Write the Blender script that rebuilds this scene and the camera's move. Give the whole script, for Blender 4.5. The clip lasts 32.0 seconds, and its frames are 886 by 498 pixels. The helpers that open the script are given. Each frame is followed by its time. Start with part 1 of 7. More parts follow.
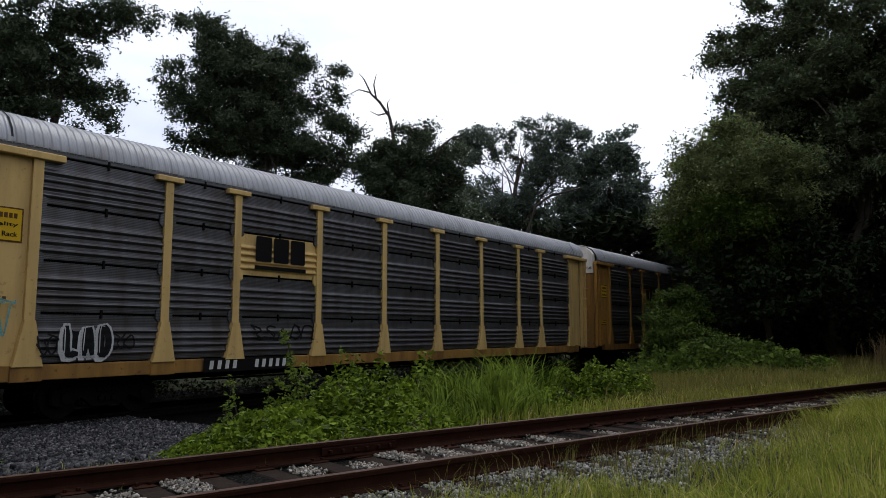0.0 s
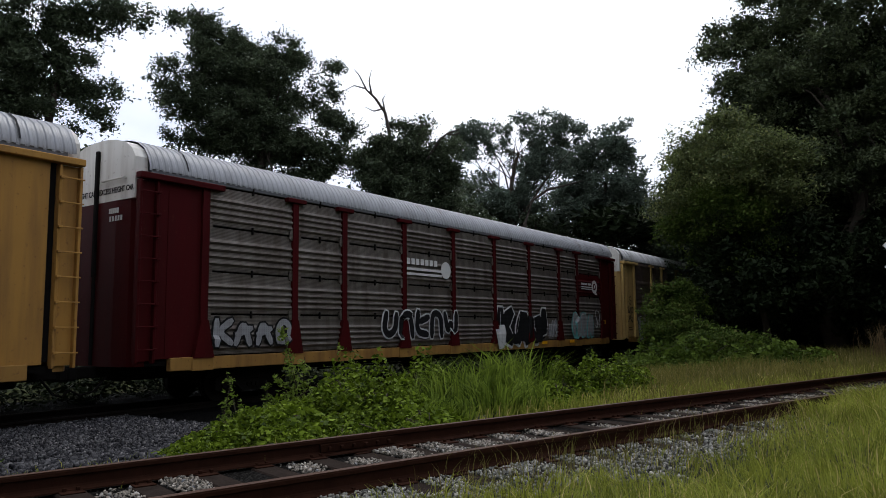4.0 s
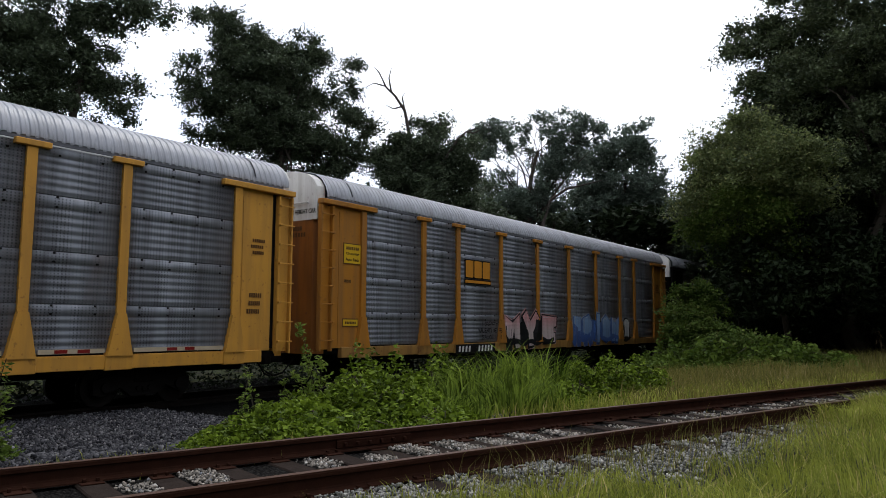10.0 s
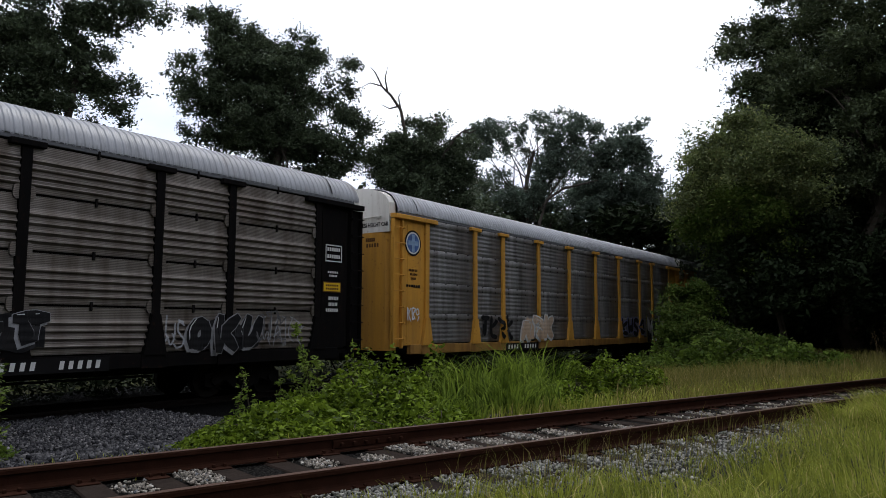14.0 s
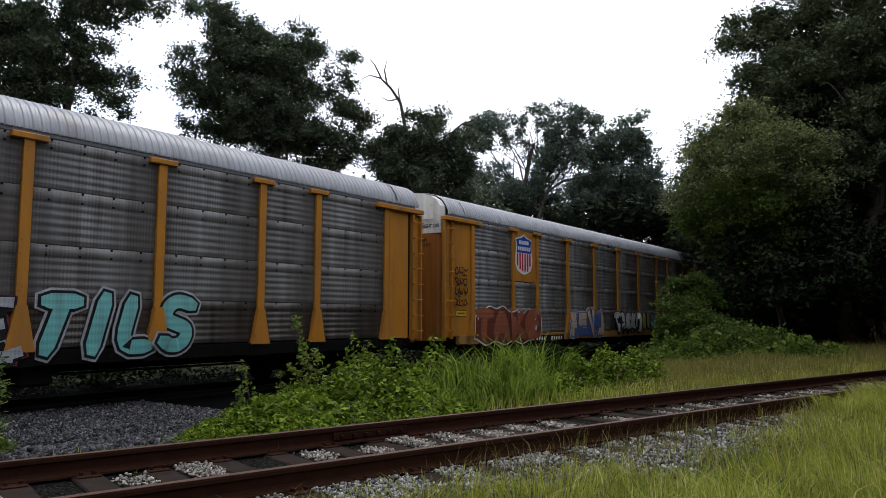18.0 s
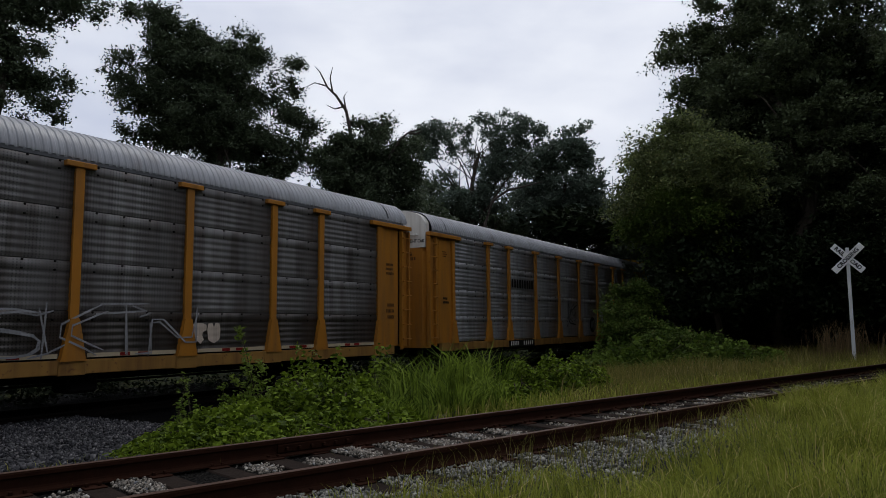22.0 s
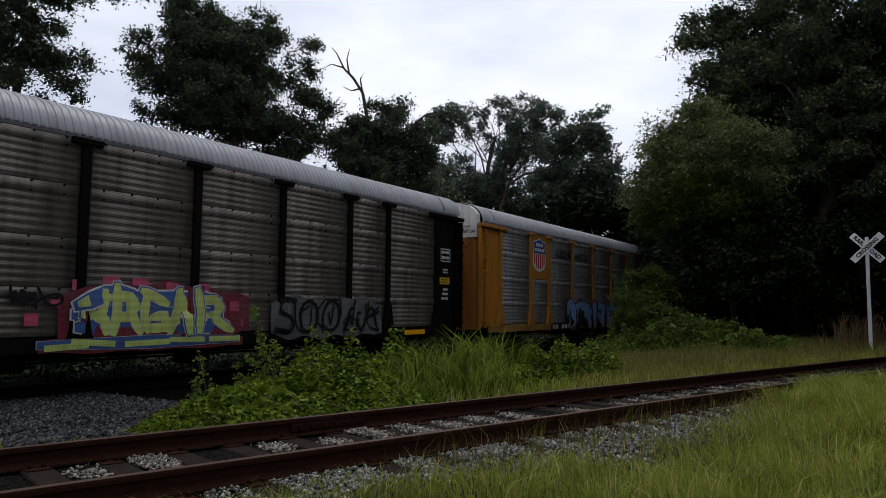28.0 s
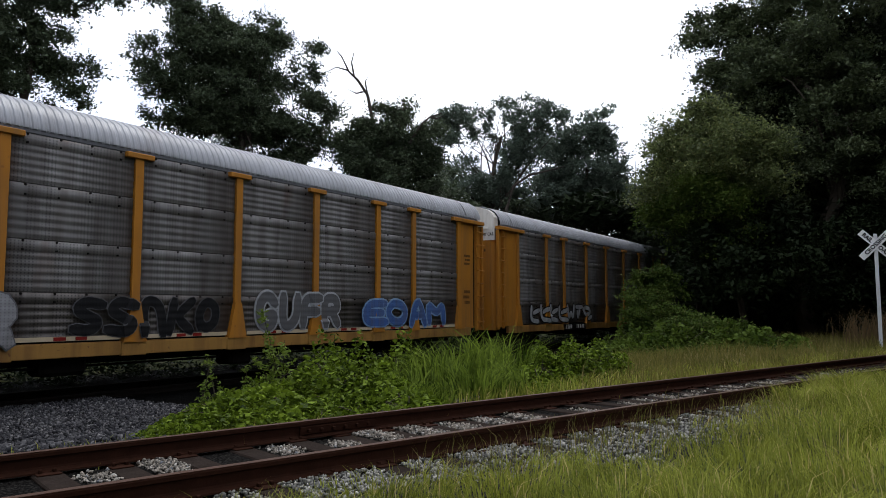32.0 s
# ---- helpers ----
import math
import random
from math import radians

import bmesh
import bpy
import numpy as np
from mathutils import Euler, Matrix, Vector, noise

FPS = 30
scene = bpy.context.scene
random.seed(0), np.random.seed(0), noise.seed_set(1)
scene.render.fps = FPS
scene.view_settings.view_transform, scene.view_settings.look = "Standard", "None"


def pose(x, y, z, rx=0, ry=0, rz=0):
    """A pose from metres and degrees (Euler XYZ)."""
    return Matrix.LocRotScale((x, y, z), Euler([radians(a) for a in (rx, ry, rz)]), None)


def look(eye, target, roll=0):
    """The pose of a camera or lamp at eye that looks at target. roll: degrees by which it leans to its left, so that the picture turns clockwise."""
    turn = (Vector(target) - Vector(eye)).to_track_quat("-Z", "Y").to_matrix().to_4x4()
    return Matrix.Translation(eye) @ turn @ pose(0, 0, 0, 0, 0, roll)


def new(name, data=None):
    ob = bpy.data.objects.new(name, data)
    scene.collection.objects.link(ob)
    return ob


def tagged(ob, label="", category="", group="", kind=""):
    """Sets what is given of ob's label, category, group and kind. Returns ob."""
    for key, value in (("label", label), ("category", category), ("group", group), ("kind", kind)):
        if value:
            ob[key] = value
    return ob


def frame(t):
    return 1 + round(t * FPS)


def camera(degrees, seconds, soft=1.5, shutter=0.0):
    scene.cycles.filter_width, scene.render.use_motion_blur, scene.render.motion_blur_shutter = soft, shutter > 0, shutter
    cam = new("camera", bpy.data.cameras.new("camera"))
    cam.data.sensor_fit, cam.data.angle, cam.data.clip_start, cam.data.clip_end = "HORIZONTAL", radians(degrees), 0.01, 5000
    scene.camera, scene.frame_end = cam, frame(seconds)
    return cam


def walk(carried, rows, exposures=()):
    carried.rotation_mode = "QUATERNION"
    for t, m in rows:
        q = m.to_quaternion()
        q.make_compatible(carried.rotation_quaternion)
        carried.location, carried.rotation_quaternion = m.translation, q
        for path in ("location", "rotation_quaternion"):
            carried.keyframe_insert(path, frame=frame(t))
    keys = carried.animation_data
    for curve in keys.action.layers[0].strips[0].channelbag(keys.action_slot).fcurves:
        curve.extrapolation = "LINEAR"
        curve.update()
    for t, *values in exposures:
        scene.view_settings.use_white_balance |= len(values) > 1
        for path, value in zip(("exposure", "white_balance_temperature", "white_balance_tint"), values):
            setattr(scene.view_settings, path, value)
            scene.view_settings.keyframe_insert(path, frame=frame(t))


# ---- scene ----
cam = camera(62.9, 32.0, soft=0.85)
EYE_Z = 1.40
# seconds, yaw, pitch, roll of the hand-held camera, which stands on one spot
TURNS = (
    (0.0, -1.23, 6.51, 0.02), (0.5, -1.15, 6.21, 0.07), (1.0, -0.88, 6.18, -0.01), (1.5, -1.11, 6.6, 0.17),
    (2.0, -0.92, 6.53, 0.11), (2.5, -0.92, 6.0, 0.12), (3.0, -1.42, 5.97, 0.37), (3.5, -1.6, 6.31, 0.71),
    (5.5, -0.53, 5.02, -0.24), (6.0, -0.39, 4.89, -0.19), (6.5, 0.13, 4.78, -0.06), (7.0, 0.29, 5.11, -0.04),
    (7.5, 0.15, 5.37, 0.14), (8.0, 0.04, 5.53, -0.02), (8.5, 0.27, 5.9, -0.04), (9.0, 0.0, 5.79, 0.13),
    (9.5, -0.2, 5.74, 0.0), (10.0, -0.07, 6.0, -0.2), (10.5, 0.09, 6.03, 0.01), (11.0, -0.02, 5.9, -0.17),
    (11.5, -0.14, 5.88, -0.09), (12.0, -0.07, 6.15, -0.1), (12.5, -0.08, 6.15, 0.01), (13.0, -0.22, 6.07, 0.0),
    (13.5, -0.43, 6.13, 0.06), (14.0, -0.36, 5.99, -0.13), (14.5, 0.06, 6.2, -0.09), (16.5, -0.13, 5.9, 0.2),
    (17.0, -0.31, 5.5, 0.13), (17.5, -0.19, 5.5, -0.03), (18.0, -0.37, 5.41, -0.07), (18.5, -0.46, 5.48, -0.13),
    (19.0, -0.83, 4.93, -0.06), (19.5, 0.41, 5.67, 0.38), (20.0, -3.31, 5.57, 1.12), (20.5, -4.52, 5.51, 0.84),
    (21.0, -4.26, 5.55, 0.75), (21.5, -4.89, 5.59, 0.64), (22.0, -4.57, 6.07, 0.49), (22.5, -4.08, 6.04, 0.61),
    (23.0, -4.37, 6.19, 0.5), (23.5, -4.65, 5.93, 0.5), (24.0, -4.29, 5.9, 0.5), (24.5, -4.08, 5.87, 0.26),
    (25.0, -3.94, 5.75, 0.12), (25.5, -3.89, 5.77, 0.07), (27.5, -3.62, 5.05, -0.49), (28.0, -3.5, 4.77, -0.43),
    (28.5, -3.0, 4.52, -0.32), (29.0, -3.05, 4.2, -0.22), (29.5, -3.24, 4.23, -0.16), (30.0, -3.09, 4.44, -0.12),
    (30.5, -3.57, 4.3, -0.07), (31.0, -3.7, 4.28, 0.05), (31.5, -3.12, 4.4, 0.12), (32.0, -2.93, 4.88, 0.14))
STOPS = ((0.0, -0.45), (1.0, -0.4), (2.0, -0.5), (3.0, -0.45), (3.5, -0.4), (5.5, -0.05), (6.0, 0.0), (7.0, 0.38), (8.0, 0.27),
         (9.0, 0.0), (10.0, -0.1), (11.0, -0.15), (12.0, -0.2), (14.0, -0.25), (17.0, -0.15), (18.0, 0.08), (19.0, 0.07), (20.0, -0.2), (21.0, -1.0), (22.0, -0.95),
         (24.0, -0.95), (25.0, -0.85), (27.5, -0.85), (28.0, -0.75), (29.0, 0.05), (30.0, 0.1), (31.0, 0.0), (32.0, -0.1))
walk(cam, [(t, pose(0, 0, EYE_Z, 90 + p, r, y)) for t, y, p, r in TURNS], STOPS)

# ---- plan: two tracks, the camera above the origin ----
MAIN_ANGLE, NEAR_ANGLE = 36.24, 52.3
D_MAIN = Vector((math.sin(radians(MAIN_ANGLE)), math.cos(radians(MAIN_ANGLE)), 0))
N_MAIN = Vector((-D_MAIN.y, D_MAIN.x, 0))
D_NEAR = Vector((math.sin(radians(NEAR_ANGLE)), math.cos(radians(NEAR_ANGLE)), 0))
N_NEAR = Vector((-D_NEAR.y, D_NEAR.x, 0))
MAIN_OFF, MAIN_TOP = 16.08, -0.38      # centre line of the main track, top of its rails
NEAR_OFF, NEAR_TOP = 5.78, 0.30        # the same of the siding
PITCH = 28.85                          # length of one car over its couplers


def gap_at(i, t):
    """Where, along the main track, the coupling behind car i stands at t seconds."""
    return 33.289 + PITCH * i - 13.3418 * t - 0.021424 * t ** 2 + 6.198e-4 * t ** 3 - 1.1423e-5 * t ** 4


# ---- light ----
def sky_world():
    world = bpy.data.worlds.new("overcast_sky")
    scene.world = world
    world.use_nodes = True
    nt = world.node_tree
    nt.nodes.clear()
    out = nt.nodes.new("ShaderNodeOutputWorld")
    bg = nt.nodes.new("ShaderNodeBackground")
    sky = nt.nodes.new("ShaderNodeTexSky")
    sky.sky_type, sky.sun_disc = "NISHITA", False
    sky.sun_elevation, sky.sun_rotation = radians(52), radians(20)
    sky.air_density, sky.dust_density = 1.0, 3.0
    dim = nt.nodes.new("ShaderNodeMix")
    dim.data_type, dim.blend_type = "RGBA", "MULTIPLY"
    dim.inputs[0].default_value = 1.0
    nt.links.new(sky.outputs[0], dim.inputs[6])
    dim.inputs[7].default_value = (0.1, 0.1, 0.1, 1)
    tc = nt.nodes.new("ShaderNodeTexCoord")
    mp = nt.nodes.new("ShaderNodeMapping")
    mp.inputs["Scale"].default_value = (1.0, 1.0, 2.6)
    nt.links.new(tc.outputs["Generated"], mp.inputs[0])
    nz = nt.nodes.new("ShaderNodeTexNoise")
    nz.inputs["Scale"].default_value, nz.inputs["Detail"].default_value = 2.4, 6
    nz.inputs["Roughness"].default_value = 0.5
    nt.links.new(mp.outputs[0], nz.inputs[0])
    ramp = nt.nodes.new("ShaderNodeValToRGB")
    ramp.color_ramp.elements[0].position, ramp.color_ramp.elements[1].position = 0.36, 0.66
    ramp.color_ramp.elements[0].color = (0.66, 0.72, 0.90, 1)
    ramp.color_ramp.elements[1].color = (1.09, 1.13, 1.22, 1)
    nt.links.new(nz.outputs[0], ramp.inputs[0])
    mix = nt.nodes.new("ShaderNodeMix")
    mix.data_type = "RGBA"
    mix.inputs[0].default_value = 0.94
    nt.links.new(dim.outputs[2], mix.inputs[6])
    nt.links.new(ramp.outputs[0], mix.inputs[7])
    nt.links.new(mix.outputs[2], bg.inputs[0])
    bg.inputs[1].default_value = 1.6
    nt.links.new(bg.outputs[0], out.inputs[0])


sky_world()
sun = new("sun", bpy.data.lights.new("sun", "SUN"))
sun.data.energy, sun.data.angle, sun.data.color = 1.0, radians(20), (1.0, 0.97, 0.92)
sun.matrix_world = look((0, 0, 30), (-6, -14, 0))


# ---- materials ----
class Shader:
    """A node material, built step by step."""

    def __init__(self, name):
        self.mat = bpy.data.materials.new(name)
        self.mat.use_nodes = True
        self.nt = self.mat.node_tree
        self.bsdf = self.nt.nodes["Principled BSDF"]

    def node(self, kind, **sets):
        n = self.nt.nodes.new(kind)
        for k, v in sets.items():
            n.inputs[k].default_value = v
        return n

    def link(self, a, b):
        self.nt.links.new(a, b)

    def coords(self, scale=(1, 1, 1), shift=True):
        tc = self.node("ShaderNodeTexCoord")
        mp = self.node("ShaderNodeMapping", Scale=scale)
        self.link(tc.outputs["Object"], mp.inputs[0])
        if shift:
            info = self.node("ShaderNodeObjectInfo")
            mul = self.node("ShaderNodeVectorMath")
            mul.operation = "SCALE"
            mul.inputs[0].default_value = (37.0, 19.0, 11.0)
            self.link(info.outputs["Random"], mul.inputs["Scale"])
            self.link(mul.outputs[0], mp.inputs["Location"])
        return mp.outputs[0]

    def noise(self, scale, detail=4, stretch=(1, 1, 1), rough=0.55):
        n = self.node("ShaderNodeTexNoise", Scale=scale, Detail=detail, Roughness=rough)
        self.link(self.coords(stretch), n.inputs[0])
        return n.outputs[0]

    def ramp(self, value, stops):
        r = self.node("ShaderNodeValToRGB")
        el = r.color_ramp.elements
        while len(el) < len(stops):
            el.new(0.5)
        for e, (p, c) in zip(el, stops):
            e.position = p
            e.color = (*c, 1) if len(c) == 3 else c
        self.link(value, r.inputs[0])
        return r.outputs[0]

    def mix(self, a, b, fac, blend="MIX"):
        m = self.node("ShaderNodeMix")
        m.data_type, m.blend_type = "RGBA", blend
        for slot, v in ((0, fac), (6, a), (7, b)):
            if isinstance(v, (int, float)):
                m.inputs[slot].default_value = v
            elif isinstance(v, tuple):
                m.inputs[slot].default_value = (*v, 1)
            else:
                self.link(v, m.inputs[slot])
        return m.outputs[2]

    def random(self):
        return self.node("ShaderNodeObjectInfo").outputs["Random"]

    def island(self):
        return self.node("ShaderNodeNewGeometry").outputs["Random Per Island"]

    def bump(self, value, strength=0.3, distance=0.01):
        b = self.node("ShaderNodeBump", Strength=strength, Distance=distance)
        self.link(value, b.inputs["Height"])
        self.link(b.outputs[0], self.bsdf.inputs["Normal"])

    def done(self, colour, rough=0.6, metal=0.0, spec=0.04):
        for name, v in (("Base Color", colour), ("Roughness", rough), ("Metallic", metal), ("Specular IOR Level", spec)):
            if isinstance(v, tuple):
                self.bsdf.inputs[name].default_value = (*v, 1)
            elif isinstance(v, (int, float)):
                self.bsdf.inputs[name].default_value = v
            else:
                self.link(v, self.bsdf.inputs[name])
        return self.mat


def tint(c, k):
    return tuple(min(1.0, a * k) for a in c)


def paint(name, c, dirt=(0.10, 0.07, 0.045), wear=0.45, rough=0.55, grime=0.5, spec=0.14):
    """Weathered railway paint: mottled, streaked downwards, with rusty chips."""
    s = Shader(name)
    base = s.mix(tint(c, 0.86), tint(c, 1.08), s.noise(1.3, 3))
    streak = s.ramp(s.noise(2.2, 5, (1.6, 1.6, 0.16)), ((0.42, (0, 0, 0)), (0.75, (1, 1, 1))))
    base = s.mix(base, dirt, s.mix((0, 0, 0), streak, grime))
    chips = s.ramp(s.noise(9, 6), ((0.62, (0, 0, 0)), (0.70, (1, 1, 1))))
    base = s.mix(base, (0.12, 0.05, 0.025), s.mix((0, 0, 0), chips, wear))
    s.bump(s.noise(30, 3), 0.12, 0.004)
    return s.done(base, rough, 0.0, spec)


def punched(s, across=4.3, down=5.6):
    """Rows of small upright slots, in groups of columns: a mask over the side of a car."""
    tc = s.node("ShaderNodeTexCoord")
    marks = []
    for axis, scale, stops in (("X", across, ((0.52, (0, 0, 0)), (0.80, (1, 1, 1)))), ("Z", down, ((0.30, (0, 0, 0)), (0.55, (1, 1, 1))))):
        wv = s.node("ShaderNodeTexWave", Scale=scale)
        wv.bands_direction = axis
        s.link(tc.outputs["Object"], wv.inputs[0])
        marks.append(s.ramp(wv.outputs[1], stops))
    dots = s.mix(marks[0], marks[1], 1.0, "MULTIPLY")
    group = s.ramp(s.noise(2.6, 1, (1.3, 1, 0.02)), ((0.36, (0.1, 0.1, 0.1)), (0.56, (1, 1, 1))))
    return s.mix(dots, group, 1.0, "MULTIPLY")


def panel_metal(name, c, dirt=(0.075, 0.062, 0.055), grime=0.75, metal=0.62, holes=0.7, lines=0.0, rough=0.42):
    """Galvanised side sheeting: spangle, downward dirt streaks and rows of small punched slots."""
    s = Shader(name)
    base = s.mix(tint(c, 0.8), tint(c, 1.12), s.noise(0.9, 4))
    base = s.mix(base, s.mix(tint(c, 0.78), tint(c, 1.1), s.random()), 0.5)
    streak = s.ramp(s.noise(1.4, 6, (2.6, 1, 0.22)), ((0.38, (0, 0, 0)), (0.72, (1, 1, 1))))
    base = s.mix(base, dirt, s.mix((0, 0, 0), streak, grime))
    rusty = s.ramp(s.noise(0.8, 5, (1.2, 1, 0.5)), ((0.60, (0, 0, 0)), (0.78, (0.5, 0.5, 0.5))))
    base = s.mix(base, (0.11, 0.062, 0.04), rusty)
    if holes:
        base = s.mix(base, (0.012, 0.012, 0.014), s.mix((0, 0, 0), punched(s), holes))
    if lines:
        tc = s.node("ShaderNodeTexCoord")
        wv = s.node("ShaderNodeTexWave", Scale=9.0)
        wv.bands_direction = "Z"
        s.link(tc.outputs["Object"], wv.inputs[0])
        base = s.mix(base, tint(dirt, 0.4), s.mix((0, 0, 0), s.ramp(wv.outputs[1], ((0.35, (0, 0, 0)), (0.6, (1, 1, 1)))), lines))
    s.bump(s.noise(14, 3), 0.10, 0.004)
    return s.done(base, rough, metal, 0.15)


def plain(name, c, rough=0.7, metal=0.0, vary=0.25, scale=6, bump=0.2):
    s = Shader(name)
    col = s.mix(tint(c, 1 - vary), tint(c, 1 + vary), s.noise(scale, 4))
    if bump:
        s.bump(s.noise(scale * 5, 4), bump, 0.01)
    return s.done(col, rough, metal)


def leaf_mat(name, dark, light, back=0.35, tips=None, gloss=0.05, patches=0.5):
    """Leaves that differ one by one, in lighter and darker patches a metre or two across."""
    s = Shader(name)
    isl = s.island()
    col = s.mix(dark, light, s.mix(isl, s.ramp(s.noise(0.9, 3), ((0.36, (0, 0, 0)), (0.66, (1, 1, 1)))), patches))
    if tips:
        col = s.mix(col, tips, s.ramp(isl, ((0.90, (0, 0, 0)), (0.97, (0.8, 0.8, 0.8)))))
    s.done(col, 0.5, 0.0, gloss)
    tr = s.node("ShaderNodeBsdfTranslucent")
    s.link(col, tr.inputs[0])
    mx = s.node("ShaderNodeMixShader")
    mx.inputs[0].default_value = back
    out = s.nt.nodes["Material Output"]
    s.link(s.bsdf.outputs[0], mx.inputs[1])
    s.link(tr.outputs[0], mx.inputs[2])
    s.link(mx.outputs[0], out.inputs[0])
    return s.mat


def stone_mat(name, stops, rough=0.85):
    s = Shader(name)
    col = s.ramp(s.island(), stops)
    col = s.mix(col, tint(stops[0][1], 0.6), s.ramp(s.noise(18, 4), ((0.45, (0, 0, 0)), (0.8, (0.7, 0.7, 0.7)))))
    s.bump(s.noise(60, 3), 0.3, 0.006)
    return s.done(col, rough)


def ground_mat():
    s = Shader("weedy_soil")
    col = s.ramp(s.noise(0.7, 8), ((0.3, (0.035, 0.03, 0.02)), (0.5, (0.05, 0.055, 0.02)), (0.72, (0.06, 0.075, 0.025))))
    col = s.mix(col, (0.09, 0.08, 0.06), s.ramp(s.noise(22, 6), ((0.6, (0, 0, 0)), (0.75, (0.8, 0.8, 0.8)))))
    s.bump(s.noise(9, 8), 0.8, 0.05)
    return s.done(col, 0.95, 0, 0.03)


def gravel_mat(name, lo, hi, scale):
    s = Shader(name)
    v = s.node("ShaderNodeTexVoronoi", Scale=scale)
    s.link(s.coords(shift=False), v.inputs[0])
    col = s.mix(lo, hi, v.outputs["Color"])
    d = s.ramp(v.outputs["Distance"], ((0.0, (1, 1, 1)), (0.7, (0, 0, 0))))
    # gaps between the stones are coloured darker, as their shade would look
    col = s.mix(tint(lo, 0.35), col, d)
    s.bump(d, 0.9, 0.03)
    return s.done(col, 0.95, 0, 0.02)


YELLOW = paint("yellow_rack_paint", (0.52, 0.255, 0.040), grime=0.4)
TAN = paint("tan_rack_paint", (0.36, 0.185, 0.042), dirt=(0.10, 0.055, 0.03), wear=0.55, grime=0.6)
CREAM = paint("faded_cream_paint", (0.58, 0.39, 0.145), wear=0.35, grime=0.35)
ORANGE = paint("orange_rack_paint", (0.37, 0.150, 0.018), wear=0.35)
FRESH = paint("fresh_orange_paint", (0.50, 0.225, 0.028), wear=0.1, grime=0.25, rough=0.4)
RUSTY = paint("rusty_yellow_sill", (0.28, 0.15, 0.04), dirt=(0.10, 0.045, 0.02), wear=0.8, grime=0.75)
DEEP = paint("deep_orange_rack_paint", (0.27, 0.095, 0.016), dirt=(0.07, 0.03, 0.015), wear=0.45, grime=0.6)
GOLD_END = paint("bright_yellow_end_paint", (0.58, 0.37, 0.03), wear=0.15, grime=0.25)
MAROON = paint("maroon_rack_paint", (0.050, 0.004, 0.005), dirt=(0.022, 0.006, 0.005), wear=0.15, grime=0.4, spec=0.05)
BLACK = paint("black_rack_paint", (0.005, 0.0048, 0.0048), dirt=(0.012, 0.009, 0.008), wear=0.1, grime=0.5, rough=0.8, spec=0.02)
WHITE = paint("white_end_paint", (0.64, 0.62, 0.58), dirt=(0.24, 0.19, 0.14), wear=0.35, grime=0.5)
WHITE_CLEAN = paint("clean_white_paint", (0.78, 0.77, 0.73), dirt=(0.45, 0.4, 0.33), wear=0.1, grime=0.3)
RED = paint("red_logo_paint", (0.42, 0.045, 0.03), wear=0.1, grime=0.25)
GREY_PANEL = panel_metal("grey_side_sheet", (0.145, 0.147, 0.157), holes=0, lines=0.55)
BLUE_PANEL = panel_metal("blue_grey_side_sheet", (0.205, 0.215, 0.23), dirt=(0.062, 0.060, 0.060), grime=0.65, metal=0.4, holes=0.65)
WARM_PANEL = panel_metal("dusty_side_sheet", (0.225, 0.200, 0.178), dirt=(0.066, 0.048, 0.035), metal=0.5, holes=0, lines=0.55)
DARK_PANEL = panel_metal("dark_side_sheet", (0.170, 0.163, 0.158), dirt=(0.060, 0.050, 0.043), metal=0.3, holes=0.55)
GREYER_PANEL = panel_metal("pale_grey_side_sheet", (0.195, 0.190, 0.185), dirt=(0.062, 0.053, 0.046), grime=0.75, metal=0.3, holes=0.55)
SILVER_PANEL = panel_metal("silver_side_sheet", (0.265, 0.265, 0.266), dirt=(0.115, 0.106, 0.098), grime=0.6, metal=0.4, holes=0.5)
PALE_PANEL = panel_metal("pale_side_sheet", (0.30, 0.30, 0.30), dirt=(0.15, 0.135, 0.12), grime=0.5, metal=0.3, holes=0)
GRIMY_PANEL = panel_metal("grimy_lower_sheet", (0.110, 0.100, 0.092), dirt=(0.040, 0.032, 0.026), grime=0.85)
BROWN_PANEL = panel_metal("rust_brown_side_sheet", (0.108, 0.080, 0.068), dirt=(0.055, 0.038, 0.030), metal=0.1, holes=0.85)
NEW_PANEL = panel_metal("bright_new_side_sheet", (0.60, 0.62, 0.65), dirt=(0.36, 0.37, 0.40), grime=0.4, metal=0.92, holes=0.1, rough=0.42)
ROOF = panel_metal("galvanised_roof_sheet", (0.31, 0.315, 0.33), dirt=(0.18, 0.177, 0.177), grime=0.5, metal=0.2, holes=0)
FLAT_PALE = plain("pale_tube_paint", (0.55, 0.54, 0.52), 0.6, 0, 0.2, 5, 0.1)
EAVE_GREY = plain("grey_eave_paint", (0.11, 0.112, 0.12), 0.6)
SEAM = plain("dark_seam_strap", (0.03, 0.03, 0.032), 0.7)
ROOF_NEW = panel_metal("bright_roof_sheet", (0.86, 0.87, 0.89), dirt=(0.8, 0.8, 0.8), grime=0.3, metal=0.0, holes=0)
ROOF_WORN = panel_metal("worn_white_roof_sheet", (0.68, 0.68, 0.685), dirt=(0.20, 0.19, 0.18), grime=0.7, metal=0.1, holes=0)
UNDER = plain("grimy_underframe_and_gap_black", (0.009, 0.008, 0.0075), 0.9)
WHEEL = plain("worn_wheel_steel", (0.014, 0.012, 0.011), 0.6, 0.4)
RAIL = plain("rusted_rail_steel", (0.030, 0.0120, 0.0070), 0.8, 0.15, 0.45, 9, 0.4)
RAIL_TOP = plain("brown_worn_rail_head", (0.090, 0.050, 0.034), 0.5, 0.5, 0.3, 8, 0.1)
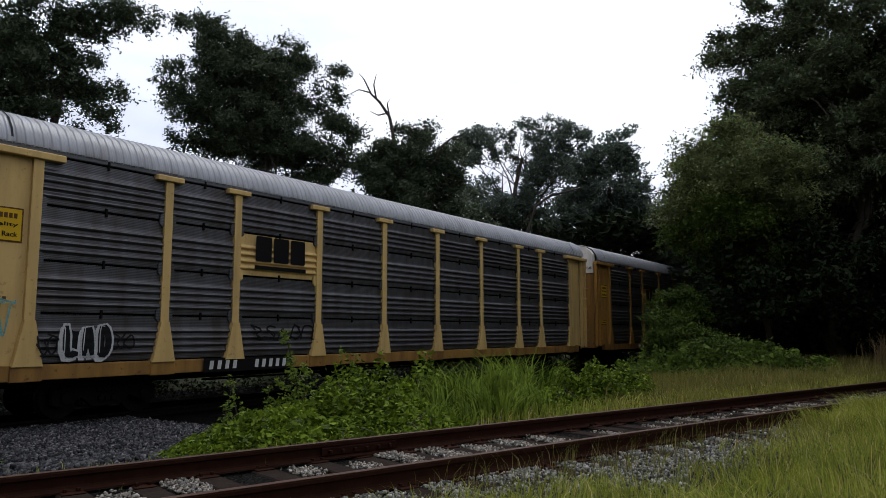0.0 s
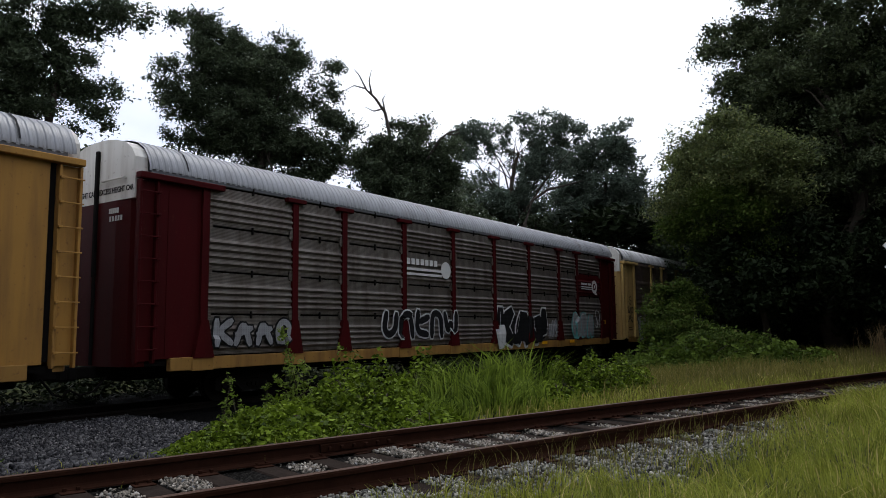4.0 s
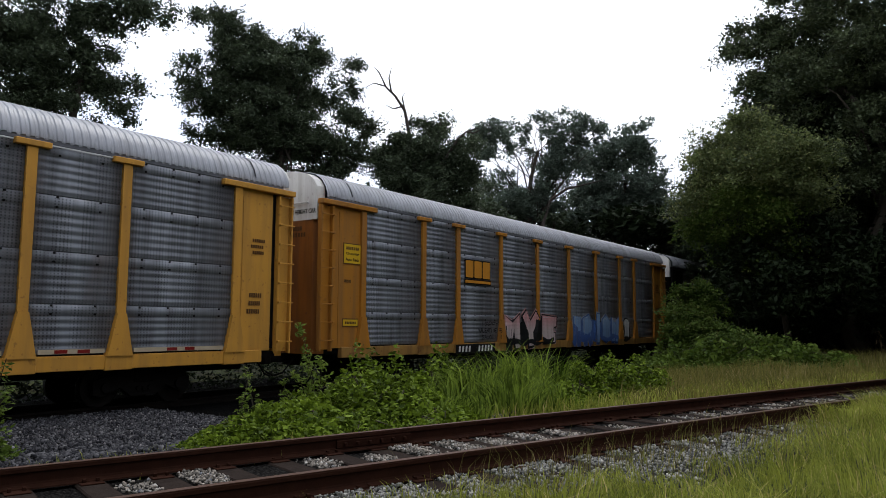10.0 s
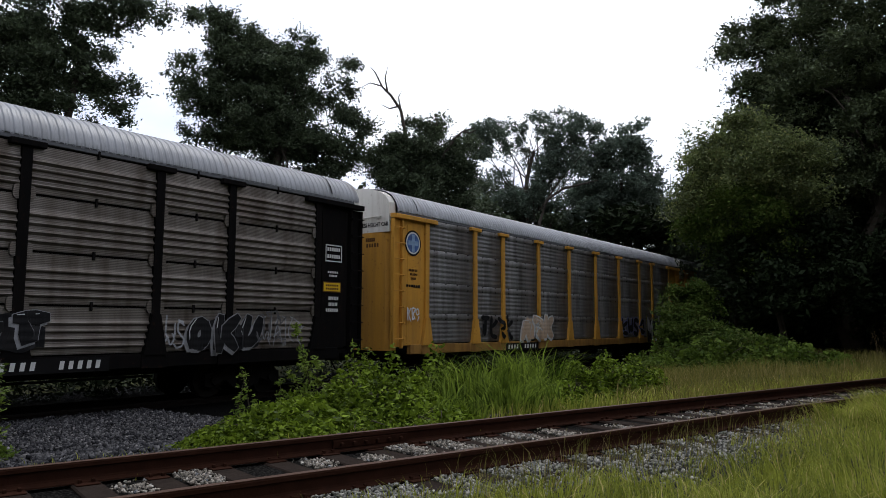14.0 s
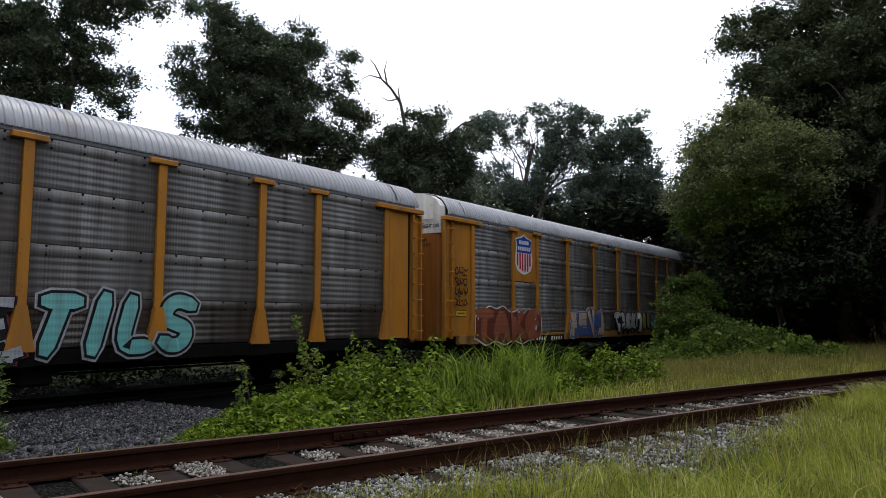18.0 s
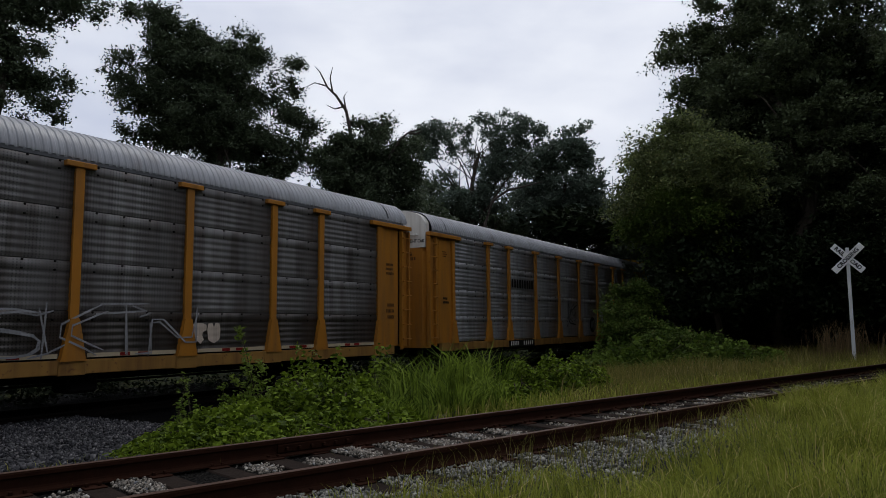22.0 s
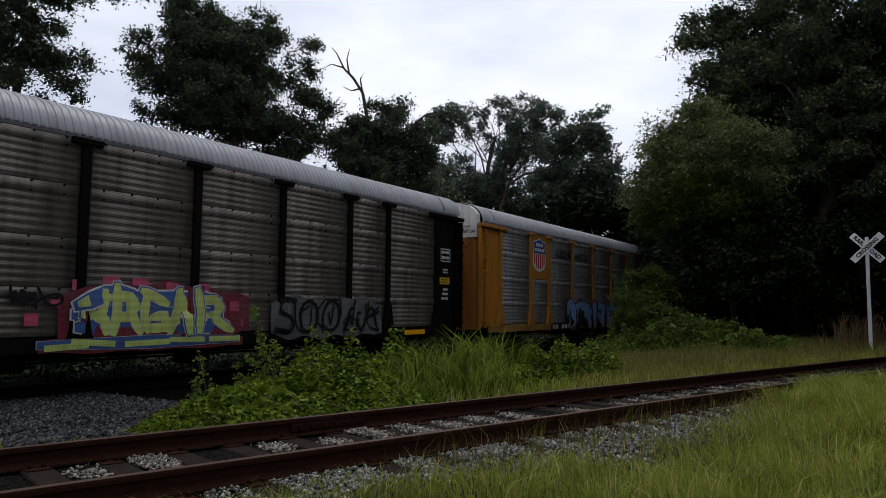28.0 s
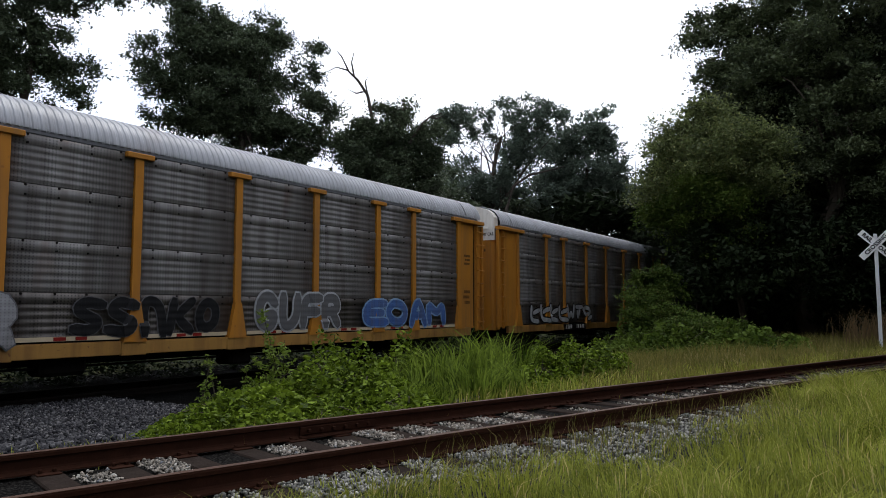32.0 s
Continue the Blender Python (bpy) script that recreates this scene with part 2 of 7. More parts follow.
# main-line rail and tie colours, blackened to stand for shade under the train
SHADE_RAIL = plain("shade_black_rail", (0.009, 0.007, 0.006), 0.85, 0.1, 0.4, 9, 0.3)
SHADE_TIE = plain("shade_black_tie", (0.009, 0.008, 0.007), 0.95, 0, 0.4, 7, 0.6)
TIE = plain("weathered_tie_wood", (0.024, 0.0175, 0.014), 0.95, 0, 0.5, 7, 0.8)
SOIL = ground_mat()
BARK = plain("grey_brown_bark", (0.055, 0.045, 0.036), 0.95, 0, 0.4, 5, 0.9)
DEADWOOD = plain("bare_grey_deadwood", (0.055, 0.046, 0.039), 0.9, 0, 0.3, 5, 0.6)


# ---- mesh tools ----
class Build:
    """Collects faces for one mesh."""

    def __init__(self):
        self.v, self.f = [], []

    def add(self, verts, faces):
        k = len(self.v)
        self.v += [tuple(p) for p in verts]
        self.f += [tuple(k + i for i in q) for q in faces]
        return self

    def box(self, x0, x1, y0, y1, z0, z1, c=0.0):
        """A box with its edges cut off by c."""
        if c <= 0:
            v = [(x, y, z) for x in (x0, x1) for y in (y0, y1) for z in (z0, z1)]
            return self.add(v, ((0, 1, 3, 2), (4, 6, 7, 5), (0, 4, 5, 1), (2, 3, 7, 6), (0, 2, 6, 4), (1, 5, 7, 3)))
        m = ((x0 + x1) / 2, (y0 + y1) / 2, (z0 + z1) / 2)
        h = ((x1 - x0) / 2, (y1 - y0) / 2, (z1 - z0) / 2)
        verts, idx = [], {}
        for sx in (-1, 1):
            for sy in (-1, 1):
                for sz in (-1, 1):
                    for a in range(3):
                        s = (sx, sy, sz)
                        idx[s, a] = len(verts)
                        verts.append(tuple(m[k] + s[k] * (h[k] if k == a else h[k] - c) for k in range(3)))
        faces = []
        for a in range(3):
            b, d = (a + 1) % 3, (a + 2) % 3
            for sa in (-1, 1):
                ring = []
                for sb, sd in ((-1, -1), (1, -1), (1, 1), (-1, 1)):
                    s = [0, 0, 0]
                    s[a], s[b], s[d] = sa, sb, sd
                    ring.append(idx[tuple(s), a])
                faces.append(ring if sa > 0 else ring[::-1])
            for sb in (-1, 1):
                for sd in (-1, 1):
                    lo, hi = [0, 0, 0], [0, 0, 0]
                    lo[a], hi[a] = -1, 1
                    lo[b] = hi[b] = sb
                    lo[d] = hi[d] = sd
                    q = [idx[tuple(lo), b], idx[tuple(hi), b], idx[tuple(hi), d], idx[tuple(lo), d]]
                    faces.append(q if sb * sd > 0 else q[::-1])
        for sx in (-1, 1):
            for sy in (-1, 1):
                for sz in (-1, 1):
                    q = [idx[(sx, sy, sz), a] for a in range(3)]
                    faces.append(q if sx * sy * sz > 0 else q[::-1])
        return self.add(verts, faces)

    def prism(self, outline, axis, a, b):
        """An outline of (u, v) drawn out along an axis from a to b."""
        def put(u, v, w):
            return {"x": (w, u, v), "y": (u, w, v), "z": (u, v, w)}[axis]
        n = len(outline)
        verts = [put(u, v, a) for u, v in outline] + [put(u, v, b) for u, v in outline]
        faces = [tuple(range(n))[::-1], tuple(range(n, 2 * n))]
        faces += [(i, (i + 1) % n, n + (i + 1) % n, n + i) for i in range(n)]
        return self.add(verts, faces)

    def tube(self, points, radii, sides=6):
        """A tapered round limb through points."""
        rings = []
        k = len(self.v)
        pts = [Vector(p) for p in points]
        for i, p in enumerate(pts):
            way = (pts[min(i + 1, len(pts) - 1)] - pts[max(i - 1, 0)]).normalized()
            side = way.cross(Vector((0.31, 0.17, 0.93)))
            side = side.normalized() if side.length > 1e-4 else Vector((1, 0, 0))
            up = side.cross(way)
            for j in range(sides):
                a = 2 * math.pi * j / sides
                self.v.append(tuple(p + radii[i] * (math.cos(a) * side + math.sin(a) * up)))
            rings.append(k + i * sides)
        for r0, r1 in zip(rings, rings[1:]):
            for j in range(sides):
                self.f.append((r0 + j, r0 + (j + 1) % sides, r1 + (j + 1) % sides, r1 + j))
        self.f.append(tuple(range(rings[0], rings[0] + sides))[::-1])
        self.f.append(tuple(range(rings[-1], rings[-1] + sides)))
        return self

    def wheel(self, x, y0, y1, z, r, sides=20):
        return self.prism([(x + r * math.cos(2 * math.pi * i / sides), z + r * math.sin(2 * math.pi * i / sides)) for i in range(sides)], "y", y0, y1)

    def mesh(self, name, material=None, smooth=False):
        me = bpy.data.meshes.new(name)
        me.from_pydata(self.v, [], self.f)
        me.validate()
        bm = bmesh.new()
        bm.from_mesh(me)
        if len(bm.faces) < 40000:
            bmesh.ops.recalc_face_normals(bm, faces=bm.faces)
        bm.to_mesh(me)
        bm.free()
        if material:
            me.materials.append(material)
        if smooth:
            me.polygons.foreach_set("use_smooth", [True] * len(me.polygons))
            me.set_sharp_from_angle(angle=radians(24))
        return me


def part(name, shape, material=None, parent=None, label="", at=None):
    """Links a Build or a finished mesh as one object under its thing."""
    me = shape.mesh(name, material) if isinstance(shape, Build) else shape
    ob = new(name, me)
    if parent is not None:
        ob.parent = parent
    if at is not None:
        ob.matrix_basis = at if isinstance(at, Matrix) else Matrix.Translation(at)
    return tagged(ob, label)


def thing(name, m, label, category, group=""):
    ob = new(name)
    ob.matrix_basis = m
    ob.empty_display_size = 0.3
    return tagged(ob, label, category, group)


def soup(name, verts, faces, material, smooth=False):
    """A mesh straight from arrays of points and faces of equal size."""
    me = bpy.data.meshes.new(name)
    n, k = faces.shape
    me.vertices.add(len(verts))
    me.vertices.foreach_set("co", np.asarray(verts, np.float32).ravel())
    me.loops.add(n * k)
    me.loops.foreach_set("vertex_index", faces.astype(np.int32).ravel())
    me.polygons.add(n)
    me.polygons.foreach_set("loop_start", np.arange(0, n * k, k, dtype=np.int32))
    if smooth:
        me.polygons.foreach_set("use_smooth", np.ones(n, bool))
    me.update(calc_edges=True)
    me.materials.append(material)
    return me


# ---- ground ----
def smooth(a, b, x):
    t = np.clip((x - a) / (b - a), 0, 1)
    return t * t * (3 - 2 * t)


def bumps(x, y):
    return 0.5 * np.sin(1.3 * x + 0.7 * y) * np.sin(0.9 * y - 0.4 * x + 1) + 0.3 * np.sin(2.9 * x - 1.1) * np.sin(2.3 * y + 0.5)


def ground_z(x, y):
    """Height of the ground: a bench under the siding, lower ground along the main track."""
    x, y = np.asarray(x, float), np.asarray(y, float)
    b = x * N_NEAR.x + y * N_NEAR.y
    q = x * N_MAIN.x + y * N_MAIN.y
    z = 0.07 - 0.62 * smooth(7.2, 11.5, b) * smooth(4.0, 11.0, q)
    z = z + 0.035 * bumps(x, y) * smooth(1.0, 2.5, np.abs(b - NEAR_OFF)) * (1 - smooth(11, 13, q) * (1 - smooth(19, 22, q)))
    return z - 0.35 * smooth(0.0, 4.0, -b) + 0.5 * smooth(22, 40, q)


def ground():
    ax = np.concatenate([np.linspace(-4000, -90, 8), np.linspace(-60, 90, 200), np.linspace(120, 4000, 8)])
    ay = np.concatenate([np.linspace(-4000, -40, 8), np.linspace(-24, 100, 170), np.linspace(130, 4000, 8)])
    xx, yy = np.meshgrid(ax, ay)
    zz = ground_z(xx, yy)
    v = np.stack([xx.ravel(), yy.ravel(), zz.ravel()], 1)
    w, h = len(ax), len(ay)
    i = (np.arange(h - 1)[:, None] * w + np.arange(w - 1)[None]).ravel()
    me = soup("ground", v, np.stack([i, i + 1, i + w + 1, i + w], 1), SOIL, True)
    tagged(new("ground", me), "dark weedy soil sloping from the siding down to the main track", "ground", kind="structure")


ground()
RNG = np.random.default_rng(7)

# ---- tracks ----
RAIL_PROFILE = ((-0.070, 0.0), (0.070, 0.0), (0.068, 0.012), (0.018, 0.030), (0.009, 0.045), (0.009, 0.115), (0.036, 0.128), (0.036, 0.155), (0.026, 0.168), (-0.026, 0.168), (-0.036, 0.155), (-0.036, 0.128), (-0.009, 0.115), (-0.009, 0.045), (-0.018, 0.030), (-0.068, 0.012))


def track_pose(d, off, nrm, top):
    return Matrix.Translation(nrm * off + Vector((0, 0, top))) @ pose(0, 0, 0, 0, 0, math.degrees(math.atan2(d.y, d.x)))


TIES = []


def track(label, d, nrm, off, top, lo, hi, near_lo, near_hi, steel, head, wood):
    """Rails, ties, plates and spikes; the ties of the stretch near the camera are pieces of their own."""
    m = track_pose(d, off, nrm, top)
    root = thing("railway_track", m, label, "track")
    for y in (-0.7525, 0.7525):
        body = Build().prism([(y + u, v - 0.168) for u, v in RAIL_PROFILE], "x", lo, hi)
        rail = part("rail", body, steel, root)
        part("rail_head", Build().box(lo, hi, y - 0.033, y + 0.033, -0.003, 0.0015), head, rail)
    tie = Build().box(-0.115, 0.115, -1.30, 1.30, -0.36, -0.178, 0.012).mesh("tie", wood)
    plates = []
    for y in (-0.7525, 0.7525):
        plate = Build().box(-0.09, 0.09, y - 0.17, y + 0.17, -0.178, -0.166, 0.004)
        for sx in (-0.05, 0.05):
            for sy in (-0.085, 0.085):
                plate.box(sx - 0.014, sx + 0.014, y + sy - 0.018, y + sy + 0.018, -0.168, -0.138, 0.004)
        plates.append(plate.mesh("tie_plate", steel))
    x, rest = lo + 0.3, Build()
    while x < hi:
        turn = RNG.normal(0, 0.6)
        TIES.append(x)
        if near_lo < x < near_hi:
            t = part("tie", tie, None, root, at=pose(x, RNG.normal(0, 0.04), RNG.normal(0, 0.006), 0, 0, turn))
            for plate in plates:
                part("tie_plate", plate, None, t)
        else:
            rest.box(x - 0.11, x + 0.11, -1.3, 1.3, -0.36, -0.178)
        x += 0.53 + RNG.normal(0, 0.02)
    tagged(part("far_ties", rest, wood, root), kind="stuff")
    return root


siding = track("rusted unused siding track on weathered wooden ties", D_NEAR, N_NEAR, NEAR_OFF, NEAR_TOP, -40, 90, -6, 24, RAIL, RAIL_TOP, TIE)
NEAR_TIES = list(TIES)
SIDING_TIES = np.array([x for k, x in enumerate(TIES) if k % 3 and -4 < x < 16])
track("main line track coloured black for shade under the passing train", D_MAIN, N_MAIN, MAIN_OFF, MAIN_TOP, -120, 240, -8, 40, SHADE_RAIL, SHADE_RAIL, SHADE_TIE)


def joint_bar(x, y):
    b = Build().prism([(y - 0.012, -0.14), (y - 0.034, -0.13), (y - 0.040, -0.06), (y - 0.014, -0.045)], "x", x - 0.45, x + 0.45)
    for i in range(6):
        bx = x - 0.36 + 0.144 * i
        b.box(bx - 0.016, bx + 0.016, y - 0.07, y - 0.035, -0.112, -0.078, 0.006)
    part("joint_bar", b, RAIL, siding, "bolted joint bar")


def stones(name, label, count, place, sizes, material, dz=0.0):
    """Broken stone, each piece a small squashed block; place(n) gives points on plan."""
    xy = place(count)
    n = len(xy)
    cube = np.array([(x, y, z) for x in (-1, 1) for y in (-1, 1) for z in (-1, 1)], float)
    quads = np.array(((0, 1, 3, 2), (4, 6, 7, 5), (0, 4, 5, 1), (2, 3, 7, 6), (0, 2, 6, 4), (1, 5, 7, 3)))
    size = RNG.uniform(*sizes, (n, 1, 1)) * RNG.uniform(0.4, 1.0, (n, 1, 3))
    v = cube[None] * (1 + RNG.uniform(-0.45, 0.15, (n, 8, 3))) * size
    q = RNG.normal(size=(n, 4))
    q /= np.linalg.norm(q, axis=1, keepdims=True)
    w, x, y, z = q.T
    rot = np.stack([1 - 2 * (y * y + z * z), 2 * (x * y - z * w), 2 * (x * z + y * w), 2 * (x * y + z * w), 1 - 2 * (x * x + z * z), 2 * (y * z - x * w), 2 * (x * z - y * w), 2 * (y * z + x * w), 1 - 2 * (x * x + y * y)], 1).reshape(n, 3, 3)
    v = np.einsum("nij,nkj->nki", rot, v)
    v[:, :, 0] += xy[:, 0:1]
    v[:, :, 1] += xy[:, 1:2]
    base = xy[:, 2:3] if xy.shape[1] > 2 else ground_z(xy[:, 0:1], xy[:, 1:2])
    v[:, :, 2] += base + dz + RNG.uniform(-0.005, 0.02, (n, 1))
    f = (np.arange(n)[:, None, None] * 8 + quads[None]).reshape(-1, 4)
    return tagged(new(name, soup(name, v.reshape(-1, 3), f, material)), label, "gravel", kind="stuff")


def plan(d, nrm, a, b):
    """Points on plan from distances along and across a track."""
    return np.stack([d.x * a + nrm.x * b, d.y * a + nrm.y * b], 1)


# ---- trees ----
def spot(az, el, dist):
    """A point by its bearing and height in degrees and its distance on plan."""
    a = radians(az)
    return Vector((dist * math.sin(a), dist * math.cos(a), EYE_Z + dist * math.tan(radians(el))))


def leaves(name, centres, radii, per, size, material, flat=0.7, droop=0.0, broad=0.42, tilt=0.6):
    """A crown of single leaves or sprays in loose clumps round the centres."""
    c = np.repeat(np.asarray(centres, float), per, 0)
    r = np.repeat(np.asarray(radii, float), per)[:, None]
    n = len(c)
    d = RNG.normal(size=(n, 3))
    d /= np.linalg.norm(d, axis=1, keepdims=True)
    p = c + d * r * RNG.uniform(0.15, 1.0, (n, 1)) ** 0.6 * np.array([1, 1, flat])
    s = size * RNG.uniform(0.6, 1.35, (n, 1))
    u = RNG.normal(size=(n, 3)) * np.array([1, 1, 0.55])
    u[:, 2] -= droop
    u /= np.linalg.norm(u, axis=1, keepdims=True)
    w = np.cross(u, RNG.normal(size=(n, 3)) * tilt + np.array([0, 0, 1.0]))
    w /= np.linalg.norm(w, axis=1, keepdims=True) + 1e-9
    nn = np.cross(u, w)
    v = np.stack([p - u * s, p + w * s * broad + nn * s * 0.12, p + u * s, p - w * s * broad + nn * s * 0.12], 1)
    f = np.arange(n * 4).reshape(n, 4)
    return soup(name, v.reshape(-1, 3), f, material)


def twigs(name, centres, ways, lengths, per, size, material):
    """Leaves strung along outer twigs, loose round the tip."""
    n = len(centres) * per
    c, w = np.repeat(np.asarray(centres, float), per, 0), np.repeat(np.asarray(ways, float), per, 0)
    ln = np.repeat(np.asarray(lengths, float), per)[:, None]
    u = RNG.uniform(-0.5, 0.5, (n, 1))
    p = c + w * ln * u + RNG.normal(size=(n, 3)) * ln * 0.17 * (1.1 - u)
    p[:, 2] -= 0.25 * ln[:, 0] * (u[:, 0] + 0.5) ** 2
    s = size * RNG.uniform(0.55, 1.3, (n, 1))
    d = w * 0.5 + RNG.normal(size=(n, 3)) * np.array([0.7, 0.7, 0.5])
    d /= np.linalg.norm(d, axis=1, keepdims=True)
    side = np.cross(d, RNG.normal(size=(n, 3)) * 0.55 + np.array([0, 0, 1.0]))
    side /= np.linalg.norm(side, axis=1, keepdims=True) + 1e-9
    up = np.cross(d, side)
    v = np.stack([p - d * s, p + side * s * 0.5 + up * s * 0.12, p + d * s, p - side * s * 0.5 + up * s * 0.12], 1)
    return soup(name, v.reshape(-1, 3), np.arange(n * 4).reshape(n, 4), material)


def bend(a, b, sag, k=4):
    a, b = Vector(a), Vector(b)
    side = Vector(RNG.normal(size=3)) * (b - a).length * 0.06
    return [a.lerp(b, i / k) + Vector((0, 0, sag * math.sin(math.pi * i / k))) + side * math.sin(math.pi * i / k) for i in range(k + 1)]


def tree(label, base, trunk_r, blobs, lumps, each, per, size, material, lump_r=(0.5, 1.0), limbs=26, category="tree", bark=None, name="tree", fork=0.3, long=(0.35, 0.8), fill=0.25, ragged=0.07, heart=0, flat=0.85):
    """Trunk, limbs and a crown: leafy lumps fill the given ellipsoids (centre, radii), twigs cover the upper side of each lump."""
    base = Vector((base[0], base[1], float(ground_z(base[0], base[1])) - 0.1))
    vol = np.array([rx * ry * rz for _, (rx, ry, rz) in blobs]) ** 0.66
    which = RNG.choice(len(blobs), lumps, p=vol / vol.sum())
    d = RNG.normal(size=(lumps, 3))
    d /= np.linalg.norm(d, axis=1, keepdims=True)
    cs = np.array([blobs[k][0] for k in which]) + d * np.array([blobs[k][1] for k in which]) * RNG.uniform(fill, 1.0, (lumps, 1)) ** 0.5 * (1 + ragged * RNG.normal(size=(lumps, 1)))
    cs[:, 2] = np.maximum(cs[:, 2], ground_z(cs[:, 0], cs[:, 1]) + 0.3)
    root = thing(name, Matrix.Translation(base), label, category)
    b = Build()
    top = Vector(np.mean([np.array(c) for c, _ in blobs], 0))
    low = base.lerp(top, fork)
    low.x, low.y = base.x + (top.x - base.x) * 0.3, base.y + (top.y - base.y) * 0.3
    stem = bend(base, low, 0, 3) + bend(low, top, 0, 4)[1:]
    rr = [trunk_r * (1 - 0.75 * i / (len(stem) - 1)) for i in range(len(stem))]
    b.tube([p - base for p in stem], rr, 9)
    for i in RNG.choice(lumps, min(limbs, lumps), replace=False):
        k = int(RNG.integers(2, len(stem)))
        start, end = stem[k], Vector(cs[i])
        ln = (end - start).length
        b.tube([p - base for p in bend(start, end, 0.08 * ln)], [max(0.015, min(0.09, rr[k] * 0.35) * (1 - 0.85 * j / 4)) for j in range(5)], 5)
    part("trunk", b, bark or BARK, root)
    n = lumps * each
    c, r = np.repeat(cs, each, 0), np.repeat(RNG.uniform(*lump_r, lumps), each)[:, None]
    w = RNG.normal(size=(n, 3))
    w[:, 2] = np.where(w[:, 2] < -0.5, -w[:, 2], w[:, 2])
    w /= np.linalg.norm(w, axis=1, keepdims=True)
    tips = c + w * r * RNG.uniform(0.35, 1.0, (n, 1)) * np.array([1, 1, flat])
    ways = w * np.array([0.8, 0.8, 0.8 * flat]) + RNG.normal(size=(n, 3)) * 0.35
    ways /= np.linalg.norm(ways, axis=1, keepdims=True)
    part("crown", twigs("crown", tips - np.array(base), ways, RNG.uniform(*long, n), per, size, material), None, root)
    if heart:
        part("inner_leaves", leaves("inner_leaves", cs - np.array(base), np.full(lumps, lump_r[0] * 0.9), heart, size * 2.0, material), None, root)
    return root


LEAF_DARK = leaf_mat("dark_oak_leaves", (0.020, 0.030, 0.015), (0.100, 0.130, 0.070), 0.35, gloss=0.25)
# paler and bluer with distance: the haze is put into this leaf colour
LEAF_FAR = leaf_mat("hazed_far_leaves", (0.046, 0.068, 0.050), (0.170, 0.215, 0.160), 0.45, gloss=0.35)
LEAF_BUSH = leaf_mat("mid_green_leaves", (0.026, 0.048, 0.009), (0.112, 0.160, 0.032), tips=(0.15, 0.15, 0.05))
LEAF_OUT = leaf_mat("outer_oak_leaves", (0.020, 0.031, 0.014), (0.130, 0.160, 0.074), 0.32, gloss=0.25)
# near-black leaf colour: deep shade put into the leaves, not a species
LEAF_SHADE = leaf_mat("shade_coloured_leaves", (0.008, 0.013, 0.006), (0.022, 0.032, 0.013), 0.1)
LEAF_LIGHT = leaf_mat("light_green_leaves", (0.028, 0.044, 0.015), (0.225, 0.265, 0.095), 0.40, tips=(0.28, 0.28, 0.11), gloss=0.25, patches=0.5)
LEAF_MID = leaf_mat("shaded_vine_leaves", (0.030, 0.056, 0.008), (0.145, 0.205, 0.034))
LEAF_VINE = leaf_mat("fresh_vine_leaves", (0.007, 0.019, 0.002), (0.210, 0.295, 0.027), 0.22, patches=0.3)


def blob(az, el, dist, w, h, deep=None):
    """An ellipsoid whose half-width and half-height are given in degrees seen from the camera."""
    rw, rh = dist * math.tan(radians(w)), dist * math.tan(radians(h))
    return (tuple(spot(az, el, dist)), (rw, deep or rw, rh))


OAK = ((-16.9, 22.4, 1.5, 1.0), (-17.2, 21.2, 2.0, 1.3), (-14.0, 21.1, 2.0, 1.2), (-11.6, 20.8, 2.2, 1.3), (-9.8, 20.2, 1.2, 1.2), (-13.1, 19.1, 3.8, 2.0), (-16.5, 18.9, 2.4, 2.0), (-19.3, 19.0, 1.1, 0.8), (-19.5, 17.6, 1.2, 0.9), (-18.2, 16.5, 2.4, 1.6), (-15.3, 16.4, 3.2, 2.0), (-11.8, 16.9, 3.2, 2.0), (-14.2, 19.3, 4.2, 2.6), (-13.4, 15.0, 4.6, 2.8))
OAK_LOW = ((-9.2, 17.7, 1.2, 1.1), (-7.5, 19.8, 0.9, 0.6), (-7.1, 18.2, 1.0, 0.9), (-7.4, 16.1, 1.3, 1.1), (-5.9, 15.0, 1.1, 0.8), (-18.7, 14.2, 1.2, 0.9), (-15.8, 14.1, 3.0, 1.3), (-12.7, 13.8, 3.2, 1.6), (-9.6, 13.7, 2.7, 1.6), (-6.9, 13.5, 1.6, 1.0), (-8.7, 12.0, 2.2, 0.9), (-10.5, 11.0, 1.6, 0.8), (-14.0, 11.4, 2.4, 1.0))
LEFT_OAK = ((-30.6, 20.1, 4.8, 2.4), (-31.0, 17.2, 4.0, 3.0), (-26.1, 21.4, 2.7, 1.2), (-23.3, 22.4, 2.4, 0.8), (-21.2, 23.0, 2.2, 0.6), (-19.2, 22.6, 1.0, 0.8), (-22.4, 21.2, 0.6, 0.5), (-27.2, 18.6, 2.3, 1.3), (-25.3, 17.1, 2.0, 1.3), (-23.4, 16.9, 1.1, 0.7), (-27.0, 16.9, 2.7, 1.3), (-24.2, 15.1, 1.5, 0.8), (-25.3, 14.6, 1.6, 0.6), (-30.7, 15.1, 2.2, 0.7), (-34.2, 17.7, 4.0, 4.8), (-29, 24, 5, 2), (-33, 11.5, 3, 2), (-31.0, 13.6, 3.2, 2.2), (-28.4, 14.8, 1.8, 1.3), (-29.5, 18.6, 3.6, 2.4))
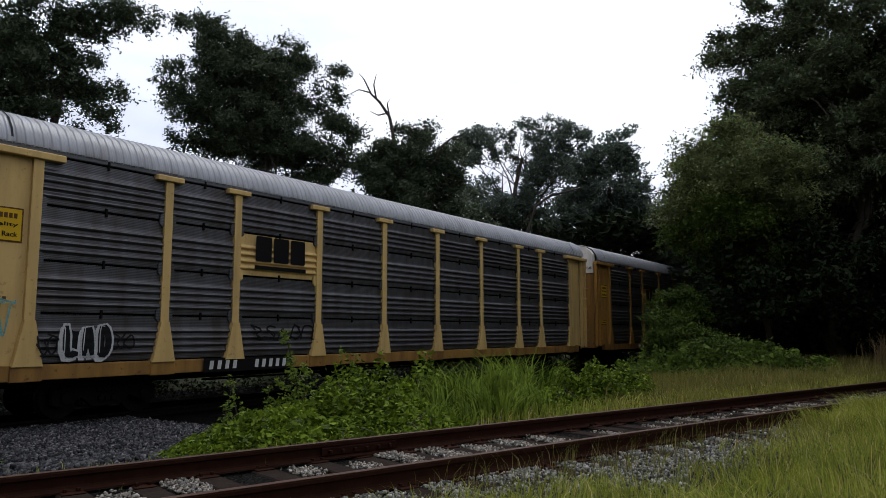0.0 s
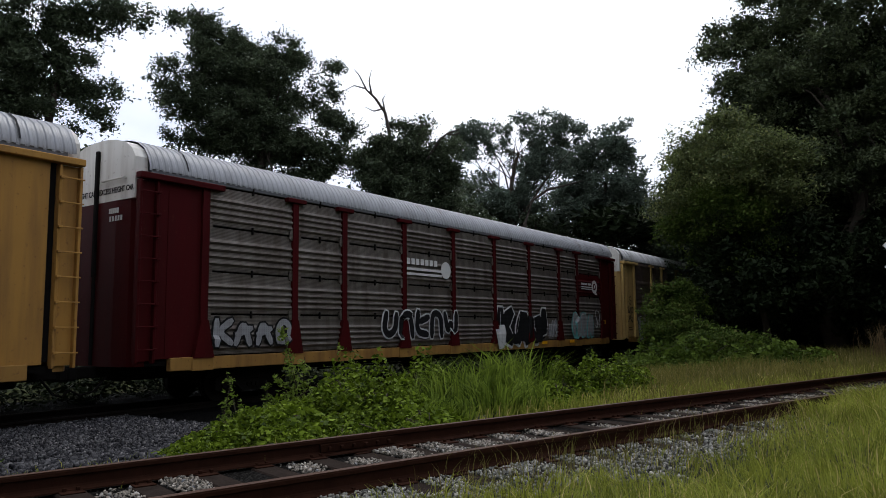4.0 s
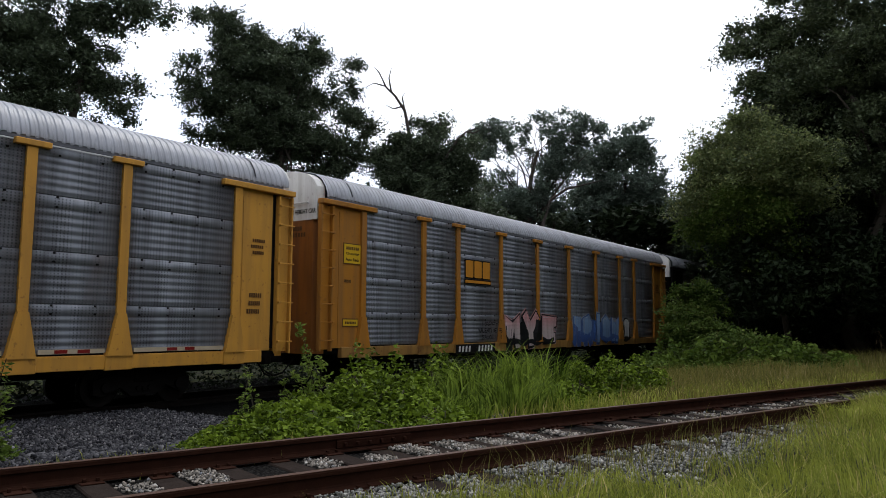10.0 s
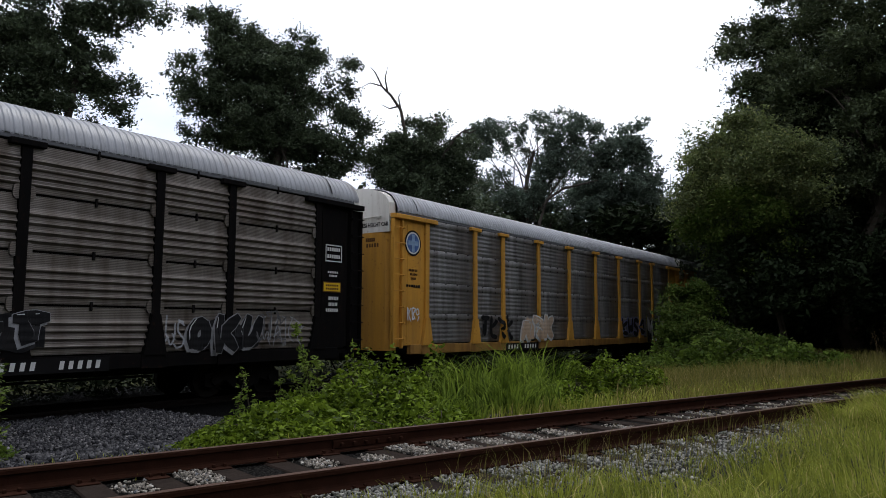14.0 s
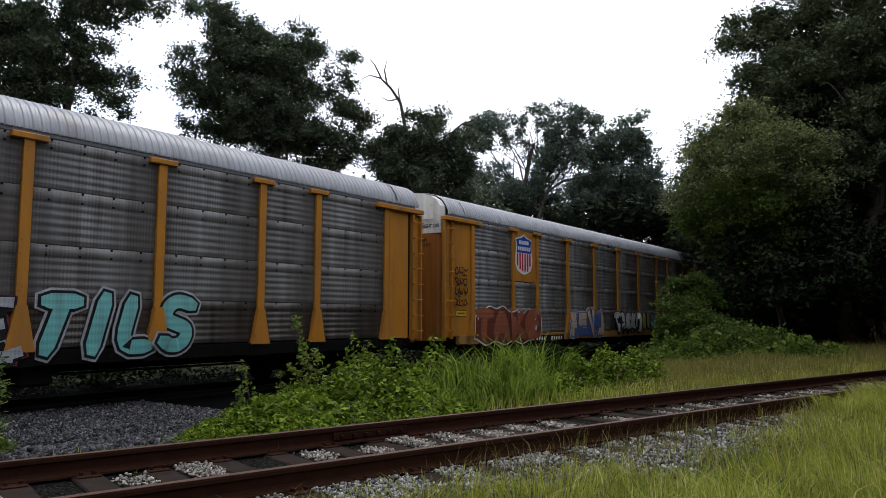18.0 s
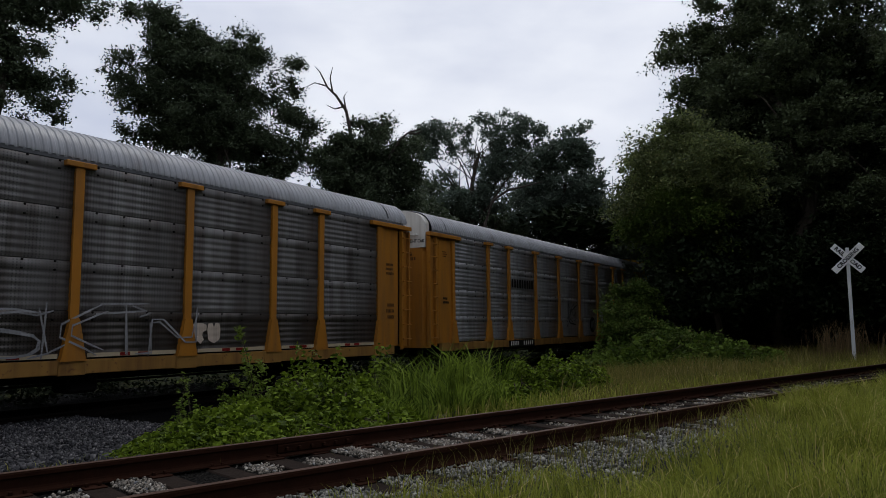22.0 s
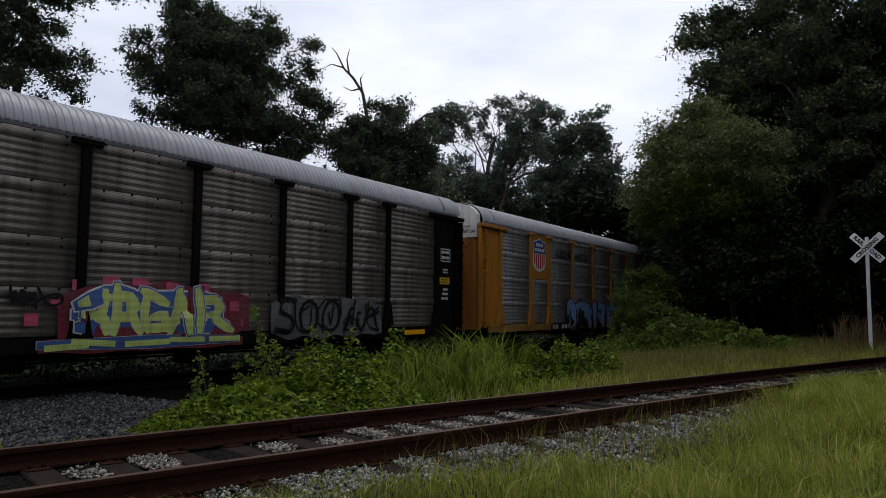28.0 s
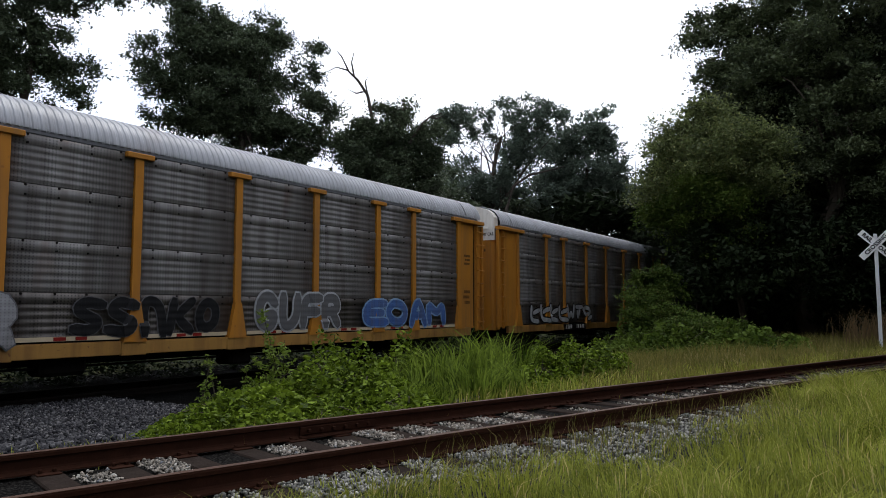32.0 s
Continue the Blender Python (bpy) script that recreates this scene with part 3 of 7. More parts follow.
AIRY = ((2.9, 15.2, 0.7, 0.7), (5.4, 13.4, 0.7, 0.8), (6.9, 13.0, 0.6, 0.7), (4.7, 15.0, 1.8, 1.0), (3.4, 13.9, 1.1, 1.1), (8.3, 15.6, 0.9, 1.1), (9.5, 15.9, 1.1, 0.8), (11.3, 15.7, 0.8, 0.8), (11.7, 14.6, 1.6, 0.8), (9.7, 14.2, 1.6, 1.2), (9.1, 12.9, 1.3, 1.3), (8.3, 11.1, 1.6, 1.6), (3.9, 11.2, 1.9, 1.1), (5.0, 9.6, 3.0, 1.2), (7.4, 9.0, 2.4, 1.1), (10.4, 12.4, 1.4, 1.4), (12.6, 15.0, 0.8, 0.7), (6.4, 14.9, 0.5, 0.9))
POINTED = ((15.2, 14.8, 1.0, 0.5), (15.4, 13.9, 1.3, 0.8), (14.0, 13.4, 2.2, 1.1), (12.5, 12.3, 2.0, 1.2), (15.4, 12.2, 1.5, 1.3), (16.6, 10.9, 0.9, 0.8), (14.6, 10.6, 3.0, 1.5), (12.5, 9.9, 2.4, 1.6), (15.8, 9.0, 2.4, 1.6), (13.0, 8.3, 3.8, 1.5))
SNAG_VINES = ((-0.8, 14.9, 1.3, 1.1), (-0.1, 15.7, 0.7, 0.7), (-2.7, 16.0, 0.5, 1.1), (-3.7, 14.4, 1.0, 0.8), (-1.8, 13.5, 2.6, 1.3), (-4.1, 12.3, 1.5, 1.3), (-1.8, 11.5, 3.5, 1.6), (1.8, 13.3, 1.3, 1.1), (2.5, 14.0, 0.8, 0.8), (1.2, 11.5, 1.9, 1.6), (-0.4, 9.6, 3.5, 1.1), (-4.9, 13.3, 0.7, 1.0))
HUGE = ((24.1, 20.4, 2.1, 1.8), (23.3, 18.6, 1.8, 1.5), (21.8, 17.4, 1.0, 0.8), (27.5, 20.8, 4.5, 2.2), (25.3, 17.3, 3.6, 2.1), (29.5, 18.4, 5.1, 3.6), (31.3, 20.6, 4.8, 3.0), (28.6, 15.2, 4.8, 2.4), (31.3, 13.1, 3.6, 3.6), (24.2, 15.9, 1.8, 0.8), (27.6, 23.7, 5.0, 2.7), (36.0, 15, 5, 9), (35, 25, 6, 5), (29.0, 11.0, 4.0, 2.2), (32.5, 8.6, 4.0, 2.2), (36, 6.8, 4, 2.0))
LIGHT = ((22.9, 14.4, 1.6, 0.9), (21.3, 13.2, 1.6, 1.2), (24.8, 12.6, 3.4, 1.6), (27.6, 11.4, 2.2, 1.2), (20.4, 11.6, 1.7, 1.5), (23.7, 10.4, 4.5, 2.1), (19.8, 8.8, 1.6, 1.3), (26.9, 9.9, 2.4, 2.1))
LIGHT_LOW = ((22.8, 7.8, 4.0, 2.1), (20.9, 6.4, 1.6, 1.1), (24.0, 5.2, 3.2, 1.8), (19.0, 7.4, 1.0, 0.7))


def crown_of(lumps, dist, k=0.84):
    return [blob(az, el, dist, w * k, h * k) for az, el, w, h in lumps]


def trees():
    tree("tall dark oak with hanging outer branches behind the train", spot(-31, 0, 31), 0.42, crown_of(LEFT_OAK, 31, 0.92),
         300, 26, 11, 0.075, LEAF_DARK, (0.35, 0.8), 0, fill=0.02, heart=16)
    tree("broad irregular oak standing behind the train", spot(-12, 0, 36), 0.45, crown_of(OAK + OAK_LOW, 36, 0.93),
         460, 28, 11, 0.078, LEAF_DARK, (0.35, 0.85), 22, fill=0.05, heart=16)
    tree("vine-covered dark tree below a dead snag", spot(-1.5, 0, 35), 0.30, crown_of(SNAG_VINES, 35, 0.95),
         200, 28, 11, 0.078, LEAF_DARK, (0.35, 0.75), 10, fill=0.02, heart=16)
    tree("airy treetop with open forks against the sky", spot(7.5, 0, 50), 0.40, crown_of(AIRY, 50, 0.95),
         210, 22, 11, 0.10, LEAF_FAR, (0.40, 0.9), 60, fork=0.5, fill=0.1)
    tree("dense far tree with a pointed top", spot(14.5, 0, 54), 0.40, crown_of(POINTED, 54, 0.95),
         260, 20, 11, 0.12, LEAF_FAR, (0.5, 1.1), 14, fill=0.1)
    for az, el, dist, w, h, n in ((-24, 8, 34, 7, 4.5, 70), (-10, 8.6, 38, 4, 2.2, 60), (-4, 8.0, 37, 4, 3.0, 60), (2, 8.0, 42, 4, 2.4, 60), (7, 7.2, 52, 4, 2.0, 60), (12, 7.6, 58, 4, 3.0, 70), (16.8, 7.6, 60, 2.6, 2.6, 70), (18.6, 7.2, 57, 2.2, 2.6, 60), (20.2, 7.8, 50, 1.8, 2.8, 60), (22, 6.5, 60, 3, 4, 50)):
        tree("shadowed understorey tree in the wood behind the train", spot(az, 0, dist), 0.2,
             [blob(az, el, dist, w, h), blob(az - w * 0.5, el * 0.75, dist - 2, w * 0.6, h), blob(az + w * 0.5, el * 0.7, dist - 1, w * 0.6, h)],
             n, 22, 11, 0.15, LEAF_DARK, (0.7, 1.3), 6)
    tree("huge dark tree rising above the meadow", spot(30, 0, 38), 0.55, crown_of(HUGE, 37, 0.9),
         230, 50, 12, 0.088, LEAF_OUT, (0.5, 1.4), 12, fill=0.35, long=(0.35, 0.9), heart=20, flat=0.6)
    tree("lighter green leaning tree in front of the dark wood", spot(25.5, 0, 34.5), 0.16, crown_of(LIGHT, 32, 0.88),
         92, 60, 11, 0.070, LEAF_LIGHT, (0.45, 1.35), 4, fill=0.45, long=(0.4, 1.0), ragged=0.12, flat=0.32)
    # lower part of the leaning tree, in duller leaves that stand for shade
    tree("lower leaves of the leaning tree, coloured duller for shade", spot(22.5, 0, 32), 0.1, crown_of(LIGHT_LOW, 32, 0.88),
         50, 50, 11, 0.072, LEAF_BUSH, (0.35, 0.9), 4, fill=0.4)
    # leaf mass coloured near-black for the gloom inside the wood
    tree("leaves coloured dark for the deep shade under the canopy", spot(30, 0, 38), 0.25,
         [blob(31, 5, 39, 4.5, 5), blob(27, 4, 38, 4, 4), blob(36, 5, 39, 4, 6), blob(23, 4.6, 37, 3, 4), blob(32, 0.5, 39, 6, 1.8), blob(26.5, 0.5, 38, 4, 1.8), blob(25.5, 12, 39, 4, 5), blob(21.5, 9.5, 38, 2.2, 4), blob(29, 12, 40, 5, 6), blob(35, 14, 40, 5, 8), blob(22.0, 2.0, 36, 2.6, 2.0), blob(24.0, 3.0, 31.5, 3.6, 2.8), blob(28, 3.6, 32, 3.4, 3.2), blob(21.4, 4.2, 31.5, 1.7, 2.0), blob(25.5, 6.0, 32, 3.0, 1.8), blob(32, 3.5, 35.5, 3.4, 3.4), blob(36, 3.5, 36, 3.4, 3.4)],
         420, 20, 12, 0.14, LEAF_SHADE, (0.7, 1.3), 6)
    for az, el, dist, w, h, n in ((19.3, 2.0, 31, 1.8, 1.1, 45), (18.4, 0.5, 30, 1.6, 1.1, 45), (20.4, -1.0, 29, 2.2, 0.9, 50), (22.8, -1.4, 27, 2.2, 0.7, 45)):
        tree("low leafy bush at the edge of the meadow", spot(az, 0, dist), 0.06,
             [blob(az, el, dist, w, h), blob(az + w * 0.5, el - 0.9, dist - 0.8, w * 0.7, h * 0.8), blob(az - w * 0.3, el - 1.2, dist - 0.6, w * 0.6, h * 0.7)],
             n, 22, 11, 0.07, LEAF_BUSH, (0.25, 0.55), 14, "bush", name="bush", long=(0.25, 0.55))


def dead_snag():
    """Bare broken limbs that stand out of the vines."""
    base = Vector(spot(-1.6, 0, 34.5))
    base.z = float(ground_z(base.x, base.y)) - 0.1
    root = thing("dead_snag", Matrix.Translation(base), "bare grey dead tree with broken limbs", "dead tree")

    def limb(path, r0, r1):
        pts = [spot(a, e, 34.5) - base for a, e in path]
        n = len(pts) - 1
        return Build().tube(pts, [r0 + (r1 - r0) * i / n for i in range(n + 1)], 6)

    part("trunk", Build().tube([(0, 0, 0), (0.1, 0, 5)] + [spot(-2.0, 11, 34.5) - base], [0.28, 0.24, 0.17], 8), DEADWOOD, root)
    for path, r0, r1 in ((((-2.0, 11), (-2.6, 14.5), (-3.1, 16.8), (-3.9, 17.9), (-4.6, 18.5), (-5.2, 19.6), (-5.6, 20.0)), 0.11, 0.015),
                         (((-4.2, 18.2), (-4.4, 19.2), (-4.2, 20.0)), 0.05, 0.012), (((-4.7, 18.6), (-5.6, 18.8), (-6.4, 18.4)), 0.04, 0.01),
                         (((-3.3, 17.1), (-4.0, 16.9), (-4.7, 17.2)), 0.05, 0.012), (((-2.2, 12), (-0.6, 14.2), (-0.2, 15.9), (-0.3, 16.5)), 0.09, 0.015),
                         (((-2.0, 11), (0.3, 13.2), (1.2, 14.6), (1.9, 15.2), (2.9, 15.5)), 0.10, 0.03), (((1.9, 15.2), (2.5, 15.1), (3.0, 15.3)), 0.06, 0.02),
                         (((-3.1, 16.8), (-3.3, 17.8), (-3.0, 18.3)), 0.05, 0.01)):
        part("dead_limb", limb(path, r0, r1), DEADWOOD, root)
    base = Vector(spot(8.0, 0, 47))
    base.z = float(ground_z(base.x, base.y)) - 0.1
    pale = thing("dead_tree", Matrix.Translation(base), "pale bare dead stem leaning out of the dark trees", "dead tree")
    part("trunk", Build().tube([(0, 0, 0), (0.1, 0.1, 4)] + [spot(a, e, 47) - base for a, e in ((8.0, 8.0), (8.6, 9.8), (9.8, 10.6), (11.2, 10.9), (12.6, 11.2))], [0.16, 0.14, 0.12, 0.1, 0.08, 0.05, 0.02], 6), DEADWOOD, pale)
    for az in (17.0, 17.4, 17.8):
        o = Vector(spot(az, 0, 60))
        o.z = float(ground_z(o.x, o.y))
        t = thing("dead_sapling", Matrix.Translation(o), "thin bare dead stem above the wood", "dead tree")
        part("trunk", Build().tube([(0, 0, 0), (0.1, 0, 7), spot(az + (az - 17.4) * 0.6, 11.9 - abs(az - 17.3), 60) - o], [0.1, 0.07, 0.015], 5), DEADWOOD, t)


def added_woods():
    """Leaf masses added, mostly out of view, to keep sky light off."""
    n = 2600
    a = RNG.uniform(50, 300, n)
    r = RNG.uniform(16, 32, n)
    x, y = r * np.sin(np.radians(a)), r * np.cos(np.radians(a))
    line = np.abs(x * N_NEAR.x + y * N_NEAR.y - NEAR_OFF)
    # bearings 78 to 120 stay open so the near sheets mirror the sky
    keep = ((x * N_MAIN.x + y * N_MAIN.y) < 9) & ((a < 78) | (a > 120)) & ((line > 4.5) | (a > 120))
    x, y = x[keep], y[keep]
    top = np.where(a[keep] < 175, 11, 20)
    c = np.stack([x, y, 0.5 + RNG.uniform(0, 1, len(x)) * top], 1)
    n = 2200
    s, q = RNG.uniform(22, 80, n), RNG.uniform(-21, -6, n)
    xy = plan(D_MAIN, N_MAIN, s, q)
    low = np.where(np.abs(xy[:, 0] * N_NEAR.x + xy[:, 1] * N_NEAR.y - NEAR_OFF) > 4, 0.5, 6.5)
    c = np.concatenate([c, np.column_stack([xy, low + (14 - low) * RNG.uniform(0, 1, n)])])
    m = 3400
    s, u = 39 + 90 * RNG.uniform(0, 1, m) ** 1.6, RNG.uniform(0, 1, m)
    q = np.clip(0.27 * s, 0, 11) * (1 - 1.1 * u ** 1.5)
    bearing = MAIN_ANGLE - np.degrees(np.arctan2(q, s))
    roof = np.hypot(s, q) * np.tan(np.radians(np.interp(bearing, (20, 21.5, 23, 26), (8.0, 11.0, 16.0, 20.0))))
    far = np.stack([D_MAIN.x * s + N_MAIN.x * q, D_MAIN.y * s + N_MAIN.y * q, 0.3 + RNG.uniform(0, 1, m) * np.minimum(roof, 22)], 1)
    # canopy added above the line to darken the far cars
    k = 700
    s, q = RNG.uniform(45, 80, k), RNG.uniform(9, 22, k)
    over = np.stack([D_MAIN.x * s + N_MAIN.x * q, D_MAIN.y * s + N_MAIN.y * q, EYE_Z + np.hypot(s, q) * np.tan(np.radians(RNG.uniform(7.2, 8.6, k)))], 1)
    far = np.concatenate([far, over])
    m += k
    me = leaves("woods", c, RNG.uniform(1.2, 2.2, len(c)), 26, 0.75, LEAF_DARK)
    tagged(new("woods", leaves("woods", far, RNG.uniform(0.9, 1.7, m), 36, 0.34, LEAF_SHADE)), "dark leaves added over the line to shade the far cars", "woods", kind="stuff")
    tagged(new("woods", me), "unseen leaves added on the near side to hold back sky light", "woods", kind="stuff")


def brush():
    """Weeds and bushes along the far side of the main track, coloured for shade."""
    n = 4600
    a, q = RNG.uniform(-35, 150, n), RNG.uniform(18.8, 24, n)
    c = np.stack([D_MAIN.x * a + N_MAIN.x * q, D_MAIN.y * a + N_MAIN.y * q], 1)
    # upper leaves, hidden by the cars, are added to shade the lower ones
    z = ground_z(c[:, 0], c[:, 1]) + RNG.uniform(0.1, 4.9, n) * np.clip((q - 18.6) / 1.6, 0.2, 1)
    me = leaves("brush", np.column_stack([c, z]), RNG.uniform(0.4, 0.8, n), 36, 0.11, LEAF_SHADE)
    # low layer added to cover the lit ground behind
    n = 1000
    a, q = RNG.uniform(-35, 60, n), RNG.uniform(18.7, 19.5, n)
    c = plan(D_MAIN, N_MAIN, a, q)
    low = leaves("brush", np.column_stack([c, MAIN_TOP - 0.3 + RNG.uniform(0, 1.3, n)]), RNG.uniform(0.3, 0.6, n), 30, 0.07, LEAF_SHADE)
    tagged(new("brush", low), "low weeds coloured dark for shade at the foot of the far ballast", "brush", kind="stuff")
    tagged(new("brush", me), "weeds and brush coloured dark for shade along the far side of the main track", "brush", kind="stuff")


trees()
brush()
dead_snag()
added_woods()
# ---- the train: covered auto-carrying cars ----
# local space of a car: x along the track (its leading end at -x), y away from the camera, z from the rail tops
HALF, SIDE, SILL, PB, PT, EAVE = 13.78, -1.57, 0.85, 1.18, 5.30, 5.38
CUTS = [x - HALF for x in (0, 1.76, 4.67, 6.63, 9.49, 12.35, 15.21, 18.07, 20.93, 22.89, 25.80, 27.56)]
ROWS = (1.18, 2.17, 3.20, 4.30, 5.30)      # edges of the four courses of side sheets
MESHES = {}


def kept(key, make):
    if key not in MESHES:
        MESHES[key] = make()
    return MESHES[key]


def sheet(width, height, style):
    """One ribbed side sheet, its lower left corner at the origin; ribs run lengthways. Gives the shape and where its bolts begin."""
    prof = []
    if style == "lapped":
        prof = [(0.0, 0.03), (0.004, -0.006)]
        n, a, s = 4, 0.10 * height, 0.155 * height
        for i in range(n):
            z = a + s * i
            prof += [(z, -0.006), (z + 0.10 * s, -0.012), (z + 0.30 * s, -0.060), (z + 0.40 * s, -0.066), (z + 0.52 * s, -0.060), (z + 0.85 * s, -0.010)]
        prof += [(0.74 * height, -0.004), (height - 0.055, -0.004), (height - 0.048, 0.03)]
    elif style == "corrugated":
        n, ribbed = 9, height
        prof = [(0.0, 0.02)] + [(height * (i + k / 6) / n, -0.010 * (1 - math.cos(2 * math.pi * k / 6))) for i in range(n) for k in range(6)] + [(height - 0.002, 0.0), (height, 0.02)]
    else:
        n, ribbed = 5, height * 0.74
        prof = [(0.0, 0.02), (0.002, 0.0)]
        for i in range(n):
            for k in range(6):
                u = (i + k / 6) / n
                prof.append((0.02 + ribbed * u, -0.009 * (1 - math.cos(2 * math.pi * u * n))))
        prof += [(ribbed + 0.03, 0.0), (ribbed + 0.05, -0.022), (height - 0.02, -0.022), (height - 0.004, 0.02)]
    b = Build()
    n = len(prof)
    v = [(x, y, z) for x in (0.0, width) for z, y in prof] + [(x, 0.03, z) for x in (0.0, width) for z, y in prof]
    f = [(i, n + i, n + i + 1, i + 1) for i in range(n - 1)]
    f += [(i, i + 1, 2 * n + i + 1, 2 * n + i) for i in range(n - 1)] + [(n + i, 3 * n + i, 3 * n + i + 1, n + i + 1) for i in range(n - 1)]
    b.add(v, f)
    if style == "lapped":
        for cx in (0.02, width - 0.02):
            b.prism([(cx - 0.085, -0.10), (cx - 0.04, -0.15), (cx + 0.04, -0.15), (cx + 0.085, -0.10), (cx + 0.085, 0.08), (cx + 0.04, 0.13), (cx - 0.04, 0.13), (cx - 0.085, 0.08)], "y", -0.062, -0.01)
    bolts = len(b.f)
    if style == "lapped":
        b.box(width / 2 - 0.025, width / 2 + 0.025, -0.05, 0.0, height - 0.12, height + 0.06, 0.008)
    else:
        count = max(2, round(width / 0.72))
        for i in range(count):
            cx = width * (i + 0.5) / count
            for z in (ribbed + 0.06, height - 0.035) if style == "banded" else (0.04,):
                b.box(cx - 0.022, cx + 0.022, -0.042, -0.015, z - 0.02, z + 0.02, 0.006)
    return b, bolts


def sheet_mesh(width, height, style, material):
    b, bolts = sheet(width, height, style)
    me = b.mesh("side_sheet", material)
    me.materials.append(UNDER)
    me.polygons.foreach_set("material_index", [0 if k < bolts else 1 for k in range(len(me.polygons))])
    me.polygons.foreach_set("use_smooth", [style != "lapped" and k < (34 if style == "banded" else 56) for k in range(len(me.polygons))])
    return me


def post_mesh():
    """A side post with its foot spread at the sill."""
    b = Build()
    b.prism([(-0.10, 2.0), (0.10, 2.0), (0.10, PT - 0.05), (-0.10, PT - 0.05)], "y", SIDE - 0.085, SIDE + 0.05)
    b.prism([(-0.29, PB - 0.06), (0.29, PB - 0.06), (0.26, PB + 0.03), (0.13, 1.86), (0.10, 2.0), (-0.10, 2.0), (-0.13, 1.86), (-0.26, PB + 0.03)], "y", SIDE - 0.125, SIDE + 0.05)
    return b


ROOF_PROFILE = ((-1.60, 5.36), (-1.60, 5.46), (-1.52, 5.68), (-1.36, 5.90), (-1.10, 6.06), (-0.70, 6.17), (-0.25, 6.22), (0.25, 6.22), (0.70, 6.17), (1.10, 6.06), (1.36, 5.90), (1.52, 5.68), (1.60, 5.46), (1.60, 5.36))


def roof_mesh(lift, x0, x1, step):
    b = Build()
    prof = [(y, z + lift) for y, z in ROOF_PROFILE]
    n, xs, x = len(prof), [], x0
    while x < x1 - 0.01:
        xs += [(x, 0.0), (x + step * 0.30, 0.0), (x + step * 0.45, 0.015), (x + step * 0.85, 0.015)]
        x += step
    xs.append((x1, 0.0))
    v = []
    for x, up in xs:
        for y, z in prof:
            k = up if z > 5.5 + lift else up * 1.7
            r = math.hypot(y, z - 4.6 - lift)
            v.append((x, y * (1 + k / r), z + k))
    f = [(i * n + j, i * n + j + 1, (i + 1) * n + j + 1, (i + 1) * n + j) for i in range(len(xs) - 1) for j in range(n - 1)]
    b.add(v, f)
    return b


def roof_seam(lift, x):
    """A thin strap bent over the roof."""
    out = [(y * 1.016, z + lift + 0.022) for y, z in ROOF_PROFILE[1:-1]]
    n = len(out)
    v = [(x + d, y, z) for d in (-0.022, 0.022) for y, z in out]
    return Build().add(v, [(i, i + 1, n + i + 1, n + i) for i in range(n - 1)])


def end_shape(lift, z0, z1, top):
    """Outline (y, z) of a car end between two heights, or up to the roof."""
    if not top:
        return [(-1.47, z0), (1.47, z0), (1.47, z1), (-1.47, z1)]
    return [(-1.47, z0), (1.47, z0)] + [(-y * 0.96, z + lift - 0.03) for y, z in ROOF_PROFILE[2:-2]]


def rounded_end(z0, z1, s):
    """Curved clamshell end doors between two heights, on the end of sign s."""
    out = [(s * (HALF - 0.35), -1.47), (s * (HALF - 0.12), -1.45), (s * (HALF - 0.02), -1.30), (s * (HALF + 0.03), -0.8), (s * (HALF + 0.03), 0.8), (s * (HALF - 0.02), 1.30), (s * (HALF - 0.12), 1.45), (s * (HALF - 0.35), 1.47)]
    return Build().prism(out, "z", z0, z1)


def ladder_rails(s):
    """The end ladder, a channel-sided frame at the corner of the car side."""
    b = Build()
    x0, x1 = sorted((s * HALF, s * (HALF - 0.48)))
    for x in (x0, x1 - 0.06):
        b.box(x, x + 0.06, SIDE - 0.10, SIDE + 0.02, 1.05, 5.12, 0.008)
    b.box(x0, x1, SIDE + 0.02, SIDE + 0.05, 1.10, 5.12)
    return b


def wheelset():
    b = Build()
    for y in (-0.82, 0.66):
        b.wheel(0, y, y + 0.14, 0, 0.42, 24).wheel(0, y + (0.14 if y < 0 else -0.03), y + (0.17 if y < 0 else 0.0), 0, 0.45, 24)
        b.wheel(0, y - 0.03, y + 0.17, 0, 0.14, 12)
    b.wheel(0, -1.05, 1.05, 0, 0.075, 10)
    return b


def bogie_side(y):
    b = Build()
    b.prism([(-1.15, 0.30), (-0.95, 0.24), (-0.55, 0.42), (-0.30, 0.22), (0.30, 0.22), (0.55, 0.42), (0.95, 0.24), (1.15, 0.30), (1.15, 0.58), (0.75, 0.66), (0.35, 0.80), (-0.35, 0.80), (-0.75, 0.66), (-1.15, 0.58)], "y", y - 0.07, y + 0.07)
    for x in (-0.14, 0.0, 0.14):
        b.wheel(x, y - 0.13, y - 0.07, 0.38, 0.06, 8)
    for x in (-0.88, 0.88):
        b.wheel(x, y - 0.14, y - 0.07, 0.43, 0.12, 10)
    return b


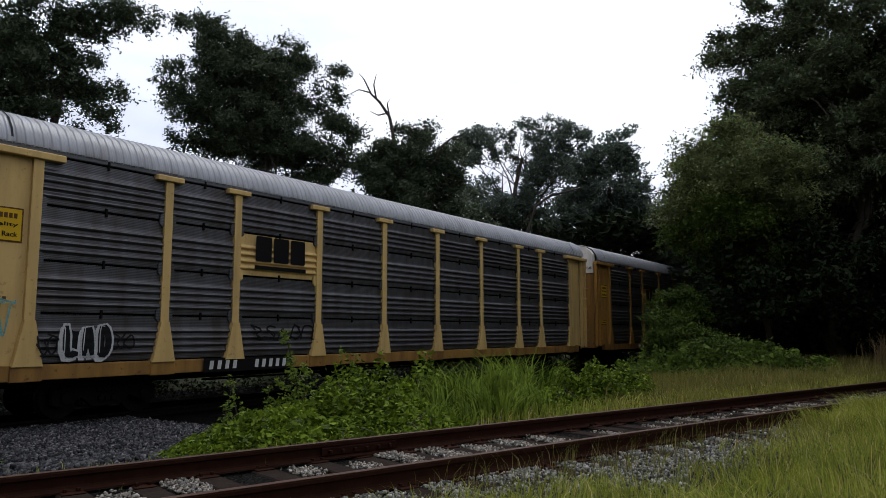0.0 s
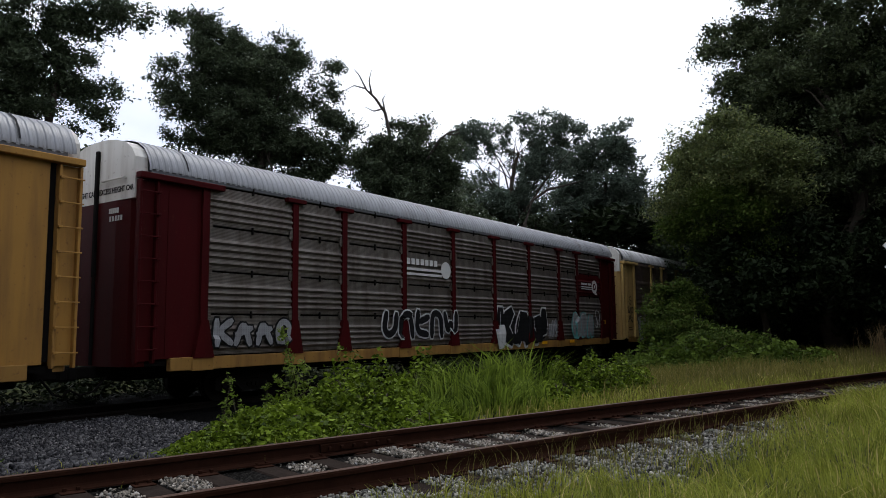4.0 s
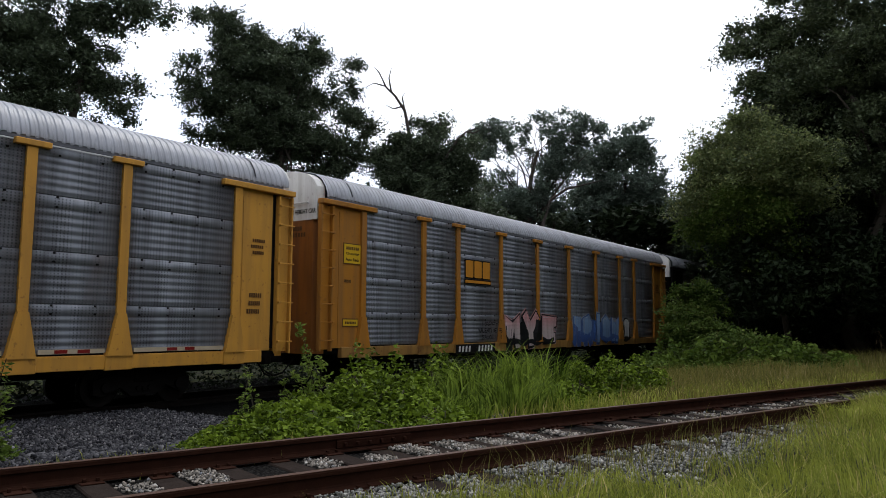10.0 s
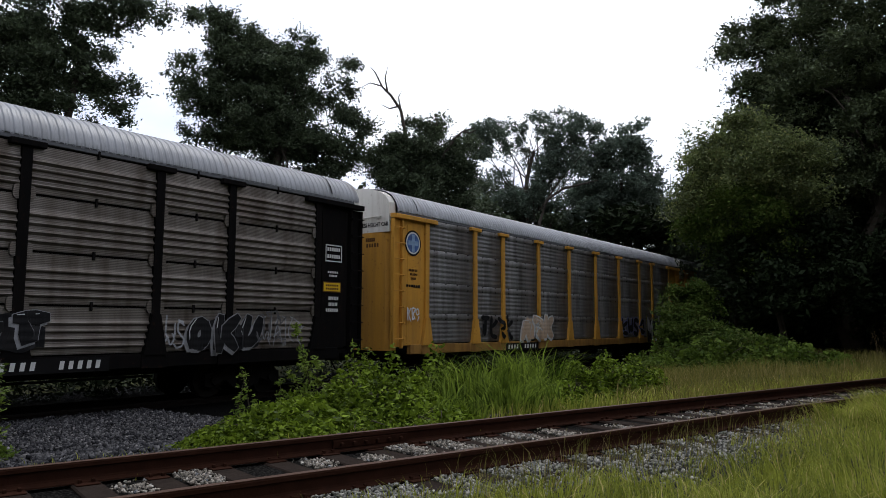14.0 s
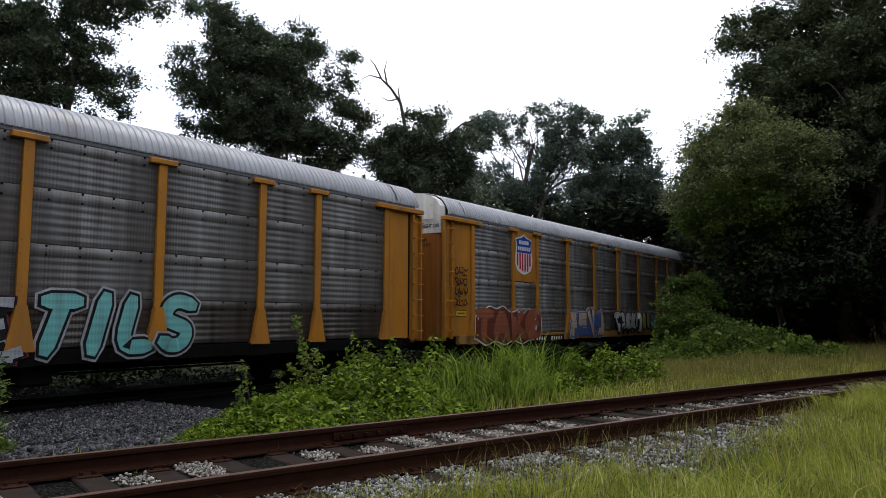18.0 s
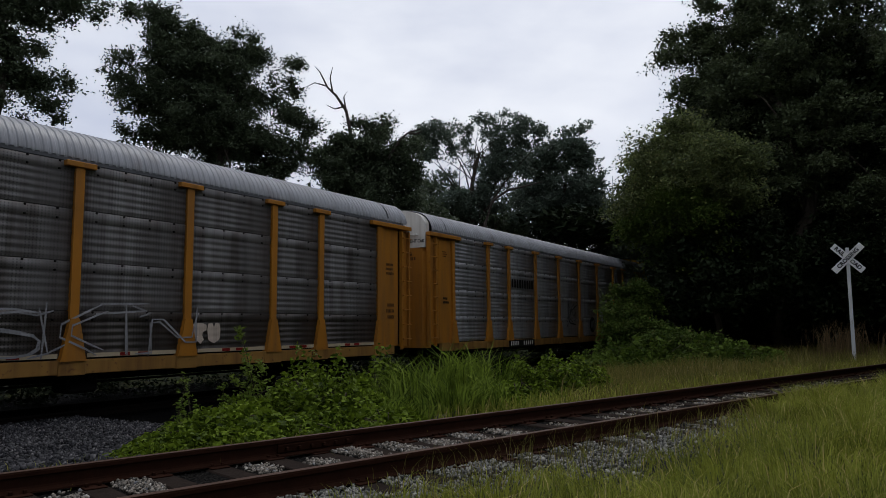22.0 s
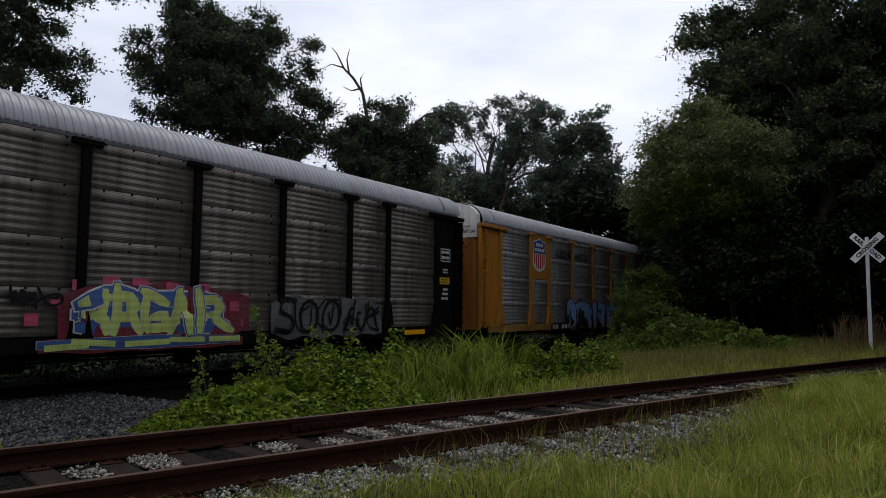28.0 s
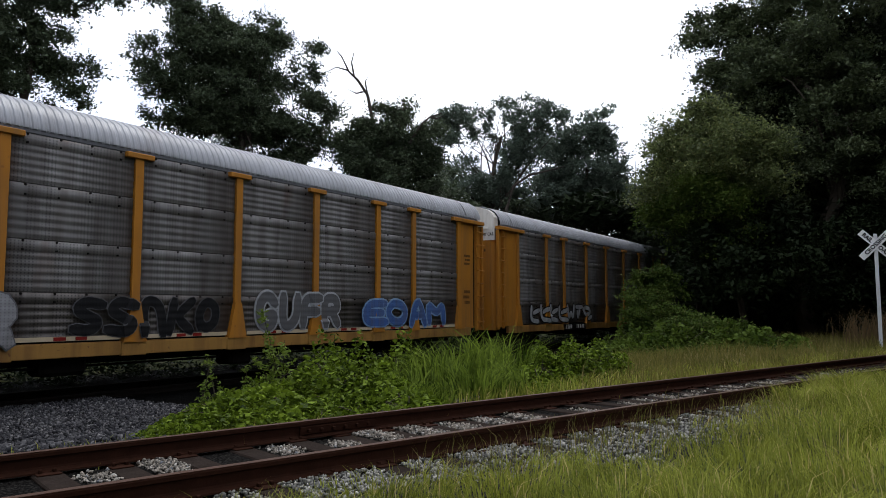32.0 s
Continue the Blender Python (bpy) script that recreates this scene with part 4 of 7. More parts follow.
def rack_car(label, colour, sheets, style="lapped", post=None, sill=None, end_top=WHITE, end_low=None, roof=ROOF, painted=(), plated=None, lift=0.0, modern=False, slot=True, gap_strip=False):
    """One closed auto carrier; painted: {bay, course: material}; plated: {bay: height from which plain steel closes it}."""
    post, sill, end_low = post or colour, sill or RUSTY, end_low or colour
    car = thing("auto_rack_car", Matrix(), label, "railway car", "cars of the train")
    top = PT + lift
    painted = dict(painted)
    rows = [PB + (z - PB) * (top - PB) / (PT - PB) for z in ROWS]
    for bay in range(1, 10):
        x0, x1 = CUTS[bay] + 0.10, CUTS[bay + 1] - 0.10
        low = (plated or {}).get(bay)
        if low:
            me = kept(("plate", bay, lift, colour.name, low), lambda: Build().box(x0 - 0.1, x1 + 0.1, SIDE - 0.01, SIDE + 0.03, low, top + 0.05, 0.008).mesh("steel_plate", colour))
            part("steel_plate", me, None, car)
        for k in range(4):
            if low and rows[k + 1] > low + 0.2:
                continue
            m = painted.get((bay, k), GRIMY_PANEL if k == 0 and style == "banded" and sheets in (DARK_PANEL, GREY_PANEL) and not modern else sheets)
            w, h = round(x1 - x0, 3), round(rows[k + 1] - rows[k], 3)
            me = kept(("sheet", w, h, style, m.name), lambda: sheet_mesh(w, h, style, m))
            part("side_sheet", me, None, car, at=(x0, SIDE, rows[k]))
    # black sheet behind the side sheets, added in place of shade in the gaps
    part("inner_lining", kept(("gap_dark", lift), lambda: Build().box(-HALF + 0.4, HALF - 0.4, SIDE + 0.06, SIDE + 0.09, PB, top + 0.05).mesh("inner_lining", UNDER)), None, car)
    far = kept(("far", sheets.name, lift), lambda: Build().box(-HALF + 0.2, HALF - 0.2, 1.50, 1.57, PB, top + 0.05).mesh("rear_side", sheets))
    part("rear_side", far, None, car)
    cuts = [i for i in range(1, 11)]
    for i in cuts:
        if modern:
            me = kept(("slim", i in (1, 10), post.name, lift), lambda: Build().box(-0.11, 0.11, SIDE - 0.06, SIDE + 0.05, PB - 0.02, top + 0.04, 0.01).mesh("side_post", post))
            part("side_post", me, None, car, at=(CUTS[i], 0, 0))
            continue
        me = kept(("post", post.name), lambda: post_mesh().mesh("side_post", post))
        p = part("side_post", me, None, car, at=(CUTS[i], 0, 0))
        if i not in (1, 10):
            cap = kept(("cap", post.name), lambda: Build().box(-0.34, 0.34, SIDE - 0.14, SIDE + 0.06, PT - 0.12, PT + 0.0, 0.012).mesh("post_cap", post))
            part("post_cap", cap, None, p)
    for s in (-1, 1):
        e0, e1 = sorted((s * (HALF - (0.62 if s > 0 else 0.45)), s * (HALF - 1.80)))
        if modern:
            e0, e1 = sorted((s * (HALF - 0.02), s * (HALF - 1.80)))
        part("end_plate", kept(("endplate", s, colour.name, modern), lambda: Build().box(e0, e1, SIDE + 0.0, SIDE + 0.05, PB - 0.05, top, 0.006).box((e0 + e1) / 2 - 0.35, (e0 + e1) / 2 - 0.32, SIDE - 0.012, SIDE + 0.05, PB, top - 0.3).mesh("end_plate", colour)), None, car)
        if not modern:
            a, z = sorted((s * (HALF + 0.02), s * (HALF - 2.25)))
            part("header_beam", kept(("header", s, post.name), lambda: Build().box(a, z, SIDE - 0.16, SIDE + 0.06, PT - 0.16, PT - 0.02, 0.012).mesh("header_beam", post)), None, car)
        lad = part("ladder", kept(("ladder", s, post.name), lambda: ladder_rails(s).mesh("ladder", post)), None, car)
        rung = kept(("rung", s, post.name), lambda: Build().box(*sorted((s * (HALF + 0.01), s * (HALF - 0.49))), SIDE - 0.16, SIDE - 0.13, -0.015, 0.015, 0.006).box(*sorted((s * (HALF - 0.41), s * (HALF - 0.49))), SIDE - 0.175, SIDE - 0.10, -0.028, 0.028, 0.008).mesh("rung", post))
        for k in range(8):
            part("rung", rung, None, lad, at=(0, 0, 1.35 + 0.5 * k))
        wz = 4.71 if not modern else 4.55
        part("end_door", kept(("door", s, end_low.name), lambda: rounded_end(0.98, wz, s).mesh("end_door", end_low)), None, car)
        up = Build().prism(end_shape(lift, wz, 0, True), "x", *sorted((s * (HALF - 0.30), s * (HALF + 0.02))))
        part("end_gable", kept(("gable", s, end_top.name, lift), lambda: up.mesh("end_gable", end_top)), None, car, "upper end of the car")
        bar = kept(("bar", s), lambda: Build().box(*sorted((s * (HALF + 0.02), s * (HALF + 0.09))), -0.06, 0.06, 3.0, 5.95, 0.015).box(*sorted((s * (HALF + 0.02), s * (HALF + 0.07))), -0.05, 0.05, 1.0, 3.0, 0.01).mesh("door_bar", UNDER))
        part("door_bar", bar, None, car, "black locking bar")
        rail = kept(("grab", s, end_top.name), lambda: Build().box(*sorted((s * (HALF + 0.06), s * (HALF + 0.10))), -1.15, -0.25, 5.18, 5.22, 0.008).box(*sorted((s * (HALF + 0.0), s * (HALF + 0.10))), -1.15, -1.11, 5.18, 5.22).box(*sorted((s * (HALF + 0.0), s * (HALF + 0.10))), -0.29, -0.25, 5.18, 5.22).mesh("grab_iron", end_top))
        part("grab_iron", rail, None, car)
        if slot and not modern:
            part("end_slot", kept(("slot", s), lambda: Build().box(*sorted((s * (HALF + 0.028), s * (HALF + 0.036))), -1.05, -0.25, 3.10, 3.32).mesh("end_slot", UNDER)), None, car, "dark slot in the end door")
        coup = Build().box(*sorted((s * (HALF - 0.6), s * (HALF + 0.58))), -0.12, 0.12, 0.72, 0.98, 0.03).box(*sorted((s * (HALF + 0.42), s * (HALF + 0.66))), -0.2, 0.2, 0.68, 1.0, 0.05)
        part("coupler", kept(("coupler", s), lambda: coup.mesh("coupler", UNDER)), None, car)
        hose = kept(("hose", s), lambda: Build().tube([(s * (HALF - 0.1), -0.5, 0.8), (s * (HALF + 0.2), -0.45, 0.45), (s * (HALF + 0.45), -0.35, 0.38), (s * (HALF + 0.64), -0.25, 0.5)], [0.025] * 4, 6).mesh("brake_hose", UNDER))
        part("brake_hose", hose, None, car)
        bog = new("bogie")
        bog.parent, bog.location = car, (s * 10.05, 0, 0)
        for y in (-1.0, 1.0):
            part("bogie_side", kept(("bside", y), lambda: bogie_side(y).mesh("bogie_side", UNDER)), None, bog)
        part("bolster", kept("bolster", lambda: Build().box(-0.25, 0.25, -1.1, 1.1, 0.5, 0.86, 0.03).mesh("bolster", UNDER)), None, bog)
        for x in (-0.88, 0.88):
            WHEELS.append(part("wheelset", kept("wheelset", lambda: wheelset().mesh("wheelset", WHEEL)), None, bog, at=(x, 0, 0.42)))
    part("roof", kept(("roof", roof.name, lift), lambda: roof_mesh(lift, -HALF + 0.25, HALF - 0.25, 0.17).mesh("roof", roof, True)), None, car, "ribbed metal roof")
    for s in (-1, 1):
        seam = kept(("seam", lift, s), lambda: roof_seam(lift, s * (HALF - 1.25)).mesh("roof_seam", SEAM))
        part("roof_seam", seam, None, car, "dark seam over the roof")
    b = Build().box(-HALF + 0.3, HALF - 0.3, SIDE - 0.03, SIDE + 0.03, EAVE + lift - 0.09, EAVE + lift + 0.03, 0.01)
    part("eave_rail", kept(("eave", lift, modern), lambda: b.mesh("eave_rail", EAVE_GREY if not modern else colour)), None, car)
    if gap_strip:
        for bay in range(2, 9):
            strip = kept(("strip", bay), lambda: Build().box(CUTS[bay] + 0.1, CUTS[bay + 1] - 0.1, SIDE - 0.066, SIDE - 0.04, PT - 0.05, PT - 0.022, 0.004).mesh("pale_tube", FLAT_PALE))
            part("pale_tube", strip, None, car, "pale tube below the eave")
    b = Build().box(-HALF + 0.9, HALF - 0.9, SIDE - 0.06, SIDE + 0.10, SILL, PB - 0.03, 0.012)
    for i in range(1, 11):
        b.box(CUTS[i] - 0.3, CUTS[i] + 0.3, SIDE - 0.09, SIDE, SILL - 0.02, PB - 0.04, 0.01)
    part("side_sill", kept(("sill", sill.name), lambda: b.mesh("side_sill", sill)), None, car, "side sill with grime and rust")
    part("rear_sill", kept("rear_sill", lambda: Build().box(-HALF + 0.9, HALF - 0.9, 1.47, 1.62, SILL, PB, 0.012).mesh("rear_sill", UNDER)), None, car)
    part("deck", kept("deck", lambda: Build().box(-HALF + 0.25, HALF - 0.25, -1.46, 1.46, 0.98, 1.10).mesh("deck", UNDER)), None, car)
    b = Build().box(-HALF + 0.5, HALF - 0.5, -0.35, 0.35, 0.62, 0.98, 0.03)
    for i in range(9):
        b.box(-8 + 2 * i - 0.06, -8 + 2 * i + 0.06, -1.4, 1.4, 0.72, 0.98, 0.01)
    b.box(-3.2, -2.2, -1.2, -0.6, 0.45, 0.9, 0.08).box(1.6, 2.3, -1.25, -0.6, 0.42, 0.85, 0.06).tube([(-7.5, -0.9, 0.62), (7.5, -0.9, 0.62)], [0.03, 0.03], 6)
    part("centre_sill", kept("centre", lambda: b.mesh("centre_sill", UNDER)), None, car)
    return car


WHEELS = []
CARS = []


def train():
    cp = {(3, 3): RED, (3, 2): RED}
    CARS.append(rack_car("grey ribbed auto carrier with yellow posts and a yellow lettered panel", CREAM, GREY_PANEL, painted={(3, 2): CREAM}, end_top=CREAM))
    CARS.append(rack_car("grey ribbed auto carrier with tan ends and a tan lettered panel", TAN, GREY_PANEL, painted={(3, 2): TAN}, end_top=WHITE, end_low=RUSTY))
    CARS.append(rack_car("maroon-framed grey auto carrier with sprayed tags", MAROON, WARM_PANEL, painted={(9, 2): MAROON}, slot=False))
    CARS.append(rack_car("rust-brown auto carrier with cream posts covered in tags", CREAM, BROWN_PANEL, "banded", painted={(3, 2): CREAM}, roof=ROOF_WORN))
    CARS.append(rack_car("blue-grey auto carrier with yellow posts and a red sign panel", YELLOW, BLUE_PANEL, "banded", sill=YELLOW, painted=cp, slot=False, gap_strip=True))
    CARS.append(rack_car("blue-grey auto carrier with orange posts and pink and blue tags", ORANGE, BLUE_PANEL, "banded", end_low=DEEP, slot=False))
    CARS.append(rack_car("black-framed dusty grey auto carrier", BLACK, WARM_PANEL, sill=BLACK, painted={(2, 2): BLACK}, slot=False))
    CARS.append(rack_car("grey auto carrier with orange posts and a round blue emblem", YELLOW, GREYER_PANEL, "banded", slot=False))
    CARS.append(rack_car("grey auto carrier with a slogan, a shield and green tags", ORANGE, DARK_PANEL, "banded", sill=BLACK, end_low=DEEP, painted={(1, 3): PALE_PANEL, (1, 2): PALE_PANEL}, plated={2: 3.22}))
    CARS.append(rack_car("grey auto carrier with orange posts, a shield and red tags", ORANGE, GREYER_PANEL, "banded", end_low=DEEP, plated={2: 3.22}, slot=False))
    CARS.append(rack_car("dark grey auto carrier with orange posts and a red sign panel", ORANGE, DARK_PANEL, "banded", painted=cp, slot=False))
    CARS.append(rack_car("silver-grey auto carrier with orange posts and small tags", ORANGE, SILVER_PANEL, "banded", slot=False))
    CARS.append(rack_car("fresh orange auto carrier with bright metal sheets and a white roof", FRESH, NEW_PANEL, "corrugated", sill=FRESH, end_top=GOLD_END, end_low=WHITE_CLEAN, roof=ROOF_NEW, plated={2: PB, 8: PB}, lift=0.30, modern=True))
    CARS.append(rack_car("black-framed dusty auto carrier with yellow and red tags", BLACK, WARM_PANEL, "banded", sill=BLACK, painted={(3, 2): BLACK}, slot=False))
    CARS.append(rack_car("grey auto carrier with a shield, a slogan and blue tags", ORANGE, SILVER_PANEL, "banded", end_low=DEEP, plated={2: 3.22}, slot=False))
    CARS.append(rack_car("dark grey auto carrier with a red sign panel and grey tags", ORANGE, DARK_PANEL, "banded", painted=cp, slot=False))
    CARS.append(rack_car("grey auto carrier with orange ends at the back of the train", ORANGE, DARK_PANEL, "banded", slot=False))
    CARS.append(rack_car("shadowed grey auto carrier following behind", ORANGE, DARK_PANEL, "banded", slot=False))


train()
# ---- ground cover ----
BALLAST = stone_mat("blue_grey_ballast", ((0.0, (0.022, 0.022, 0.025)), (0.5, (0.048, 0.047, 0.050)), (0.9, (0.108, 0.105, 0.108)), (1.0, (0.20, 0.19, 0.188))))
PALE_STONE = stone_mat("pale_weathered_stone", ((0.0, (0.07, 0.066, 0.06)), (0.35, (0.18, 0.162, 0.136)), (0.8, (0.34, 0.295, 0.245)), (0.95, (0.50, 0.47, 0.42)), (1.0, (0.14, 0.15, 0.17))))
VERGE_STONE = stone_mat("grey_weathered_stone", ((0.0, (0.07, 0.07, 0.064)), (0.5, (0.24, 0.236, 0.21)), (0.92, (0.41, 0.392, 0.345)), (1.0, (0.58, 0.55, 0.49))))
# near-black stone: the shade below the cars is put into its colour
SHADE_BED = gravel_mat("shade_black_ballast", (0.003, 0.003, 0.003), (0.009, 0.0085, 0.008), 24)
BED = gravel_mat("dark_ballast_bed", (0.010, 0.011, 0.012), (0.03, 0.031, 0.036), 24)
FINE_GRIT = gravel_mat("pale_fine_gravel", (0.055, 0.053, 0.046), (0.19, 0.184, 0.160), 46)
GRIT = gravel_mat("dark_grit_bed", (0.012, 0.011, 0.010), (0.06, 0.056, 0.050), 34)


def bed(name, label, d, nrm, a0, a1, b0, b1, lift, material, edge=0.3, na=60, nb=24):
    """A sheet of stone just above the ground, with a ragged edge."""
    aa, bb = np.meshgrid(np.linspace(a0, a1, na), np.linspace(b0, b1, nb))
    u = (bb - b0) / (b1 - b0)
    bb = bb + edge * (np.sin(aa * 2.1) + 0.6 * np.sin(aa * 5.3 + 1)) * (2 * np.abs(u - 0.5)) ** 4
    xy = plan(d, nrm, aa.ravel(), bb.ravel())
    fall = (2 * np.abs(u.ravel() - 0.5)) ** 6
    z = ground_z(xy[:, 0], xy[:, 1]) + lift * (1 - 1.6 * fall)
    i = (np.arange(nb - 1)[:, None] * na + np.arange(na - 1)[None]).ravel()
    f = np.stack([i, i + 1, i + na + 1, i + na], 1)
    return tagged(new(name, soup(name, np.column_stack([xy, z]), f, material, True)), label, "ballast", kind="structure")


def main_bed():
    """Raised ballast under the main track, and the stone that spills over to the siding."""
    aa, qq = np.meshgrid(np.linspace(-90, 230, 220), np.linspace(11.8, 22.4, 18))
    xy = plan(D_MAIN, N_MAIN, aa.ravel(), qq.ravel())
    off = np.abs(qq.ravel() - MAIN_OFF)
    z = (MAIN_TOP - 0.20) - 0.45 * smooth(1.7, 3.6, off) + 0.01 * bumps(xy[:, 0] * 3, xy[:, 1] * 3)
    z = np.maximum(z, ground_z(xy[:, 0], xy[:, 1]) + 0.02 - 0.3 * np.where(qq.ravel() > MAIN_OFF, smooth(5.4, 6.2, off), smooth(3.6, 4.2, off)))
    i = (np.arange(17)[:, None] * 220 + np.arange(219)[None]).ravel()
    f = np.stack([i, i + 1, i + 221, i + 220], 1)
    tagged(new("ballast", soup("ballast", np.column_stack([xy, z]), f, SHADE_BED, True)), "stone ballast under the main track, coloured black for shade", "ballast", kind="structure")


main_bed()
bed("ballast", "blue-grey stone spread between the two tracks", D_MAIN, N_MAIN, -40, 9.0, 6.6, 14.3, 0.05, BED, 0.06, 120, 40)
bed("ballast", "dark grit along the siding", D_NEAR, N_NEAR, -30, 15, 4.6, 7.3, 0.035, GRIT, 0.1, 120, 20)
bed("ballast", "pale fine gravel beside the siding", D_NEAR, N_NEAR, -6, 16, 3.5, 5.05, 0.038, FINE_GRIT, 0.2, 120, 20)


def over_bed(xy, lift):
    return np.column_stack([xy, ground_z(xy[:, 0], xy[:, 1]) + lift])


def spill(n):
    a, q = RNG.uniform(-16, 9.5, n * 2), RNG.uniform(5.5, 15.3, n * 2)
    xy = plan(D_MAIN, N_MAIN, a, q)
    b = xy[:, 0] * N_NEAR.x + xy[:, 1] * N_NEAR.y
    vis = (b > 6.75) & (xy[:, 1] > 5) & (xy[:, 0] > -0.68 * xy[:, 1] - 0.5)
    xy, q = xy[vis][:n], q[vis][:n]
    z = ground_z(xy[:, 0], xy[:, 1]) + 0.055
    return np.column_stack([xy, np.where(q > 12.6, np.maximum(z, MAIN_TOP - 0.20 - 0.45 * smooth(1.7, 3.6, MAIN_OFF - q) + 0.02), z)])


def cribs(n):
    """Heaps of pale stone between the ties of the siding, on the far half of each crib."""
    mids = np.array([(x + y) / 2 for x, y in zip(NEAR_TIES, NEAR_TIES[1:]) if -6 < x < 17])
    full = RNG.uniform(0.15, 1.0, len(mids)) * (RNG.uniform(0, 1, len(mids)) < 0.85) * np.interp(mids, (4, 8, 12, 16), (1, 0.45, 0.2, 0.05))
    k = RNG.choice(len(mids), n, p=full / full.sum())
    a = mids[k] + np.clip(RNG.normal(0, 0.075, n), -0.14, 0.14)
    shift = np.sin(k * 2.7) * 0.10
    b = NEAR_OFF + np.clip(0.30 + shift + RNG.normal(0, 0.20, n) * (0.4 + full[k]), -0.55, 0.64)
    return np.column_stack([plan(D_NEAR, N_NEAR, a, b), 0.105 + 0.03 * full[k] * RNG.uniform(0, 1, n)])


def bank_edge(a):
    """How near to the siding the grass of the bank comes, along the track."""
    return np.interp(a, (2, 4.2, 5.4, 6.8, 8.5, 10, 12), (4.5, 4.3, 3.95, 4.0, 4.45, 4.85, 5.0)) + 0.12 * np.sin(a * 4.3)


def verge(n):
    a = RNG.uniform(-2, 15, n)
    b = 4.97 - np.abs(RNG.normal(0, 0.75, n))
    keep = (RNG.uniform(0, 1, n) < np.clip(1.75 - 0.15 * a, 0.02, 1)) & (b > bank_edge(a) - 0.25) & (RNG.uniform(0, 1, n) < 0.45 + 0.55 * (np.sin(a * 2.3) * np.sin(b * 5 + a) > -0.25))
    keep &= ~((np.abs(a[:, None] - SIDING_TIES[None]).min(1) < 0.12) & (b > 4.5))
    return over_bed(plan(D_NEAR, N_NEAR, a[keep], b[keep]), 0.045)


def shoulder(n):
    a, b = RNG.uniform(-3, 15, n), 6.68 + np.abs(RNG.normal(0, 0.2, n))
    return over_bed(plan(D_NEAR, N_NEAR, a, b), 0.045)


stones("ballast_stones", "loose blue-grey broken stone between the tracks", 52000, spill, (0.014, 0.034), BALLAST)
stones("crib_stones", "pale heaps of stone between the ties", 9000, cribs, (0.007, 0.020), PALE_STONE)
stones("verge_stones", "pale loose gravel beside the siding rail", 30000, verge, (0.006, 0.019), VERGE_STONE)
stones("shoulder_stones", "dull stone along the far rail", 1500, shoulder, (0.012, 0.03), BALLAST)
joint_bar(4.15, 0.7525)


def blades(name, label, xy, height, width, lean, material, category="grass", z=None):
    """Bent grass blades: three triangles each."""
    n = len(xy)
    h = height[:, None]
    a = RNG.uniform(0, 2 * math.pi, n)
    side = np.stack([np.cos(a), np.sin(a), np.zeros(n)], 1)
    w = np.asarray(width).reshape(-1, 1) * side * RNG.uniform(0.6, 1.2, (n, 1))
    x, y = xy[:, 0], xy[:, 1]
    g = 3.2 * np.sin(1.9 * x + 0.8 * y + 0.5) * np.sin(1.4 * y - 0.7 * x) + 2.2 * np.sin(4.3 * x - 2.1 * y) + RNG.normal(0, 0.75, n)
    out = np.stack([np.cos(g), np.sin(g), np.zeros(n)], 1) * lean * RNG.uniform(0.2, 1.0, (n, 1))
    up = np.array([0, 0, 1.0])
    p = np.column_stack([xy, ground_z(xy[:, 0], xy[:, 1]) if z is None else z])
    mid = p + up * h * 0.6 + out * h * 0.35
    tip = p + up * h * (1 - 0.25 * lean) + out * h * 1.05
    v = np.stack([p - w, p + w, mid - w * 0.8, mid + w * 0.8, tip], 1).reshape(-1, 3)
    f = (np.arange(n)[:, None, None] * 5 + np.array([(0, 1, 3), (0, 3, 2), (2, 3, 4)])[None]).reshape(-1, 3)
    return tagged(new(name, soup(name, v, f, material)), label, category, kind="stuff")


GRASS = leaf_mat("lush_grass_blades", (0.070, 0.092, 0.010), (0.45, 0.475, 0.085), 0.35, (0.66, 0.50, 0.24), patches=0.45)
LEAF_SPRIG = leaf_mat("yellow_green_leaves", (0.075, 0.120, 0.016), (0.230, 0.300, 0.055), 0.35)
GRASS_TALL = leaf_mat("tall_green_grass_blades", (0.010, 0.028, 0.003), (0.265, 0.355, 0.050), 0.35, patches=0.2)
GRASS_DRY = leaf_mat("dry_meadow_grass_blades", (0.085, 0.084, 0.018), (0.275, 0.240, 0.070), 0.3, (0.40, 0.31, 0.16))


